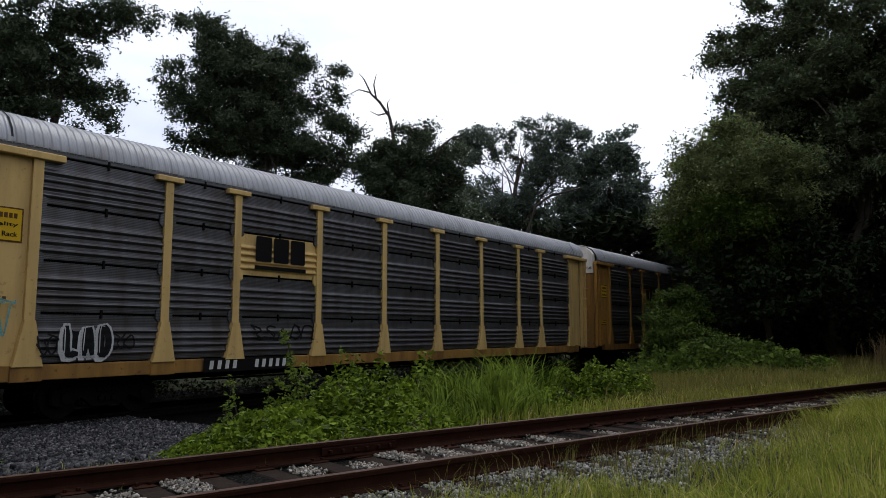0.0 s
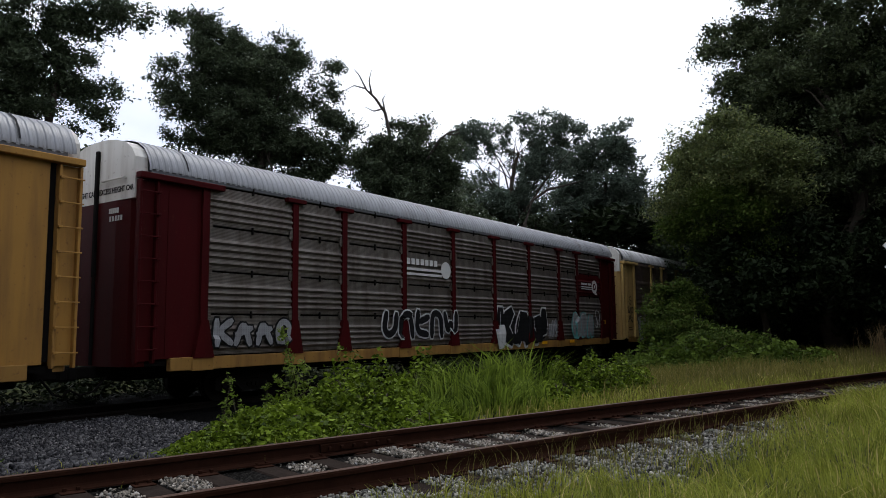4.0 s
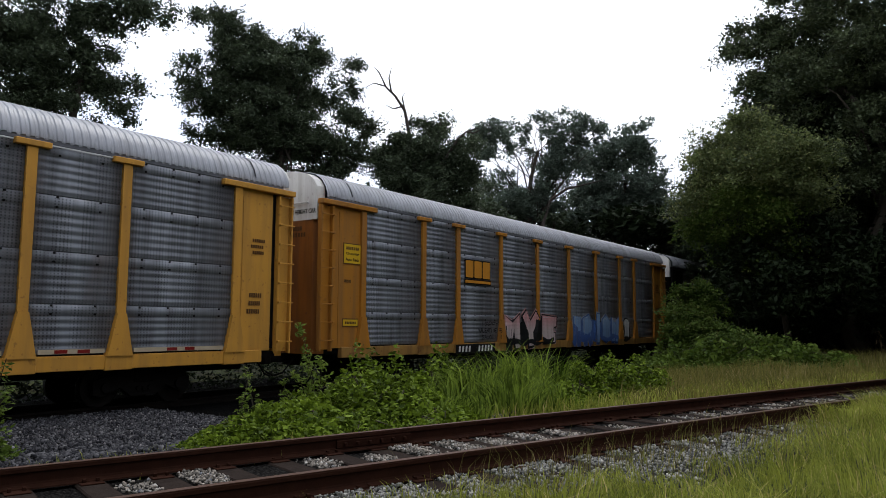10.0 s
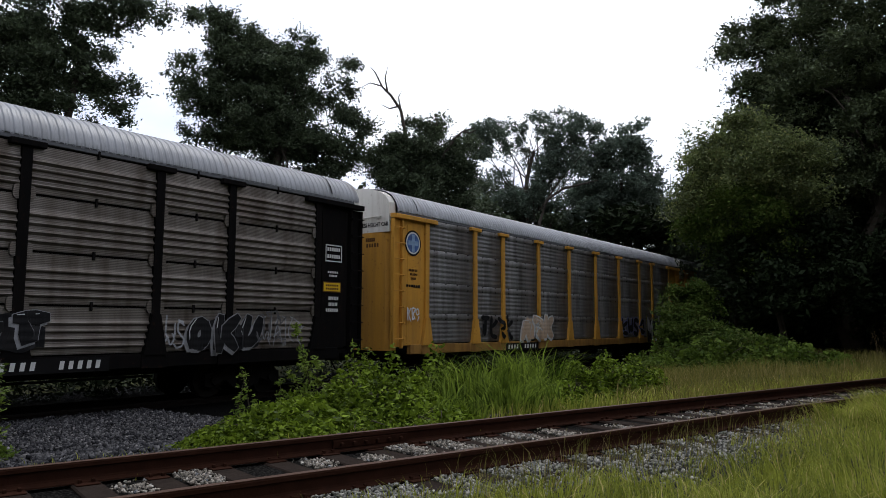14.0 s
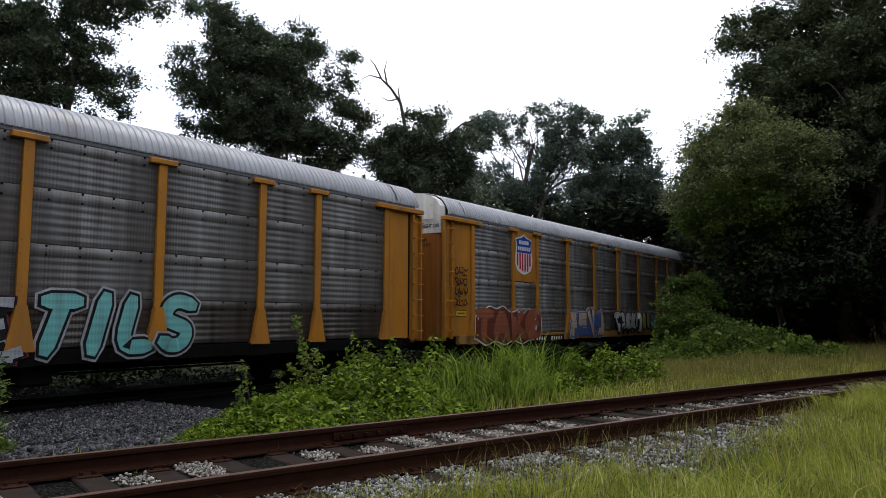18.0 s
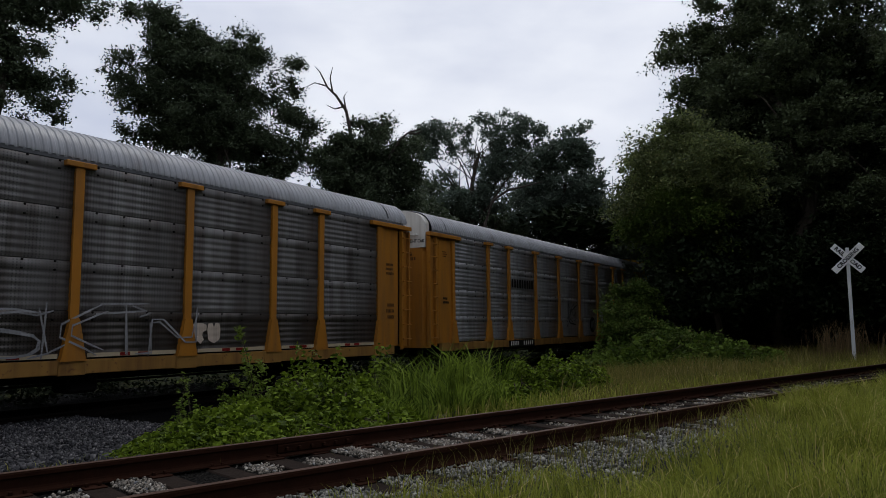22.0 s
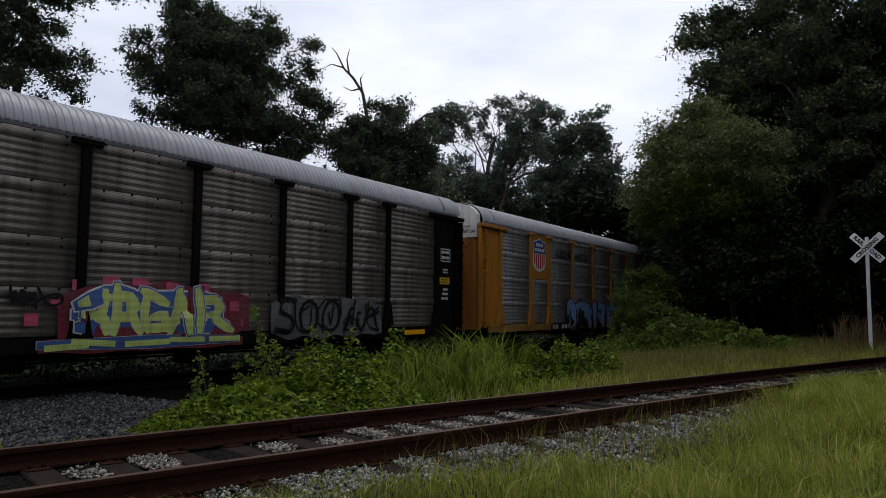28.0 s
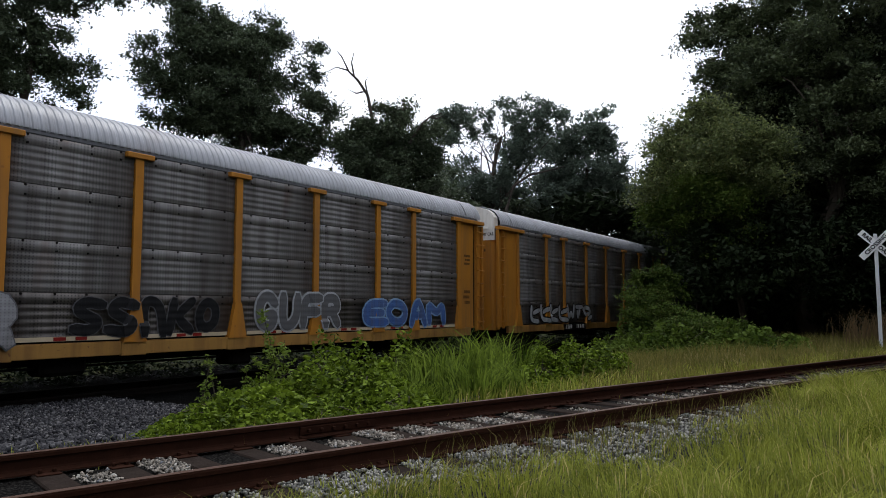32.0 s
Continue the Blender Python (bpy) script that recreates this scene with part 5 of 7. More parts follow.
def lawn():
    n = 130000
    a, b = 1.2 + 26 * RNG.uniform(0, 1, n) ** 1.8, RNG.uniform(-5, 4.95, n)
    edge = bank_edge(a) + RNG.normal(0, 0.14, n)
    xy = plan(D_NEAR, N_NEAR, a, b)
    ok = (b < edge) & (np.hypot(xy[:, 0], xy[:, 1]) > 2.4) & (xy[:, 0] < 0.78 * xy[:, 1] + 1)
    xy, a, b, edge = xy[ok], a[ok], b[ok], edge[ok]
    patch = 0.5 + 0.3 * np.sin(xy[:, 0] * 1.7 + 1) * np.sin(xy[:, 1] * 1.3) + 0.3 * np.sin(xy[:, 0] * 4.9 - xy[:, 1]) * np.sin(xy[:, 1] * 5.7 + 2 * xy[:, 0])
    h = (0.15 + 0.30 * patch + 0.08 * smooth(4, 9, a)) * RNG.uniform(0.6, 1.3, len(xy)) * np.clip(0.45 + 0.5 * (edge - b), 0.4, 1.0)
    blades("lawn_grass", "lush uncut wispy grass on the near bank", xy, h, np.full(len(xy), 0.0042), 0.8, GRASS)
    n = 5000
    a = 10.0 + np.abs(RNG.normal(0, 3.5, n))
    b = 4.75 - np.abs(RNG.normal(0, 0.5, n))
    tuft = 0.5 + 0.5 * np.sin(a * 3.1) * np.sin(a * 1.3 + b * 2)
    blades("bank_grass", "tall bright grass leaning over the near rail", plan(D_NEAR, N_NEAR, a, b), (0.2 + 0.32 * tuft) * RNG.uniform(0.7, 1.25, n), np.full(n, 0.005), 0.8, GRASS)
    n = 1500
    a = RNG.uniform(2, 10, n)
    b = RNG.uniform(3.9, 4.95, n)
    patch = np.sin(a * 2.7 + 1) * np.sin(b * 4 + a) > 0.35
    blades("gravel_weeds", "short weeds scattered over the gravel", plan(D_NEAR, N_NEAR, a[patch], b[patch]), RNG.uniform(0.05, 0.2, patch.sum()), np.full(patch.sum(), 0.004), 0.8, GRASS)
    n = 900
    a = RNG.uniform(3.5, 14, n)
    b = 4.25 + RNG.normal(0, 0.35, n)
    xy = plan(D_NEAR, N_NEAR, a, b)
    blades("seed_grass", "thin dry stalks leaning over the rail", xy, RNG.uniform(0.2, 0.5, n), np.full(n, 0.0028), 0.5, GRASS_DRY)


def meadow():
    n = 52000
    a, b = 7 + 34 * RNG.uniform(0, 1, n), 7.1 + 12 * RNG.uniform(0, 1, n) ** 1.2
    xy = plan(D_NEAR, N_NEAR, a, b)
    q = xy[:, 0] * N_MAIN.x + xy[:, 1] * N_MAIN.y
    ok = (q < 12.6) & (xy[:, 0] > 1.8 + 0.1 * xy[:, 1])
    xy = xy[ok]
    tuft = 0.55 + 0.45 * np.sin(xy[:, 0] * 1.9 + 0.7 * xy[:, 1]) * np.sin(xy[:, 1] * 1.1 - 0.4 * xy[:, 0]) + 0.25 * np.sin(xy[:, 0] * 4.7) * np.sin(xy[:, 1] * 3.9)
    blades("meadow_grass", "pale rough meadow grass beyond the siding", xy, RNG.uniform(0.14, 0.46, len(xy)) * (0.5 + tuft), np.full(len(xy), 0.006), 0.5, GRASS_DRY)
    n = 9000
    a, b = RNG.uniform(6.5, 40, n), RNG.uniform(6.85, 8.2, n)
    blades("verge_grass", "green grass along the far rail", plan(D_NEAR, N_NEAR, a, b), RNG.uniform(0.12, 0.38, n), np.full(n, 0.006), 0.6, GRASS)
    n = 5000
    a, b = RNG.uniform(-12, 40, n), RNG.normal(7.2, 0.25, n)
    blades("rail_weeds", "thin weeds at the foot of the far rail", plan(D_NEAR, N_NEAR, a, b), RNG.uniform(0.05, 0.2, n), np.full(n, 0.005), 0.6, GRASS)


def clump(label, centres, radii, heights, count, width, lean, material):
    k = RNG.integers(0, len(centres), count)
    c = np.asarray(centres)[k]
    r = np.asarray(radii)[k]
    g, d = RNG.uniform(0, 2 * math.pi, count), np.sqrt(RNG.uniform(0, 1, count))
    xy = c + np.stack([np.cos(g), np.sin(g)], 1) * (r * d)[:, None]
    h = np.asarray(heights)[k] * RNG.uniform(0.4, 1.15, count) * (1.05 - 0.35 * d)
    blades("tall_grass", label, xy, h, np.full(count, width), lean, material)


def mound(label, humps, leaves_each, size, material, name="vine_patch"):
    """Leafy ground cover heaped over low humps (x, y, radius, height)."""
    pts = []
    for x, y, r, h in humps:
        n = leaves_each
        g, d = RNG.uniform(0, 2 * math.pi, n), np.sqrt(RNG.uniform(0, 1, n))
        px, py = x + r * d * np.cos(g), y + r * d * np.sin(g)
        lump = 0.66 + 0.3 * np.sin(px * 4.1 + 1) * np.sin(py * 3.7) + 0.2 * np.sin(px * 9.3 + py * 4) * np.sin(py * 8.1 - px * 3)
        pts.append(np.column_stack([px, py, ground_z(px, py) + h * lump * (1 - d ** 2.5) * (0.35 + 0.75 * RNG.uniform(0, 1, n) ** 0.6) + 0.03]))
    p = np.concatenate(pts)
    me = leaves("vine_leaves", p, np.full(len(p), 0.05), 1, size, material, broad=0.68, tilt=1.0)
    o = thing(name, Matrix(), label, "weeds")
    part("leaves", me, None, o)
    for x, y, r, h in humps:
        b, z = Build(), float(ground_z(x, y))
        for k in range(5):
            g = RNG.uniform(0, 2 * math.pi)
            b.tube([(x, y, z), (x + 0.4 * r * math.cos(g), y + 0.4 * r * math.sin(g), z + 0.7 * h), (x + 0.8 * r * math.cos(g), y + 0.8 * r * math.sin(g), z + 0.5 * h)], [0.012, 0.008, 0.004], 4)
        part("stem", b, BARK, o)


def sapling(label, az, dist, top, count, size, spread, material, name="sapling", stems=3):
    p = spot(az, 0, dist)
    z = float(ground_z(p.x, p.y))
    o = thing(name, Matrix.Translation((p.x, p.y, z)), label, "plant")
    b, c, h = Build(), [], top - z
    for s in range(stems):
        lean = Vector((RNG.normal(0, spread), RNG.normal(0, spread), 0))
        tall = h * (1.0 if s == 0 else RNG.uniform(0.5, 0.85))
        path = [lean * (k / 4) ** 1.5 + Vector((0, 0, tall * k / 4)) for k in range(5)]
        b.tube(path, [0.014 - 0.0025 * k for k in range(5)], 5)
        for k in range(count):
            t = RNG.uniform(0.3, 1.0)
            c.append(lean * t ** 1.5 + Vector((RNG.normal(0, 0.13 * (1.2 - t)), RNG.normal(0, 0.13 * (1.2 - t)), tall * t)))
    part("stem", b, BARK, o)
    part("leaves", leaves("leaves", np.array(c), np.full(len(c), 0.06), 3, size, material), None, o)


def undergrowth():
    lawn()
    meadow()
    clump("tall arching grass clump between the tracks", [(-0.1, 11.2), (0.5, 11.8), (1.1, 12.5), (1.7, 13.0), (2.1, 13.6), (0.2, 12.9), (1.2, 13.8), (0.3, 10.4), (1.0, 11.0), (1.5, 11.7)], [0.45, 0.55, 0.6, 0.6, 0.45, 0.7, 0.7, 0.45, 0.5, 0.5], [0.8, 1.15, 1.35, 1.3, 0.9, 1.3, 1.3, 0.5, 0.75, 0.75], 3300, 0.0145, 0.75, GRASS_TALL)
    mound("bright green vines creeping over the stone between the tracks",
          [(-2.45, 7.75, 0.35, 0.12), (-2.1, 8.15, 0.5, 0.18), (-1.6, 8.6, 0.55, 0.22), (-1.0, 9.1, 0.6, 0.25), (-0.5, 9.55, 0.6, 0.25), (0.05, 9.9, 0.55, 0.3), (-2.2, 9.0, 0.6, 0.25), (-1.4, 9.6, 0.75, 0.35), (-0.6, 10.2, 0.7, 0.45), (-2.7, 9.6, 0.6, 0.28), (-2.4, 10.1, 0.75, 0.40), (-3.0, 10.9, 0.75, 0.32), (-1.9, 10.4, 0.85, 0.50), (-1.4, 10.9, 0.95, 0.70), (-2.2, 11.5, 1.1, 0.60), (-1.0, 11.7, 1.0, 1.05), (-0.5, 11.1, 0.75, 0.70), (-1.3, 12.4, 1.0, 1.2), (-2.9, 12.4, 0.8, 0.45), (-0.3, 12.2, 0.8, 1.15), (-2.6, 12.8, 1.0, 0.60), (-0.9, 10.8, 0.6, 0.45)],
          3000, 0.043, LEAF_VINE)
    mound("low leafy weeds beside the tall grass", [(2.5, 13.2, 0.6, 0.7), (2.2, 12.5, 0.55, 0.5), (1.8, 11.9, 0.5, 0.3), (2.8, 13.6, 0.6, 0.6), (3.2, 14.0, 0.8, 0.75), (3.9, 14.8, 0.8, 0.65), (3.0, 14.9, 0.8, 0.7), (4.4, 15.4, 0.6, 0.45)], 3000, 0.038, LEAF_VINE, "weed_patch")
    mound("tangled green vines at the foot of the bushes", [tuple(spot(az, 0, r))[:2] + (rr, h) for az, r, rr, h in ((17.2, 30, 1.6, 1.3), (19.0, 28, 2.0, 1.3), (21.2, 27, 2.0, 1.3), (23.4, 26.5, 2.0, 1.1), (25.6, 26, 1.8, 0.8), (27.4, 26, 1.4, 0.6))], 3000, 0.08, LEAF_MID, "vine_patch")
    sapling("slender yellow-green sapling before the train", -9.4, 12.9, 1.42, 80, 0.042, 0.16, LEAF_SPRIG, stems=4)
    sapling("thin straggling weed on the stone", -15.4, 12.6, 0.62, 22, 0.040, 0.14, LEAF_SPRIG, "weed")
    sapling("thin straggling weed on the stone", -14.0, 12.8, 0.66, 20, 0.040, 0.12, LEAF_SPRIG, "weed")
    sapling("thin straggling weed on the stone", -11.9, 13.2, 0.50, 16, 0.038, 0.12, LEAF_SPRIG, "weed")
    sapling("tall straggling weed at the edge of the stone", -31.8, 8.9, 1.05, 30, 0.034, 0.2, LEAF_MID, "weed", 4)
    sapling("tall straggling weed at the edge of the stone", -33.0, 8.4, 1.0, 44, 0.036, 0.2, LEAF_MID, "weed", 5)
    sapling("leafy weed at the edge of the stone", -31.0, 8.5, 0.22, 34, 0.034, 0.2, LEAF_MID, "weed", 4)
    sapling("leafy weed at the edge of the stone", -32.2, 8.9, 0.75, 34, 0.034, 0.2, LEAF_MID, "weed", 5)
    sapling("leafy weed at the edge of the stone", -31.9, 8.2, 0.30, 40, 0.034, 0.22, LEAF_MID, "weed", 5)
    sapling("leafy weed growing beside the tall grass", -5.5, 12.6, 1.0, 30, 0.05, 0.2, LEAF_VINE, "weed", 4)


undergrowth()


# ---- crossing sign ----
SIGN_WHITE = plain("white_sign_sheet", (0.75, 0.75, 0.73), 0.5, 0, 0.08, 3, 0.05)
SIGN_BLACK = plain("black_sign_letters", (0.015, 0.015, 0.015), 0.6, 0, 0.1, 3, 0)
POST_GREY = plain("pale_painted_post", (0.60, 0.61, 0.62), 0.6, 0.1, 0.12, 4, 0.1)


def text_mesh(words, height, material, name="lettering", shear=0.0, bold=0.0, wide=1.0):
    """Raised letters in the built-in font, centred on the origin, facing -y."""
    cu = bpy.data.curves.new(name, "FONT")
    cu.body, cu.size, cu.align_x, cu.align_y = words, height * 1.4, "CENTER", "CENTER"
    cu.extrude, cu.offset, cu.shear, cu.resolution_u = 0.002, bold, shear, 3
    ob = bpy.data.objects.new(name, cu)
    me = bpy.data.meshes.new_from_object(ob)
    bpy.data.objects.remove(ob)
    me.transform(pose(0, 0, 0, 90, 0, 0) @ Matrix.Diagonal((wide, 1, 1, 1)))
    me.materials.clear()
    me.materials.append(material)
    return me


def crossing_sign():
    p = spot(33.9, 0, 28.0)
    z = float(ground_z(p.x, p.y))
    o = thing("crossing_sign", Matrix.Translation((p.x, p.y, z)) @ pose(0, 0, 0, 0, 0, -30), "white crossed railway warning boards on a pale post", "sign")
    part("post", Build().box(-0.055, 0.055, -0.05, 0.05, -0.2, 3.85, 0.01), POST_GREY, o)
    hub = 1.4 + 2.16 - z
    for ang, words in ((45, "CROSSING"), (-45, "RAIL   ROAD")):
        turn = Matrix.Translation((0, -0.07 - (0.012 if ang > 0 else 0), hub)) @ pose(0, 0, 0, 0, -ang if ang > 0 else -ang, 0)
        b = part("board", Build().box(-0.62, 0.62, -0.006, 0.006, -0.115, 0.115, 0.003), SIGN_WHITE, o, at=turn)
        part("lettering", text_mesh(words, 0.13, SIGN_BLACK, bold=0.006), None, b, "black letters", at=Matrix.Translation((0, -0.012, 0)))


crossing_sign()


def reed_tuft():
    p = spot(33.2, 0, 29)
    n = 260
    xy = np.array([p.x, p.y]) + RNG.normal(0, 0.5, (n, 2))
    blades("dry_tuft", "brown dry grass tuft by the dark trees", xy, RNG.uniform(0.8, 1.7, n), np.full(n, 0.012), 0.4, leaf_mat("dry_straw_blades", (0.10, 0.068, 0.035), (0.22, 0.155, 0.08)))


reed_tuft()
# ---- paint on the cars: emblems as plain shapes, numbers as bars, sprayed tags ----
def spray(name, low, high, gloss=0.45, split=(1.0, 2.2)):
    """Sprayed paint that fades from a lower to an upper colour; the slots of the sheets show through it."""
    s = Shader(name)
    tc = s.node("ShaderNodeTexCoord")
    sep = s.node("ShaderNodeSeparateXYZ")
    s.link(tc.outputs["Object"], sep.inputs[0])
    mr = s.node("ShaderNodeMapRange")
    mr.inputs[1].default_value, mr.inputs[2].default_value = split
    s.link(sep.outputs[2], mr.inputs[0])
    soft = 0.45 if split[1] - split[0] > 0.8 else 0.2
    col = s.mix(s.mix(tint(low, 0.75), low, s.noise(2.0, 3)), s.mix(tint(high, 0.75), high, s.noise(2.6, 3)), s.mix(mr.outputs[0], s.noise(1.6, 3), soft))
    dirty = s.ramp(s.noise(3.0, 5, (1.5, 1.5, 0.2)), ((0.45, (0, 0, 0)), (0.8, (0.6, 0.6, 0.6))))
    col = s.mix(col, (0.10, 0.09, 0.08) if max(high) > 0.05 else (0.02, 0.018, 0.017), dirty)
    col = s.mix(col, (0.02, 0.02, 0.022), s.mix((0, 0, 0), punched(s), 0.3))
    wv = s.node("ShaderNodeTexWave", Scale=2.0)
    wv.bands_direction, wv.wave_profile = "Z", "SIN"
    s.link(tc.outputs["Object"], wv.inputs[0])
    s.bump(wv.outputs[1], 0.25, 0.02)
    return s.done(col, gloss, 0, 0.12)


INK = {
    "black": spray("black_spray", (0.006, 0.006, 0.007), (0.009, 0.009, 0.010), 0.6),
    "white": spray("white_spray", (0.50, 0.50, 0.50), (0.68, 0.68, 0.66)),
    "grey": spray("grey_spray", (0.20, 0.20, 0.21), (0.34, 0.34, 0.35)),
    "silver": spray("silver_spray", (0.27, 0.28, 0.295), (0.40, 0.41, 0.43)),
    "purple": spray("violet_blue_spray", (0.24, 0.25, 0.42), (0.13, 0.15, 0.42)),
    "teal": spray("teal_spray", (0.10, 0.33, 0.32), (0.20, 0.48, 0.45)),
    "pink": spray("pink_cream_spray", (0.52, 0.33, 0.42), (0.60, 0.30, 0.24)),
    "cream": spray("cream_spray", (0.55, 0.44, 0.36), (0.62, 0.52, 0.42)),
    "blue": spray("light_blue_spray", (0.12, 0.22, 0.42), (0.28, 0.42, 0.60)),
    "deep": spray("deep_blue_spray", (0.03, 0.07, 0.22), (0.08, 0.16, 0.38)),
    "green": spray("leaf_green_spray", (0.10, 0.22, 0.06), (0.25, 0.42, 0.10)),
    "lime": spray("lime_yellow_spray", (0.28, 0.25, 0.42), (0.50, 0.60, 0.12)),
    "acid": spray("acid_green_spray", (0.44, 0.54, 0.15), (0.56, 0.62, 0.18)),
    "wine": spray("wine_red_spray", (0.13, 0.015, 0.02), (0.18, 0.03, 0.05)),
    "red": spray("brick_red_spray", (0.22, 0.06, 0.03), (0.34, 0.105, 0.055)),
    "rose": spray("rose_red_spray", (0.42, 0.05, 0.10), (0.55, 0.10, 0.18)),
    "yellow": spray("yellow_spray", (0.50, 0.40, 0.05), (0.62, 0.55, 0.10)),
    "meadow": spray("green_over_blue_spray", (0.05, 0.14, 0.36), (0.30, 0.46, 0.11), split=(1.22, 1.36)),
    "ocean": spray("blue_over_pink_spray", (0.46, 0.34, 0.44), (0.13, 0.33, 0.58), split=(0.95, 1.55)),
    "iris": spray("lime_over_violet_spray", (0.20, 0.19, 0.42), (0.48, 0.60, 0.18), split=(1.55, 1.85)),
    "dusk": spray("violet_over_silver_spray", (0.38, 0.38, 0.42), (0.14, 0.16, 0.44), split=(1.15, 1.75)),
    "candy": spray("rose_over_cream_spray", (0.55, 0.47, 0.44), (0.58, 0.27, 0.26), split=(1.55, 2.05)),
    "slate": spray("slate_grey_spray", (0.09, 0.09, 0.095), (0.12, 0.12, 0.125)),
    "mist": spray("grey_cream_spray", (0.24, 0.22, 0.20), (0.34, 0.31, 0.28)),
    "rust": spray("dark_rust_spray", (0.11, 0.028, 0.016), (0.15, 0.04, 0.024)),
    "tan": spray("tan_spray", (0.45, 0.28, 0.16), (0.62, 0.50, 0.38)),
}
FLAT = {
    "white": plain("white_stencil_paint", (0.52, 0.51, 0.49), 0.6, 0, 0.12, 4, 0.05),
    "black": plain("black_stencil_paint", (0.009, 0.0085, 0.0085), 0.6, 0, 0.2, 4, 0.05),
    "blue": plain("deep_blue_emblem_paint", (0.015, 0.045, 0.26), 0.45, 0, 0.12, 4, 0.05),
    "red": plain("red_emblem_paint", (0.36, 0.02, 0.03), 0.45, 0, 0.12, 4, 0.05),
    "gold": plain("golden_sign_paint", (0.55, 0.34, 0.02), 0.5, 0, 0.12, 4, 0.05),
    "orange": plain("orange_emblem_paint", (0.48, 0.20, 0.025), 0.5, 0, 0.15, 4, 0.05),
    "amber": plain("amber_reflector_tape", (0.70, 0.33, 0.01), 0.35, 0, 0.1, 4, 0.05),
    "crimson": plain("crimson_reflector_tape", (0.16, 0.015, 0.012), 0.35, 0, 0.1, 4, 0.05),
    "cream": plain("pale_cream_strip_paint", (0.40, 0.33, 0.22), 0.6, 0, 0.2, 4, 0.05),
    "brown": plain("brown_stencil_paint", (0.10, 0.05, 0.02), 0.6, 0, 0.2, 4, 0.05),
}
# strokes of the sprayed letters: points on a grid of ten, strokes parted by semicolons
GLYPHS = {
    "A": "00 3a 7a a0;24 84", "B": "00 0a 7a a8 66;06 66 a3 70 00", "C": "a8 7a 3a 07 03 30 70 a2", "D": "00 0a 6a a7 a3 60 00", "E": "aa 0a 00 a0;05 85",
    "F": "aa 0a 00;05 85", "G": "a8 7a 3a 07 03 30 80 a4 64", "H": "00 0a;a0 aa;05 a5", "I": "50 5a", "K": "00 0a;aa 15 a0", "L": "0a 00 a0", "M": "00 0a 54 aa a0",
    "N": "00 0a a0 aa", "O": "3a 07 03 30 70 a3 a7 7a 3a", "P": "00 0a 8a a8 a6 84 04", "R": "00 0a 8a a8 a6 75 05;65 a0", "S": "a9 4a 09 06 55 a4 a1 50 01",
    "T": "0a aa;5a 50", "U": "0a 03 30 70 a3 aa", "V": "0a 50 aa", "W": "0a 20 56 80 aa", "X": "0a a0;00 aa", "Y": "0a 55 aa;55 50", "Z": "0a aa 00 a0",
    "a": "00 19 5a 98 a0", "b": "a9 3a 07 55 a3 70 01", "c": "0a 20 57 80 aa", "d": "1a 03 50 a3 a9", "e": "11 06 4a 98 92 40 12", "f": "00 1a;aa 25 a0",
    "g": "0a aa;6a 40 26", "h": "00 4a 90;14 96", "i": "1a 01 a0;46 a8", "j": "0a a7 23 a0 61", "k": "08 5a a6 43 08;60 a2", "4": "0a 04 a4;7a 70", "8": "55 18 5a 98 55 12 50 92 55", "'": "5a 47", "!": "5a 54;51 50"}


def strokes(letter):
    return [[(int(p[0], 11) / 10, int(p[1], 11) / 10) for p in line.split()] for line in GLYPHS[letter].split(";")]


def proud(x, z):
    """How far paint stands out at a place of the car side: over ribs, posts or the sill."""
    if z < PB:
        return SIDE - 0.105
    near = min(abs(x - c) for c in CUTS)
    return SIDE - (0.150 if near < (0.34 if z < 1.55 else 0.19) else 0.070)


def rounded(path, times=2):
    """The path with its corners cut off, again and again."""
    for _ in range(times):
        out = [path[0]]
        for (x0, z0), (x1, z1) in zip(path, path[1:]):
            out += [(0.75 * x0 + 0.25 * x1, 0.75 * z0 + 0.25 * z1), (0.25 * x0 + 0.75 * x1, 0.25 * z0 + 0.75 * z1)]
        path = out + [path[-1]]
    return path


def figure(car, name, paths, half, material, lift, label="", soft=2):
    """Broad sprayed strokes along paths of (x, z), as one painted figure."""
    b = Build()
    for s, path in enumerate(paths):
        pts = rounded(path, soft)
        n, vs = len(pts), []
        for k, (x, z) in enumerate(pts):
            (xa, za), (xb, zb) = pts[max(0, k - 1)], pts[min(n - 1, k + 1)]
            ln = math.dist((xa, za), (xb, zb)) or 1
            tx, tz = (xb - xa) / ln, (zb - za) / ln
            if k in (0, n - 1):
                o = -half if k == 0 else half
                x2, z2, w = x + tx * o, z + tz * o, half * 0.55
            else:
                x2, z2, w = x, z, half
            y = -lift - 0.0004 * s - 0.00015 * k
            for side in (1, -1):
                u, v = x2 - tz * w * side, z2 + tx * w * side
                vs.append((u, proud(x, z) + y, v))
        b.add(vs, [(2 * k, 2 * k + 1, 2 * k + 3, 2 * k + 2) for k in range(n - 1)])
    return part(name, b, material, car, label)


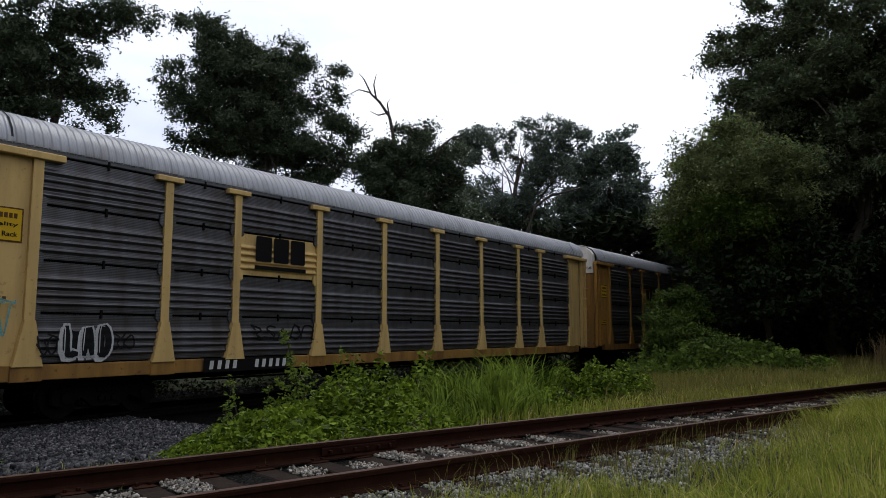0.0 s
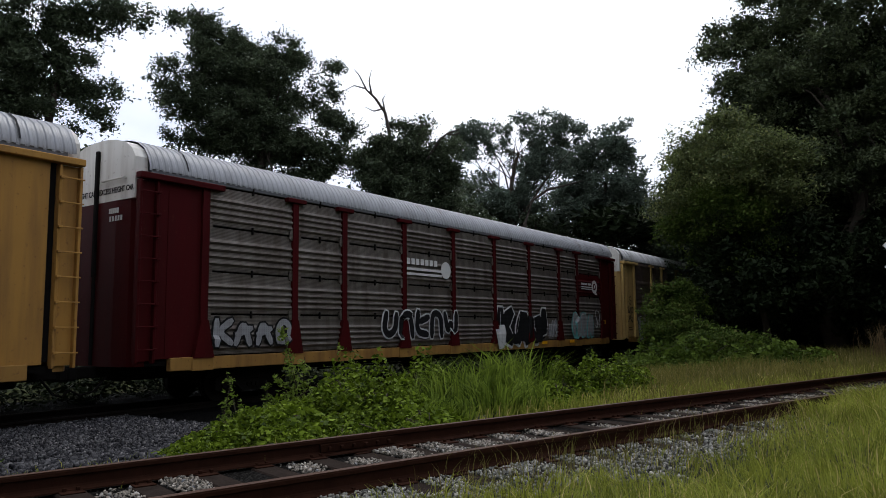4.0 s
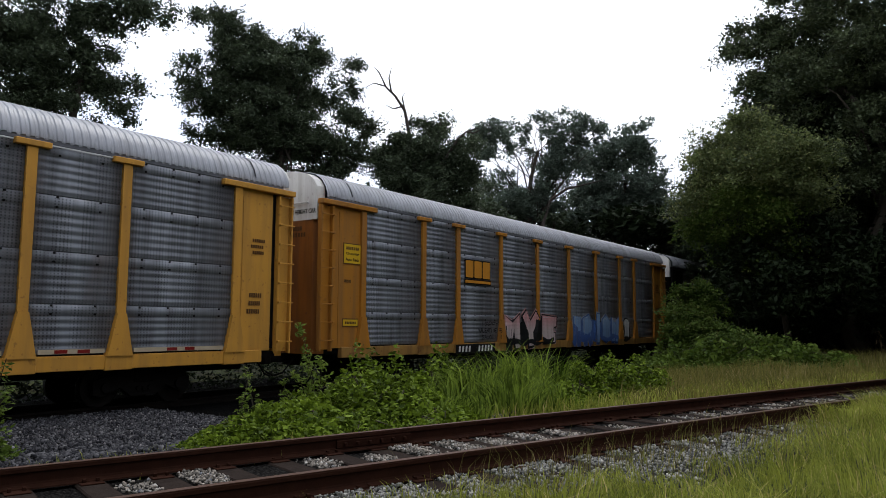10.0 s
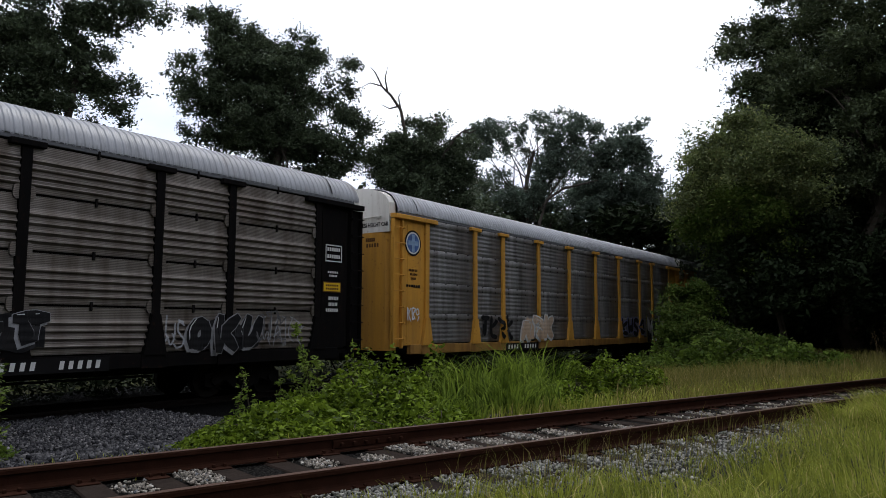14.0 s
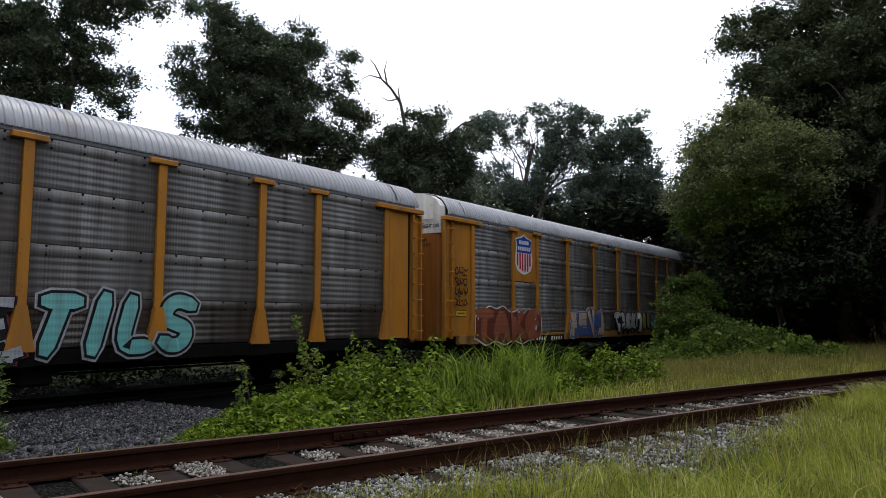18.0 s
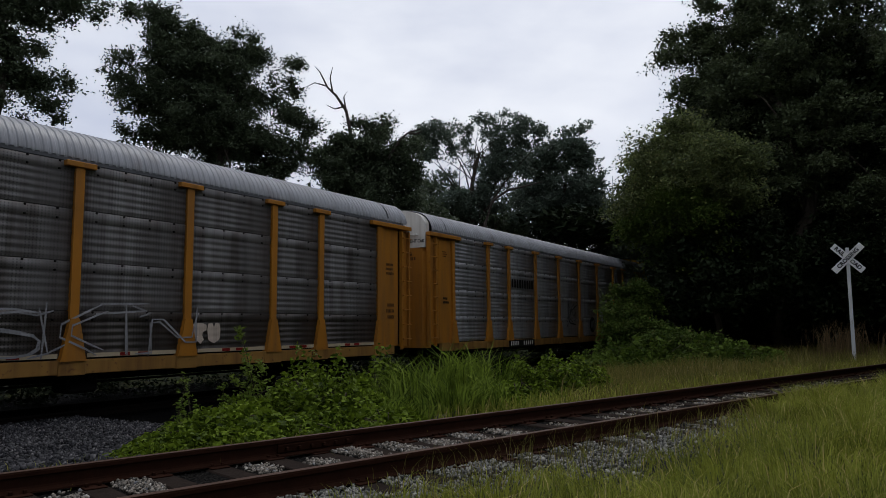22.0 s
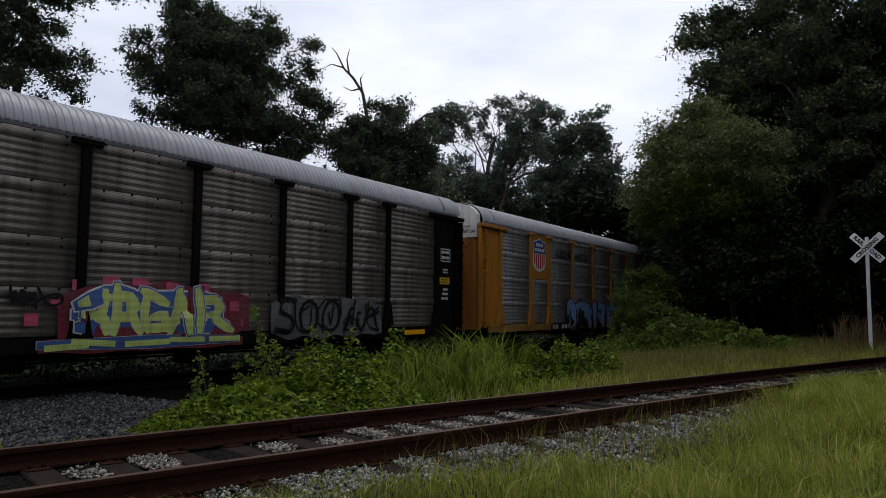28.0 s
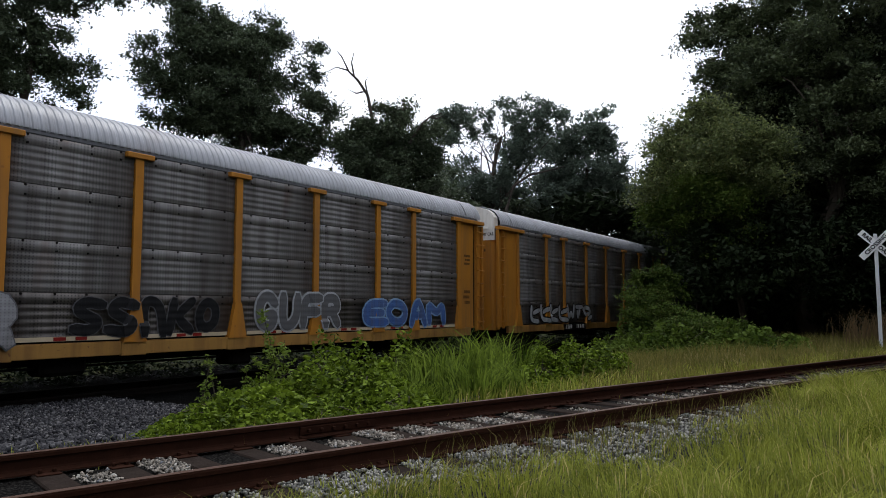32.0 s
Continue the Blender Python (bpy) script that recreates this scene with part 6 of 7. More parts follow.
def backing(i, x0, x1, z0, z1, grow, ink, lift, seed, name):
    """One sprayed ground with a ragged rim behind a whole tag."""
    rnd = random.Random(seed)
    n = max(6, int((x1 - x0) / 0.11))
    hi, lo = rnd.uniform(0, 6), rnd.uniform(0, 6)
    vs = []
    for k in range(n + 1):
        u = k / n
        x = x0 - grow + (x1 - x0 + 2 * grow) * u
        end = min(1.0, 3.2 * min(u, 1 - u) + 0.45)
        top = z0 + (z1 - z0) * (0.90 + 0.07 * math.sin(9 * u + hi) + 0.05 * math.sin(31 * u + lo)) * (0.62 + 0.38 * end) + grow
        low = z0 + 0.05 * (z1 - z0) * math.sin(23 * u + lo) + 0.18 * (1 - end) * (z1 - z0) - grow
        for v in (0.0, 0.5, 1.0):
            z = low + (top - low) * v
            vs.append((x, proud(x, z) - lift, z))
    f = [(3 * k + j, 3 * k + 3 + j, 3 * k + 4 + j, 3 * k + 1 + j) for k in range(n) for j in (0, 1)]
    part(name, Build().add(vs, f), INK[ink], CARS[i], ink + " sprayed ground of a tag")


def tag(i, x0, x1, z0, z1, word, fill, line, seed, halo="", fat=0.30, wild=0.06, soft=None, rim=None, slant=0.0):
    """A sprayed tag on car i: letters filled, shaded, outlined and rimmed; a number in place of the word gives as many knotted figures."""
    rnd = random.Random(seed)
    if isinstance(word, int):
        word = "".join(rnd.choice("abcdefghijk") for _ in range(word))
    n = len(word)
    w, h = (x1 - x0) / n, z1 - z0
    half = fat * min(w, h * 0.75) * 0.5
    edge = min(0.075, 0.05 + 0.1 * max(0, half - 0.08)) if half > 0.06 else 0.02
    edge = edge if rim is None else rim
    bold = fat >= 0.4 and bool(line)
    soft = (1 if bold else 2) if soft is None else soft
    if bold:
        backing(i, x0 + half * 0.6, x1 - half * 0.6, z0 + half * 0.5, z1 - half * 0.8, 0.0, fill if line in ("white", "teal", "silver", "tan", "grey") else line, 0.006, seed, "sprayed_ground")
    for k, letter in enumerate(word):
        gap = edge * (1.2 if bold else 0.3)
        sx, lean = x0 + w * k + half + gap * 0.5, slant + rnd.uniform(-0.10, 0.10)
        dz, sc = rnd.uniform(0, 0.07) * h, rnd.uniform(0.88, 1.0)
        wide = max(w - 2 * half - gap, 0.25 * w)
        paths = []
        for st in strokes(letter):
            paths.append([(sx + wide * u + lean * (v - 0.5) * w + rnd.uniform(-wild, wild) * w * 0.5, z0 + half + dz + (h - 2 * half - dz) * sc * v + rnd.uniform(-wild, wild) * h * 0.3) for u, v in st])
        if wild > 0.1:
            for spike in range(2):
                ax, az = rnd.choice(paths[0])
                bx, bz = ax + rnd.choice((-1, 1)) * rnd.uniform(0.2, 0.45) * w, az + rnd.uniform(-0.3, 0.3) * h
                paths.append([(ax, az), (min(max(bx, x0), x1), min(max(bz, z0 + half), z1 - half))])
        up = 0.003 * (k % 2)
        if halo:
            figure(CARS[i], "sprayed_halo", paths, half + edge * (1.65 if bold else 1.8), INK[halo], up, halo + " sprayed halo", soft)
        if line:
            figure(CARS[i], "sprayed_outline", paths, half + edge, INK[line], 0.012 + up, line + " sprayed outline", soft)
        if bold:
            drop = [[(x - 0.055, z - 0.06) for x, z in p] for p in paths]
            figure(CARS[i], "sprayed_shadow", drop, half + edge * 0.6, INK[line], 0.009 + up, line + " sprayed shadow", soft)
        figure(CARS[i], "sprayed_figure", paths, half, INK[fill], 0.024 + up, fill + " sprayed figure", soft)
        if bold:
            cut = [[(x - 0.5 * half, z + 0.5 * half) for x, z in p[:max(2, len(p) // 2)]] for p in paths[:1]]
            figure(CARS[i], "sprayed_shine", cut, 0.011, INK["white" if fill not in ("white", "silver", "cream") else "grey"], 0.034 + up, "thin sprayed shine line", soft)


def loops(i, x0, x1, z0, z1, ink, seed, half=0.009):
    """A quick scribble: a few zigzags that run out into a long loop."""
    rnd = random.Random(seed)
    w, h = x1 - x0, z1 - z0
    zig = [(x0 + w * (0.02 + 0.043 * k) + rnd.uniform(-0.03, 0.03), (z0 if k % 2 else z1) + rnd.uniform(-0.2, 0.2) * h) for k in range(12)]
    run = [(x0 + w * 0.42, z0 + 0.1 * h), (x0 + w * 0.6, z0 + 0.55 * h), (x0 + w * 0.95, z0 + 0.75 * h), (x0 + w, z0 + 0.3 * h), (x0 + w * 0.8, z0 + 0.05 * h), (x0 + w * 0.62, z0 + 0.4 * h), (x0 + w * 0.5, z1)]
    figure(CARS[i], "sprayed_scribble", [zig, run], half, INK[ink], 0.02, ink + " sprayed scribble")


def scrawl(i, x0, x1, z0, z1, word, ink, seed, half=0.018):
    n = word if isinstance(word, int) else len(word)
    tag(i, x0, x1, z0, z1, word, ink, "", seed, fat=half * 2 / max(0.02, min((x1 - x0) / n, (z1 - z0) * 0.75)), wild=0.25 if isinstance(word, int) else 0.1)


def decal(i, name, shapes, material, y, label=""):
    """Flat painted outlines of (x, z) on car i at depth y."""
    if name in ("reflector", "number_bar", "sign_bar", "stencil_line") and len(shapes) > 1:
        for out in shapes:
            decal(i, name, [out], material, y, label)
        return
    b = Build()
    for k, out in enumerate(shapes):
        b.prism(list(out), "y", y - 0.00015 * k - 0.002, y + 0.002)
    part(name, b, material, CARS[i], label)


def rect(x0, x1, z0, z1, c=0.0):
    if c <= 0:
        return ((x0, z0), (x1, z0), (x1, z1), (x0, z1))
    return ((x0 + c, z0), (x1 - c, z0), (x1, z0 + c), (x1, z1 - c), (x1 - c, z1), (x0 + c, z1), (x0, z1 - c), (x0, z0 + c))


def bars(x0, x1, z0, z1, n, gaps=(), fill=0.72, lean=0.0):
    """A line of writing as plain bars, one block to a character."""
    w, out = (x1 - x0) / n, []
    for k in range(n):
        if k in gaps:
            continue
        a = x0 + w * k
        e = lean * (z1 - z0)
        out.append(((a, z0), (a + w * fill, z0), (a + w * fill + e, z1), (a + e, z1)))
    return out


ON_SHEET, ON_PLATE, ON_SILL, ON_END = SIDE - 0.078, SIDE - 0.016, SIDE - 0.110, SIDE - 0.018


def number_patch(i, x0, x1, z0=0.88, z1=1.12, patch=True, n=11):
    if patch:
        decal(i, "number_patch", [rect(x0 - 0.15, x1 + 0.12, z0 - 0.05, z1 + 0.04)], FLAT["black"], ON_SILL + 0.006, "black painted patch")
    decal(i, "number_bar", bars(x0, x1, z0 + 0.02, z1 - 0.02, n, (4, 5), 0.48, 0.15), FLAT["white"], ON_SILL - 0.006, "white stencilled bars")


def small_print(i, x0, x1, z0, z1, lines, ink="brown", seed=1):
    rnd, out, h = random.Random(seed), [], (z1 - z0) / lines
    for k in range(lines):
        a = x0 + rnd.uniform(0, 0.25) * (x1 - x0)
        out += bars(a, x1 - rnd.uniform(0, 0.25) * (x1 - x0), z1 - h * (k + 0.75), z1 - h * (k + 0.2), 6)
    decal(i, "stencil_line", out, FLAT[ink], ON_END)


def sign_plate(i, x0, x1, z0, z1, lines=2, back="gold", ink="brown", words=()):
    decal(i, "sign_plate", [rect(x0 - 0.03, x1 + 0.03, z0 - 0.03, z1 + 0.03)], FLAT[ink], ON_END + 0.004)
    decal(i, "sign_face", [rect(x0, x1, z0, z1)], FLAT[back], ON_END - 0.002, "golden painted sign")
    h, out = (z1 - z0) / (lines + 0.4), []
    for k in range(lines):
        if k and words:
            lettering(i, words[k - 1], x0 + 0.06, x1 - 0.06, z1 - h * (k + 1.0), z1 - h * (k + 0.45), bold=0.002, y=ON_END - 0.007)
        else:
            out += bars(x0 + 0.08, x1 - 0.06, z1 - h * (k + 1.0), z1 - h * (k + 0.45), 7)
    decal(i, "sign_bar", out, FLAT[ink], ON_END - 0.007)


def block_emblem(i, x0, x1, z0, z1, ink="black", line="", under=True, y=None):
    """A heavy three-block emblem with a rule under it."""
    y = ON_SHEET if y is None else y
    w, g = (x1 - x0) / 3, (z1 - z0)
    base = z0 + (0.24 * g if under else 0)
    blocks = []
    for k in range(3):
        a, b = x0 + w * k + 0.03, x0 + w * (k + 1) - 0.04
        blocks.append([rect(a, b, base, z1, 0.03)])
    if under:
        blocks.append([rect(x0, x1, z0, z0 + 0.12 * g)])
    for out in blocks:
        if line:
            lo, hi = [min(p[j] for s in out for p in s) for j in (0, 1)], [max(p[j] for s in out for p in s) for j in (0, 1)]
            decal(i, "emblem_edge", [rect(lo[0] - 0.04, hi[0] + 0.04, lo[1] - 0.04, hi[1] + 0.04)], FLAT[line], y + 0.006)
        decal(i, "emblem_block", out, FLAT[ink], y - 0.004, "plain block of an emblem")


def word_rows(i, rows, ink="white", y=None):
    out = []
    for x0, x1, z0, z1, n in rows:
        out += bars(x0, x1, z0, z1, n, fill=0.66)
    decal(i, "sign_bar", out, FLAT[ink], ON_SHEET if y is None else y, ink + " bars of lettering")


def shield(i, x0, x1, z0, z1):
    """A striped shield: blue head with two white lines, red and white stripes below."""
    w, h, m = x1 - x0, z1 - z0, (x0 + x1) / 2

    def outline(g):
        half = [(0.0, 0.0), (0.20, 0.05), (0.38, 0.11), (0.48, 0.24), (0.50, 0.40), (0.45, 0.58), (0.42, 0.70), (0.44, 0.80), (0.50, 0.86), (0.36, 0.90), (0.20, 0.92), (0.09, 0.95), (0.0, 1.0)]
        r = [(m + (u * w + (g if u else 0)), z0 - g + v * (h + 2 * g)) for u, v in half]
        return r + [(2 * m - x, z) for x, z in r[-2:0:-1]]

    def cut(out, a, b):
        # the part of the shield between two heights
        pts = []
        n = len(out)
        for k in range(n):
            p, q = out[k], out[(k + 1) % n]
            if a <= p[1] <= b:
                pts.append(p)
            for lim in sorted((a, b), reverse=q[1] < p[1]):
                if (p[1] - lim) * (q[1] - lim) < 0:
                    t = (lim - p[1]) / (q[1] - p[1])
                    pts.append((p[0] + t * (q[0] - p[0]), lim))
        return pts

    decal(i, "shield", [outline(0.05)], FLAT["white"], ON_PLATE, "white-edged shield")
    split = z0 + 0.54 * h
    decal(i, "shield_head", [cut(outline(0), split, z1 + 1)], FLAT["blue"], ON_PLATE - 0.006, "blue head of the shield")
    word = bars(m - 0.30 * w, m + 0.32 * w, z0 + 0.76 * h, z0 + 0.86 * h, 5) + bars(m - 0.38 * w, m + 0.40 * w, z0 + 0.60 * h, z0 + 0.70 * h, 7)
    decal(i, "shield_bars", word, FLAT["white"], ON_PLATE - 0.012)
    stripes = []
    for k in range(6):
        a = m + w * (-0.44 + 0.155 * k)
        u = abs(a + 0.04 * w - m) / w
        low = z0 + h * (0.06 if u < 0.22 else 0.11 if u < 0.36 else 0.20)
        stripes.append(rect(a, a + 0.085 * w, low, split - 0.02))
    decal(i, "shield_stripes", stripes, FLAT["red"], ON_PLATE - 0.006, "red stripes")


def lettering(i, words, x0, x1, z0, z1, ink="black", bold=0.012, y=None):
    me = text_mesh(words, z1 - z0, FLAT[ink], bold=bold)
    xs = [v.co.x for v in me.vertices]
    zs = [v.co.z for v in me.vertices]
    k, kz = (x1 - x0) / (max(xs) - min(xs)), (z1 - z0) / (max(zs) - min(zs))
    me.transform(Matrix.Diagonal((k, 1, kz, 1)))
    mx, mz = (max(xs) + min(xs)) / 2 * k, (max(zs) + min(zs)) / 2 * kz
    part("lettering", me, None, CARS[i], "black painted lettering", at=((x0 + x1) / 2 - mx, ON_SHEET if y is None else y, (z0 + z1) / 2 - mz))


def disc(x, z, r, n=24):
    return [(x + r * math.cos(2 * math.pi * k / n), z + r * math.sin(2 * math.pi * k / n)) for k in range(n)]


def block_piece(i, fill, line):
    """A large angular piece: five stepped figures over a flared foot, rimmed in white on a wine-red ground."""
    backing(i, -1.75, 3.0, 1.2, 2.25, 0.14, "wine", -0.004, 211, "sprayed_rim")
    backing(i, -2.25, 2.9, 0.84, 1.16, 0.02, "wine", -0.004, 212, "sprayed_rim")
    spots = [rect(-1.62, -1.40, 2.12, 2.34), rect(-0.95, -0.55, 2.26, 2.44), rect(-0.25, 0.15, 2.26, 2.42), rect(0.62, 0.95, 2.16, 2.36), rect(1.45, 1.85, 2.12, 2.36), rect(-2.55, -2.28, 1.40, 1.64), rect(-2.05, -1.85, 1.75, 1.92), rect(2.5, 2.8, 1.7, 1.95), rect(2.6, 2.95, 1.3, 1.5)]
    decal(i, "sprayed_spots", spots, INK["rose"], SIDE - 0.068, "pink sprayed spots round a tag")
    letters = (
        (((-1.42, 1.86), (-1.05, 1.98), (-0.82, 1.98)), ((-0.90, 2.05), (-0.95, 1.60), (-1.35, 1.62)), ((-1.10, 1.60), (-0.88, 1.50), (-0.84, 1.28))),
        (((-0.66, 1.26), (-0.60, 1.70), (-0.62, 2.18)), ((-0.62, 2.02), (-0.30, 2.00), (-0.14, 1.80)), ((-0.32, 1.98), (-0.24, 1.60), (-0.05, 1.26)), ((-0.56, 1.55), (-0.22, 1.58))),
        (((0.60, 1.88), (0.30, 2.02), (0.05, 2.12)), ((0.10, 2.02), (0.06, 1.60), (0.16, 1.30)), ((0.16, 1.30), (0.62, 1.32)), ((0.62, 1.34), (0.60, 1.60), (0.32, 1.56))),
        (((0.76, 1.22), (0.92, 1.70), (0.98, 2.12)), ((0.98, 2.10), (1.18, 1.70), (1.24, 1.24)), ((0.86, 1.50), (1.20, 1.48))),
        (((1.52, 1.26), (1.54, 1.70), (1.44, 2.14)), ((1.50, 1.94), (2.00, 1.98), (2.20, 1.80)), ((2.14, 1.88), (2.10, 1.60), (1.70, 1.54)), ((1.96, 1.56), (2.20, 1.40), (2.52, 1.24))))
    foot = [((-2.05, 0.95), (-1.35, 0.98)), ((-1.50, 1.06), (-0.75, 1.00)), ((-0.30, 0.98), (0.62, 1.00)), ((0.85, 1.04), (1.60, 1.02)), ((1.95, 1.02), (2.68, 1.02))]
    hull = [((-1.45, 1.84), (-0.70, 2.12), (-0.10, 1.96)), ((-1.48, 1.62), (-0.3, 1.62), (0.6, 1.60), (1.3, 1.6), (2.1, 1.58)), ((-1.40, 1.36), (0.0, 1.36), (1.2, 1.36), (2.3, 1.34)), ((-0.15, 1.98), (0.5, 1.96), (1.05, 2.0)), ((1.0, 1.95), (1.6, 2.02), (2.08, 1.86))]
    base = [((-2.16, 1.01), (0.2, 1.01), (2.66, 1.01))]
    figure(CARS[i], "sprayed_rim", hull, 0.215, INK["white"], 0.006, "thin white sprayed rim", 1)
    figure(CARS[i], "sprayed_rim", base, 0.158, INK["white"], 0.006, "thin white sprayed rim", 0)
    figure(CARS[i], "sprayed_ground", base, 0.145, INK[line], 0.012, line + " blue sprayed ground", 0)
    figure(CARS[i], "sprayed_ground", hull, 0.175, INK[line], 0.012, line + " blue sprayed ground", 1)
    for paths in letters:
        paths = [[((1 - f) * a[0] + f * b[0], (1 - f) * a[1] + f * b[1]) for a, b in zip(p, p[1:]) for f in (0, 0.33, 0.67)] + [p[-1]] for p in paths]
        figure(CARS[i], "sprayed_outline", paths, 0.172, INK["white"], 0.008, "thin white sprayed outline", 0)
        figure(CARS[i], "sprayed_shadow", paths, 0.150, INK[line], 0.016, "deep blue sprayed shadow", 0)
        figure(CARS[i], "sprayed_shine", paths, 0.118, INK["white"], 0.022, "thin white sprayed edge", 0)
        figure(CARS[i], "sprayed_figure", paths, 0.108, INK[fill], 0.028, "acid green sprayed figure", 0)
    for path in foot:
        figure(CARS[i], "sprayed_foot", [path], 0.115, INK[fill], 0.024, "acid green sprayed foot", 0)


def car_paint():
    # first car
    block_emblem(0, -6.6, -4.82, 3.36, 4.22)
    number_patch(0, -7.9, -5.4)
    tag(0, -11.39, -10.32, 1.25, 1.94, "LAD", "black", "white", 3, fat=0.4)
    scrawl(0, -11.9, -11.45, 1.3, 1.75, 2, "black", 4)
    scrawl(0, -10.35, -9.8, 1.4, 1.75, 2, "black", 5)
    scrawl(0, -6.7, -4.5, 1.55, 2.0, 5, "black", 6, 0.025)
    sign_plate(0, -13.0, -12.25, 3.5, 4.1, 3, words=("Quality", "Auto Rack"))
    small_print(0, -13.0, -12.4, 2.2, 2.6, 3, seed=2)
    scrawl(0, -13.2, -12.3, 1.5, 2.4, 3, "teal", 7)
    # second
    block_emblem(1, -6.64, -4.94, 3.32, 4.2)
    number_patch(1, -8.2, -5.7, patch=False)
    sign_plate(1, -13.05, -12.34, 3.53, 4.12, 3, words=("Quality", "Auto Rack"))
    sign_plate(1, -13.1, -12.5, 2.15, 2.33, 1)
    scrawl(1, -0.1, 2.5, 1.3, 2.0, 5, "black", 9, 0.03)
    number_patch(1, 4.6, 5.7, n=3)
    # maroon car
    tag(2, 1.4, 5.8, 0.95, 2.55, "KAN", "black", "white", 11, fat=0.55)
    tag(2, 5.92, 6.78, 1.25, 2.1, 3, "grey", "white", 12)
    tag(2, 8.36, 10.9, 1.2, 2.4, "OPA", "grey", "teal", 13, fat=0.45)
    tag(2, 11.03, 11.7, 1.57, 2.6, 2, "white", "", 14, fat=0.2)
    tag(2, -5.5, -1.3, 1.4, 2.4, 5, "black", "white", 15, fat=0.3)
    tag(2, -11.8, -9.2, 1.35, 2.1, 4, "grey", "black", 16)
    decal(2, "emblem_bars", [rect(-4.2, -2.2, 3.50, 3.58), rect(-4.2, -2.2, 3.66, 3.74)] + bars(-4.2, -2.4, 3.85, 4.05, 7), FLAT["white"], ON_SHEET, "white bars of an emblem")
    decal(2, "emblem_ring", [disc(-1.95, 3.75, 0.3)], FLAT["white"], ON_SHEET - 0.004, "white round emblem")
    decal(2, "emblem_bars", [rect(9.5, 11.0, 3.52, 3.57), rect(9.5, 11.0, 3.62, 3.67)] + bars(9.55, 10.7, 3.74, 3.84, 12, (7,)), FLAT["white"], ON_SHEET, "white bars of an emblem")
    decal(2, "emblem_ring", [disc(11.08, 3.68, 0.33), ((11.05, 3.42), (11.2, 3.48), (11.45, 3.28), (11.12, 3.30))], FLAT["white"], ON_SHEET - 0.004, "white round emblem")
    decal(2, "emblem_core", [disc(11.08, 3.68, 0.17)], MAROON, ON_SHEET - 0.010)
    decal(2, "emblem_core", [disc(11.08, 3.68, 0.08)], FLAT["white"], ON_SHEET - 0.014)
    sign_plate(2, 11.96, 12.54, 1.86, 2.03, 1)
    decal(2, "reflector", [rect(5.24, 5.72, 1.0, 1.12), rect(8.0, 8.5, 1.0, 1.12)], FLAT["amber"], ON_SILL, "amber reflector strip")
    # brown car
    tag(3, -11.77, -3.9, 0.90, 2.2, "DACERS", "silver", "black", 21, "white", 0.42, soft=1)
    tag(3, -3.75, -1.75, 0.9, 1.85, "TAR", "silver", "black", 22, "white", 0.40, soft=1)
    tag(3, -1.26, 5.1, 0.9, 2.32, "RACLE", "dusk", "black", 23, "purple", 0.44, soft=0)
    decal(3, "round_tag", [disc(5.7, 1.9, 0.38)], INK["teal"], ON_SHEET, "teal sprayed round face")
    tag(3, 7.4, 10.1, 1.22, 2.2, "4SIAS", "black", "yellow", 24, fat=0.62)
    tag(3, 10.66, 11.5, 1.45, 2.05, 3, "grey", "", 25, fat=0.16)
    scrawl(3, -13.35, -12.5, 1.9, 2.4, 3, "black", 26, 0.025)
    scrawl(3, -13.35, -12.5, 2.4, 2.85, 3, "black", 27, 0.025)
    scrawl(3, -13.1, -12.7, 2.85, 3.4, 1, "black", 28, 0.02)
    number_patch(3, -8.6, -6.2, 0.82, 1.02, patch=False)
    block_emblem(3, -6.6, -4.85, 3.40, 4.10)
    small_print(3, 12.4, 13.0, 3.7, 4.3, 4, seed=31)
    small_print(3, 12.4, 13.0, 2.5, 2.8, 2, seed=32)
    small_print(3, -13.1, -12.4, 1.45, 1.7, 2, seed=33)
    # red-sign cars
    for i in (4, 10, 15):
        word_rows(i, [(-6.75, -4.6, 4.32, 4.66, 8), (-6.75, -5.15, 3.83, 4.15, 7), (-6.75, -5.05, 3.34, 3.64, 7)])
        number_patch(i, -6.6, -4.7, 0.86, 1.06)
        small_print(i, -12.9, -12.4, 4.3, 4.6, 3, seed=40 + i)
        decal(i, "stencil_box", [rect(-13.0, -12.2, 2.52, 2.55), rect(-13.0, -12.2, 2.80, 2.83), rect(-13.0, -12.97, 2.52, 2.83), rect(-12.23, -12.2, 2.52, 2.83)] + bars(-12.9, -12.3, 2.60, 2.75, 7), FLAT["black"], ON_END)
        small_print(i, 12.4, 12.95, 3.5, 3.95, 3, seed=50 + i)
        small_print(i, 12.4, 12.95, 2.0, 2.6, 3, seed=60 + i)
        for bay in range(1, 10):
            m = (CUTS[bay] + CUTS[bay + 1]) / 2
            decal(i, "pale_strip", [rect(CUTS[bay] + 0.32, CUTS[bay + 1] - 0.32, 1.19, 1.28)], FLAT["cream"], SIDE - 0.076, "pale strip below the sheets")
            decal(i, "reflector", [rect(m - 0.35, m - 0.1, 1.20, 1.27), rect(m + 0.1, m + 0.35, 1.20, 1.27)], FLAT["crimson"], SIDE - 0.083, "crimson reflector strip")
    scrawl(4, -11.5, -8.9, 0.95, 2.3, 4, "black", 41, 0.03)
    scrawl(4, -12.98, -12.4, 1.78, 2.1, 2, "black", 42, 0.03)
    # pink and blue tags
    tag(5, -4.26, 0.05, 0.85, 2.35, "MYE", "candy", "black", 51, "pink", 0.60, soft=0)
    tag(5, 1.57, 6.9, 0.95, 2.35, "ARISM", "blue", "deep", 52, "silver", 0.50, soft=0)
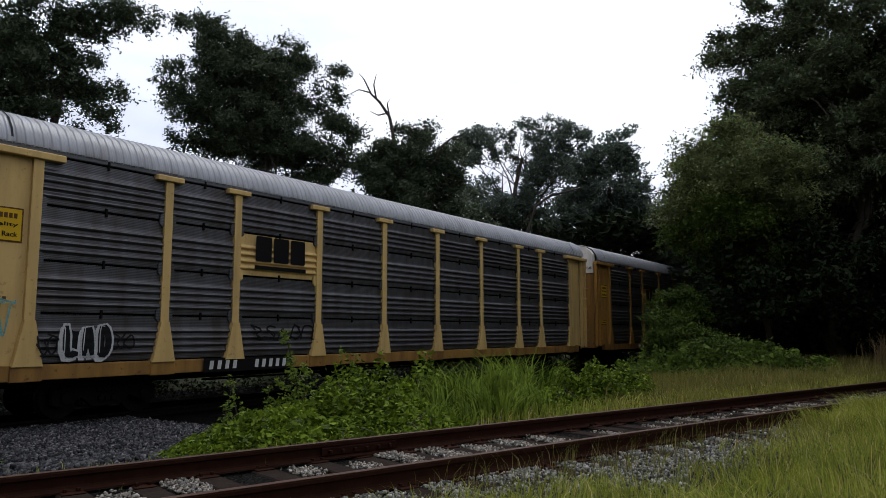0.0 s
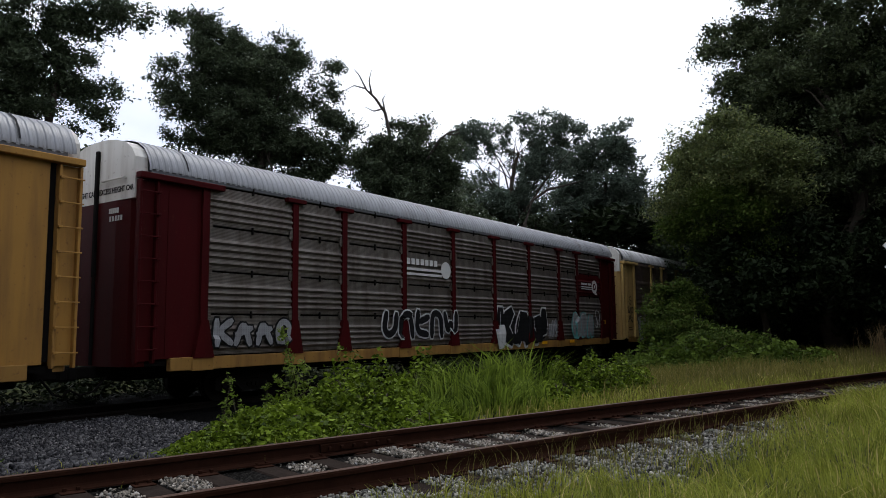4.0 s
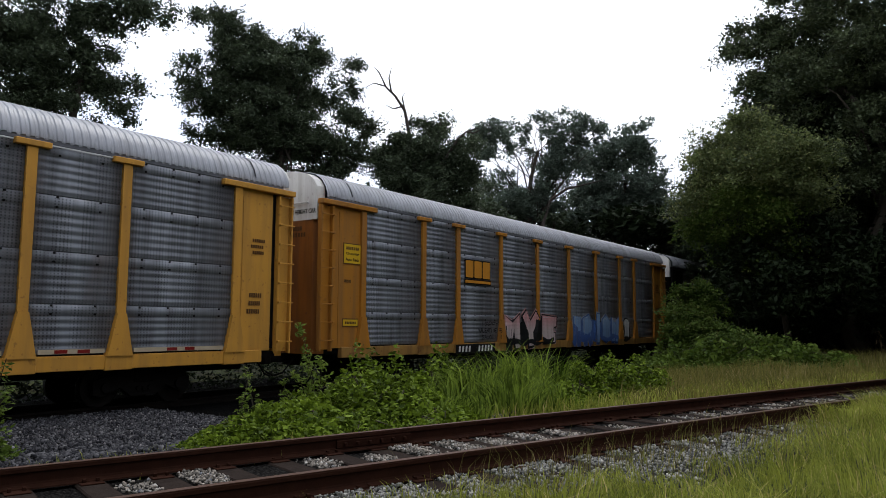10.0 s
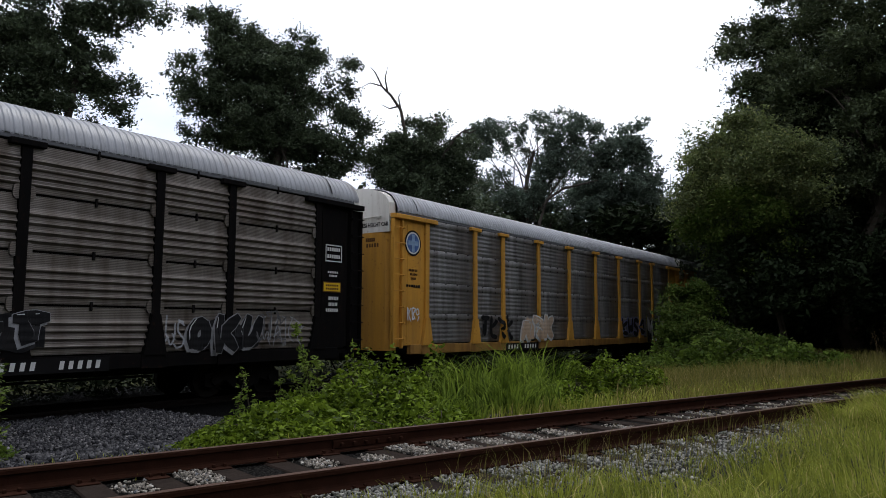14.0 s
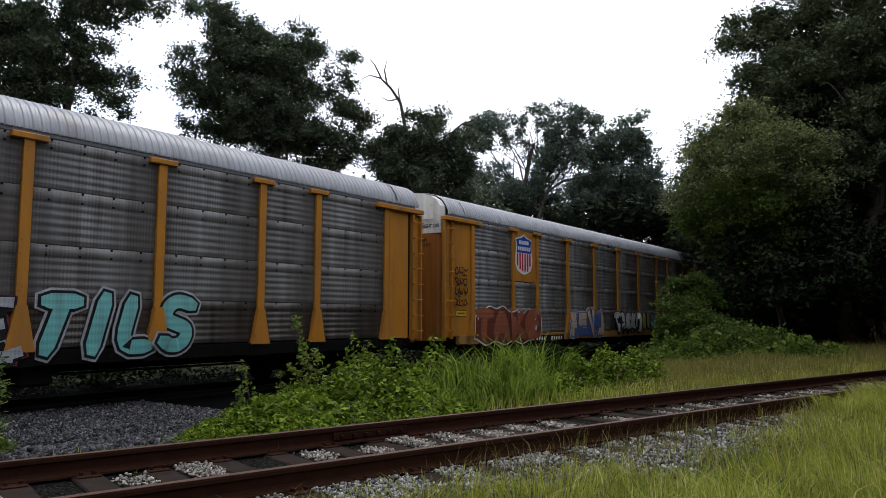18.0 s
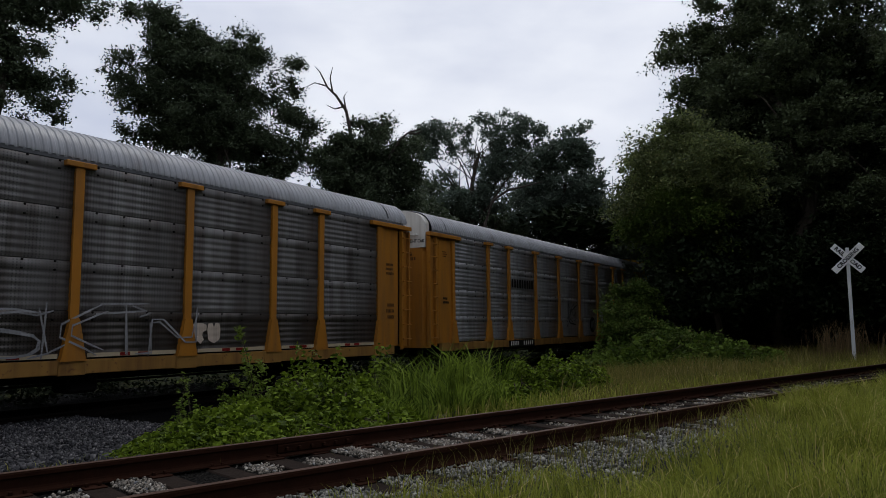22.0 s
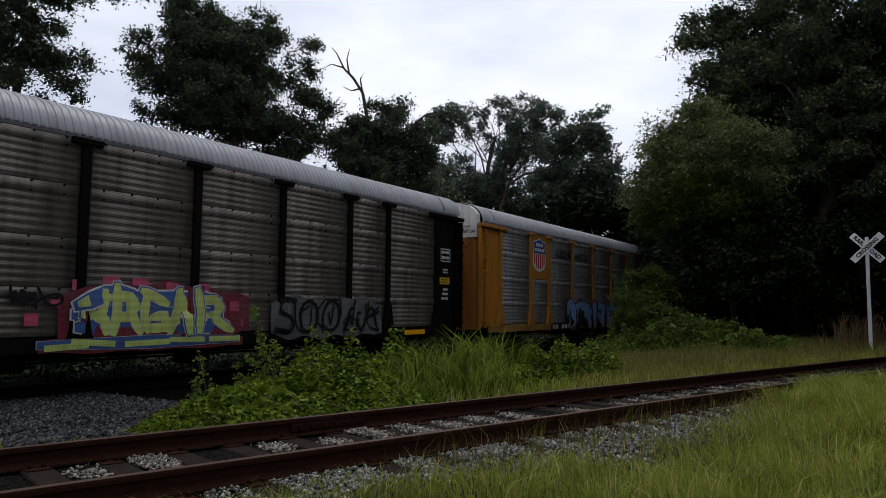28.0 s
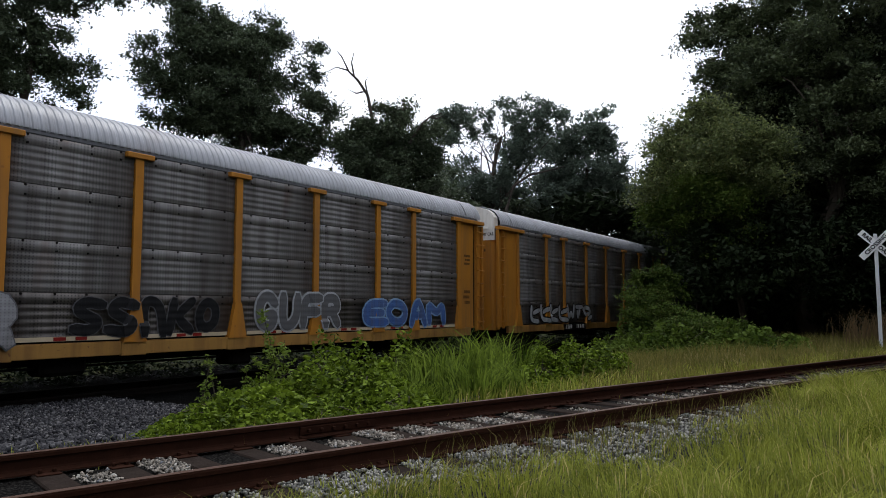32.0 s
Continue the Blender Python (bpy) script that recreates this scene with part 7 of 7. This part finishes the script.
    tag(5, 7.2, 8.4, 0.95, 2.2, "8", "white", "black", 53, fat=0.4)
    for k, words in enumerate(("HAPPY", "VALENTINE'S", "SAUCE!!!")):
        scrawl(5, -5.95 + 0.25 * (k != 1), -4.42 - 0.15 * (k == 0), 1.74 - 0.24 * k, 1.92 - 0.24 * k, words, "black", 54 + k, 0.014)
    block_emblem(5, -6.75, -5.1, 3.28, 4.08, "orange", "black")
    number_patch(5, -7.2, -4.95, 0.84, 1.08)
    sign_plate(5, -12.8, -12.12, 3.55, 4.1, 3, words=("Quality", "Auto Rack"))
    sign_plate(5, -12.8, -12.2, 1.75, 1.93, 1)
    small_print(5, -12.8, -12.4, 2.95, 3.1, 1, seed=55)
    small_print(5, 12.4, 12.95, 3.6, 4.1, 4, seed=56)
    small_print(5, 12.4, 12.95, 2.2, 2.8, 4, seed=57)
    # black-framed car
    decal(6, "emblem_strokes", [rect(-8.90, -8.50, 3.98, 4.08, 0.03), rect(-8.90, -8.77, 3.45, 4.05, 0.03), rect(-8.90, -8.22, 3.42, 3.53, 0.03), rect(-8.34, -8.22, 3.42, 4.05, 0.03), ((-8.34, 4.06), (-8.14, 4.06), (-7.66, 3.42), (-7.84, 3.42)), rect(-7.74, -7.62, 3.42, 4.06, 0.02)], FLAT["white"], ON_SHEET, "white bent-bar emblem")
    for k in range(8):
        loops(6, -9.85 + 0.95 * k, -9.0 + 0.95 * k, 0.84, 1.12, "white", 60 + k)
    for k, x in enumerate((-9.15, -7.05, -6.1, -4.3, -3.3)):
        loops(6, x, x + 0.95, 1.26, 1.60, "white", 70 + k)
    tag(6, -0.45, 1.2, 1.4, 2.1, 4, "grey", "", 75, fat=0.14)
    tag(6, 2.6, 4.9, 1.2, 2.1, 3, "black", "grey", 76, fat=0.42, rim=0.016)
    scrawl(6, 7.35, 7.9, 1.2, 1.95, 2, "silver", 78, 0.022)
    tag(6, 7.9, 10.1, 1.12, 2.05, 3, "black", "grey", 77, fat=0.42, rim=0.024, slant=0.1)
    scrawl(6, 10.1, 11.5, 1.2, 2.0, 4, "grey", 79, 0.016)
    scrawl(6, 9.9, 10.9, 1.35, 2.15, 3, "slate", 80, 0.02)
    number_patch(6, 4.0, 6.0, 0.88, 1.08)
    decal(6, "reflector", [rect(-9.4, -8.95, 0.97, 1.06), rect(-5.82, -5.35, 0.97, 1.06), rect(-3.5, -3.05, 0.97, 1.06), rect(1.3, 1.7, 0.97, 1.06), rect(2.8, 3.2, 0.97, 1.06)], FLAT["amber"], ON_SILL - 0.008, "amber reflector strip")
    for i in (6, 13):
        decal(i, "stencil_box", [rect(12.35, 13.0, 4.0, 4.03), rect(12.35, 13.0, 3.55, 3.58), rect(12.35, 12.38, 3.55, 4.03), rect(12.97, 13.0, 3.55, 4.03)] + bars(12.42, 12.95, 3.85, 3.95, 6) + bars(12.42, 12.95, 3.65, 3.75, 6), FLAT["white"], ON_END)
        sign_plate(i, 12.3, 12.95, 2.72, 2.95, 2)
        small_print(i, 12.4, 12.9, 2.1, 2.6, 3, "white", 80 + i)
        small_print(i, 12.4, 12.9, 3.1, 3.3, 2, "white", 82 + i)
        sign_plate(i, -12.7, -12.2, 2.1, 2.35, 1)
    # round emblem car
    decal(7, "emblem", [disc(-12.73, 4.42, 0.42)], FLAT["black"], ON_END, "dark round emblem")
    decal(7, "emblem_ring", [disc(-12.73, 4.42, 0.36)], FLAT["white"], ON_END - 0.005)
    decal(7, "emblem_core", [disc(-12.73, 4.42, 0.31)], INK["deep"], ON_END - 0.010)
    decal(7, "emblem_cross", [rect(-12.8, -12.66, 4.14, 4.7), rect(-13.0, -12.46, 4.35, 4.49)], INK["blue"], ON_END - 0.015)
    small_print(7, -13.1, -12.3, 2.95, 3.1, 1, "black", 90)
    small_print(7, -12.95, -12.45, 3.2, 3.6, 3, seed=91)
    tag(7, -8.8, -6.5, 1.2, 2.15, 4, "black", "", 92, fat=0.3)
    tag(7, -5.9, -3.1, 1.15, 2.25, 3, "tan", "white", 93, fat=0.45)
    tag(7, 4.4, 7.6, 1.2, 2.2, 4, "black", "purple", 94, fat=0.3)
    tag(7, 8.0, 11.2, 0.9, 2.35, "MNS", "white", "black", 95, "yellow", 0.42, soft=0)
    scrawl(7, -13.1, -12.45, 1.9, 2.35, 3, "white", 96, 0.025)
    number_patch(7, -6.9, -4.6, 0.86, 1.05)
    small_print(7, 12.35, 12.95, 3.6, 4.0, 4, seed=97)
    small_print(7, 12.35, 12.95, 2.4, 2.8, 3, seed=98)
    # slogan and shield
    lettering(8, "We will", -11.88, -9.35, 4.36, 5.12, bold=0.018)
    lettering(8, "deliver", -11.88, -9.57, 3.42, 4.04, bold=0.018)
    shield(8, -8.9, -7.5, 3.58, 5.12)
    tag(8, -11.9, -6.9, 0.90, 2.3, "ENCLEY", "meadow", "black", 101, "white", 0.56, wild=0.14)
    scrawl(8, -12.4, -11.8, 1.2, 2.1, 1, "white", 103, 0.07)
    scrawl(8, -6.9, -6.4, 1.3, 2.2, 1, "white", 104, 0.06)
    tag(8, -5.6, 1.3, 0.92, 2.35, "KREAUSRE", "silver", "black", 105, "wine", 0.42, wild=0.14, soft=0)
    tag(8, 1.6, 5.2, 0.95, 2.35, "TILS", "teal", "black", 106, "silver", 0.34, rim=0.06, slant=0.3)
    number_patch(8, -9.3, -7.1, 0.86, 1.08)
    small_print(8, -12.95, -12.3, 1.4, 1.65, 2, seed=107)
    # red tag car
    shield(9, -8.85, -7.55, 3.55, 5.1)
    backing(9, -11.95, -7.05, 0.85, 2.2, 0.05, "white", -0.004, 111, "sprayed_rim")
    backing(9, -11.95, -7.05, 0.85, 2.2, 0.0, "rust", 0.002, 111, "sprayed_ground")
    tag(9, -11.9, -7.1, 0.85, 2.15, "TAKE", "red", "", 111, fat=0.42, soft=1)
    tag(9, -4.4, -0.45, 0.88, 2.2, "AEVB", "tan", "deep", 112, "white", 0.50, soft=0)
    tag(9, 0.78, 4.4, 1.0, 2.1, "TOSKO", "white", "black", 113, fat=0.5)
    tag(9, 4.63, 5.75, 1.15, 2.08, "GI", "yellow", "black", 114, fat=0.5)
    tag(9, 5.83, 7.3, 1.1, 2.08, "OK", "blue", "black", 115, "white", 0.5)
    for k in range(4):
        scrawl(9, -13.2, -12.4, 2.15 + 0.36 * k, 2.48 + 0.36 * k, 3, "black", 116 + k, 0.022)
    scrawl(9, 7.6, 11.8, 1.5, 1.95, 10, "black", 120, 0.028)
    sign_plate(9, -13.0, -12.42, 1.84, 2.02, 1)
    number_patch(9, -7.4, -5.0, 0.84, 1.02)
    small_print(9, 12.35, 12.95, 3.5, 4.0, 3, seed=121)
    small_print(9, 12.35, 12.95, 2.0, 2.3, 2, seed=122)
    # faded tags
    tag(10, -0.5, 4.5, 1.15, 2.35, "SKTN", "grey", "", 131, fat=0.05, soft=1)
    tag(10, -0.45, 4.4, 1.2, 2.3, "SKTN", "grey", "", 131, fat=0.05, wild=0.3, soft=1)
    tag(10, 4.4, 5.3, 1.3, 1.9, 2, "cream", "", 132, fat=0.5)
    # silver car
    word_rows(11, [(-6.95, -4.6, 3.48, 3.86, 9)], "black")
    number_patch(11, -7.2, -4.8, 0.88, 1.10)
    scrawl(11, -0.55, 0.85, 1.6, 3.2, 1, "black", 141, 0.028)
    scrawl(11, -0.4, 0.7, 1.9, 2.9, 2, "black", 142, 0.022)
    decal(11, "round_tag", [disc(3.26, 1.78, 0.42)], INK["black"], ON_SHEET, "round sprayed mark")
    tag(11, 2.98, 3.55, 1.5, 2.05, 2, "grey", "", 143, fat=0.3)
    tag(11, 9.6, 11.5, 1.4, 2.2, 4, "silver", "black", 144, "white", 0.4)
    small_print(11, -12.85, -12.3, 2.6, 2.9, 2, "black", 145)
    small_print(11, -12.8, -12.4, 4.4, 4.65, 3, seed=146)
    small_print(11, 12.35, 12.95, 2.4, 3.3, 5, seed=147)
    # fresh orange car
    block_emblem(12, -8.75, -7.65, 3.75, 4.3, under=False, y=ON_PLATE)
    decal(12, "emblem_frame", [rect(-9.07, -8.98, 3.68, 4.43), rect(-9.07, -8.88, 4.36, 4.43), rect(-9.07, -8.88, 3.68, 3.75), rect(-7.42, -7.33, 3.68, 4.43), rect(-7.52, -7.33, 4.36, 4.43), rect(-7.52, -7.33, 3.68, 3.75)] + [disc(x, 3.56, 0.07, 12) for x in (-8.85, -8.65, -7.75, -7.55)], FLAT["black"], ON_PLATE, "dark bracket emblem")
    number_patch(12, -6.0, -3.7, 0.82, 1.04)
    small_print(12, -13.1, -12.6, 3.3, 3.45, 1, "white", 151)
    sign_plate(12, -13.1, -12.55, 1.9, 2.05, 1)
    # second black-framed car
    decal(13, "emblem_strokes", [rect(-6.66, -6.26, 3.97, 4.07, 0.03), rect(-6.66, -6.54, 3.48, 4.05, 0.03), rect(-6.66, -6.02, 3.46, 3.56, 0.03), rect(-6.12, -6.0, 3.46, 4.05, 0.03), ((-6.12, 4.06), (-5.92, 4.06), (-5.36, 3.46), (-5.54, 3.46)), rect(-5.44, -5.32, 3.46, 4.06, 0.02)], FLAT["white"], ON_SHEET - 0.004, "white bent-bar emblem")
    tag(13, -8.7, -4.7, 0.95, 2.2, "GEN", "black", "tan", 161, fat=0.36, soft=2)
    scrawl(13, -4.3, -3.2, 1.3, 1.85, 3, "white", 162, 0.02)
    block_piece(13, "acid", "deep")
    loops(13, -2.85, -1.8, 1.75, 2.15, "black", 166, 0.03)
    backing(13, 3.95, 8.7, 1.0, 2.15, 0.05, "slate", 0.0, 164, "sprayed_ground")
    tag(13, 3.95, 8.7, 1.02, 2.2, 5, "black", "", 164, fat=0.12)
    tag(13, 4.1, 8.6, 1.05, 2.1, 7, "black", "", 168, fat=0.10)
    scrawl(13, -10.6, -9.2, 1.2, 3.9, 3, "grey", 165, 0.06)
    number_patch(13, -8.0, -5.6, 0.86, 1.05, patch=False)
    decal(13, "reflector", [rect(-10.4, -9.9, 0.92, 1.08), rect(10.0, 11.2, 0.92, 1.08)], FLAT["amber"], ON_SILL, "amber reflector strip")
    # slogan car
    shield(14, -8.8, -7.48, 3.6, 5.1)
    number_patch(14, -6.9, -4.9)
    lettering(14, "BUILDING", -6.41, -4.46, 4.36, 4.74, bold=0.008)
    lettering(14, "AMERICA", -4.10, -2.4, 4.36, 4.74, bold=0.008)
    tag(14, -5.2, 2.6, 0.82, 2.35, "SNARZMA", "ocean", "black", 171, "rose", 0.56, wild=0.12, soft=0)
    tag(14, 2.97, 7.7, 0.90, 2.6, "ONER", "iris", "black", 173, "deep", 0.48, soft=1)
    tag(14, 9.4, 11.5, 1.25, 2.5, "OS", "deep", "black", 174, fat=0.7)
    scrawl(14, 9.7, 10.6, 1.5, 2.4, 1, "rose", 175, 0.12)
    decal(14, "reflector", [rect(0.1, 0.7, 0.92, 1.0), rect(7.2, 7.8, 0.92, 1.0)], FLAT["amber"], ON_SILL - 0.03, "amber reflector strip")
    small_print(14, 12.35, 12.95, 3.6, 4.1, 4, seed=176)
    small_print(14, 12.35, 12.95, 2.8, 3.2, 3, seed=177)
    # grey tags
    tag(15, -12.0, -10.0, 1.1, 2.2, "SEP", "slate", "black", 181, fat=0.30, rim=0.03)
    tag(15, -9.5, -4.0, 1.08, 2.2, "COUPER", "grey", "slate", 182, fat=0.38, soft=1, rim=0.035)
    tag(15, -2.9, 0.9, 1.2, 2.2, 5, "black", "slate", 183, fat=0.3, rim=0.02)
    tag(15, 2.0, 5.3, 1.25, 2.3, "GUFR", "slate", "silver", 184, fat=0.34)
    tag(15, 6.4, 11.0, 1.25, 2.2, "EOAM", "deep", "blue", 185, fat=0.34)
    decal(15, "reflector", [rect(-10.0, -9.4, 1.0, 1.1), rect(-7.3, -7.1, 1.2, 1.6)], FLAT["amber"], ON_SILL - 0.03, "amber reflector strip")
    tag(16, -11, -4, 1.2, 2.1, 7, "silver", "black", 191, fat=0.3)
    number_patch(16, -7.2, -4.8)
    tag(17, -9, -3, 1.2, 2.1, 6, "grey", "black", 195, fat=0.3)
    # warning on the white ends
    warn = text_mesh("EXCESS HEIGHT CAR", 0.13, FLAT["black"], bold=0.004, wide=0.8)
    for i in (0, 1, 2, 4, 5, 7, 8, 9, 10, 11, 14, 15, 16):
        for y in (-0.75, 0.78):
            part("warning_lettering", warn, None, CARS[i], "black warning letters", at=pose(-HALF - 0.026, y, 4.95, 0, 0, -90))
    for i in range(len(CARS)):
        ink = FLAT["white"] if i in (2, 6, 13) else FLAT["brown"]
        for x0, x1, z0, z1 in ((-0.55, -0.15, 4.42, 4.54), (-0.70, -0.15, 4.24, 4.36)):
            for k in range(5):
                y = -0.35 + (x0 + (x1 - x0) * k / 5)
                bar = kept(("endbar", x0, k, ink.name), lambda: Build().box(-HALF - 0.036, -HALF - 0.032, y, y + 0.07, z0, z1).mesh("end_bar", ink))
                part("end_bar", bar, None, CARS[i])


car_paint()


def motions():
    """The train runs by from the far end to the near one."""
    turn = math.degrees(math.atan2(D_MAIN.y, D_MAIN.x))
    early = {5: 0.25, 6: 0.17, 13: 0.12}          # couplings that stand a little closer
    for i, car in enumerate(CARS):
        rows = []
        for k in range(33):
            s = gap_at(i, k) - PITCH / 2 - early.get(i, 0.0)
            p = N_MAIN * MAIN_OFF + D_MAIN * s
            rows.append((float(k), pose(p.x, p.y, MAIN_TOP, 0, 0, turn)))
        walk(car, rows)
    # wheels roll while their car is before the camera
    for n, wheel in enumerate(WHEELS):
        i, home = n // 4, wheel.matrix_basis.translation.copy()
        near = [k / 30 for k in range(0, 961) if -14 < gap_at(i, k / 30) - PITCH / 2 < 60]
        if not near:
            continue
        steps = sorted({0.0, 32.0, *near})
        turns = [(gap_at(i, min(max(t, near[0]), near[-1])) - gap_at(i, near[0])) / 0.42 for t in steps]
        walk(wheel, [(t, Matrix.Translation(home) @ Matrix.Rotation(r, 4, "Y")) for t, r in zip(steps, turns)])


motions()
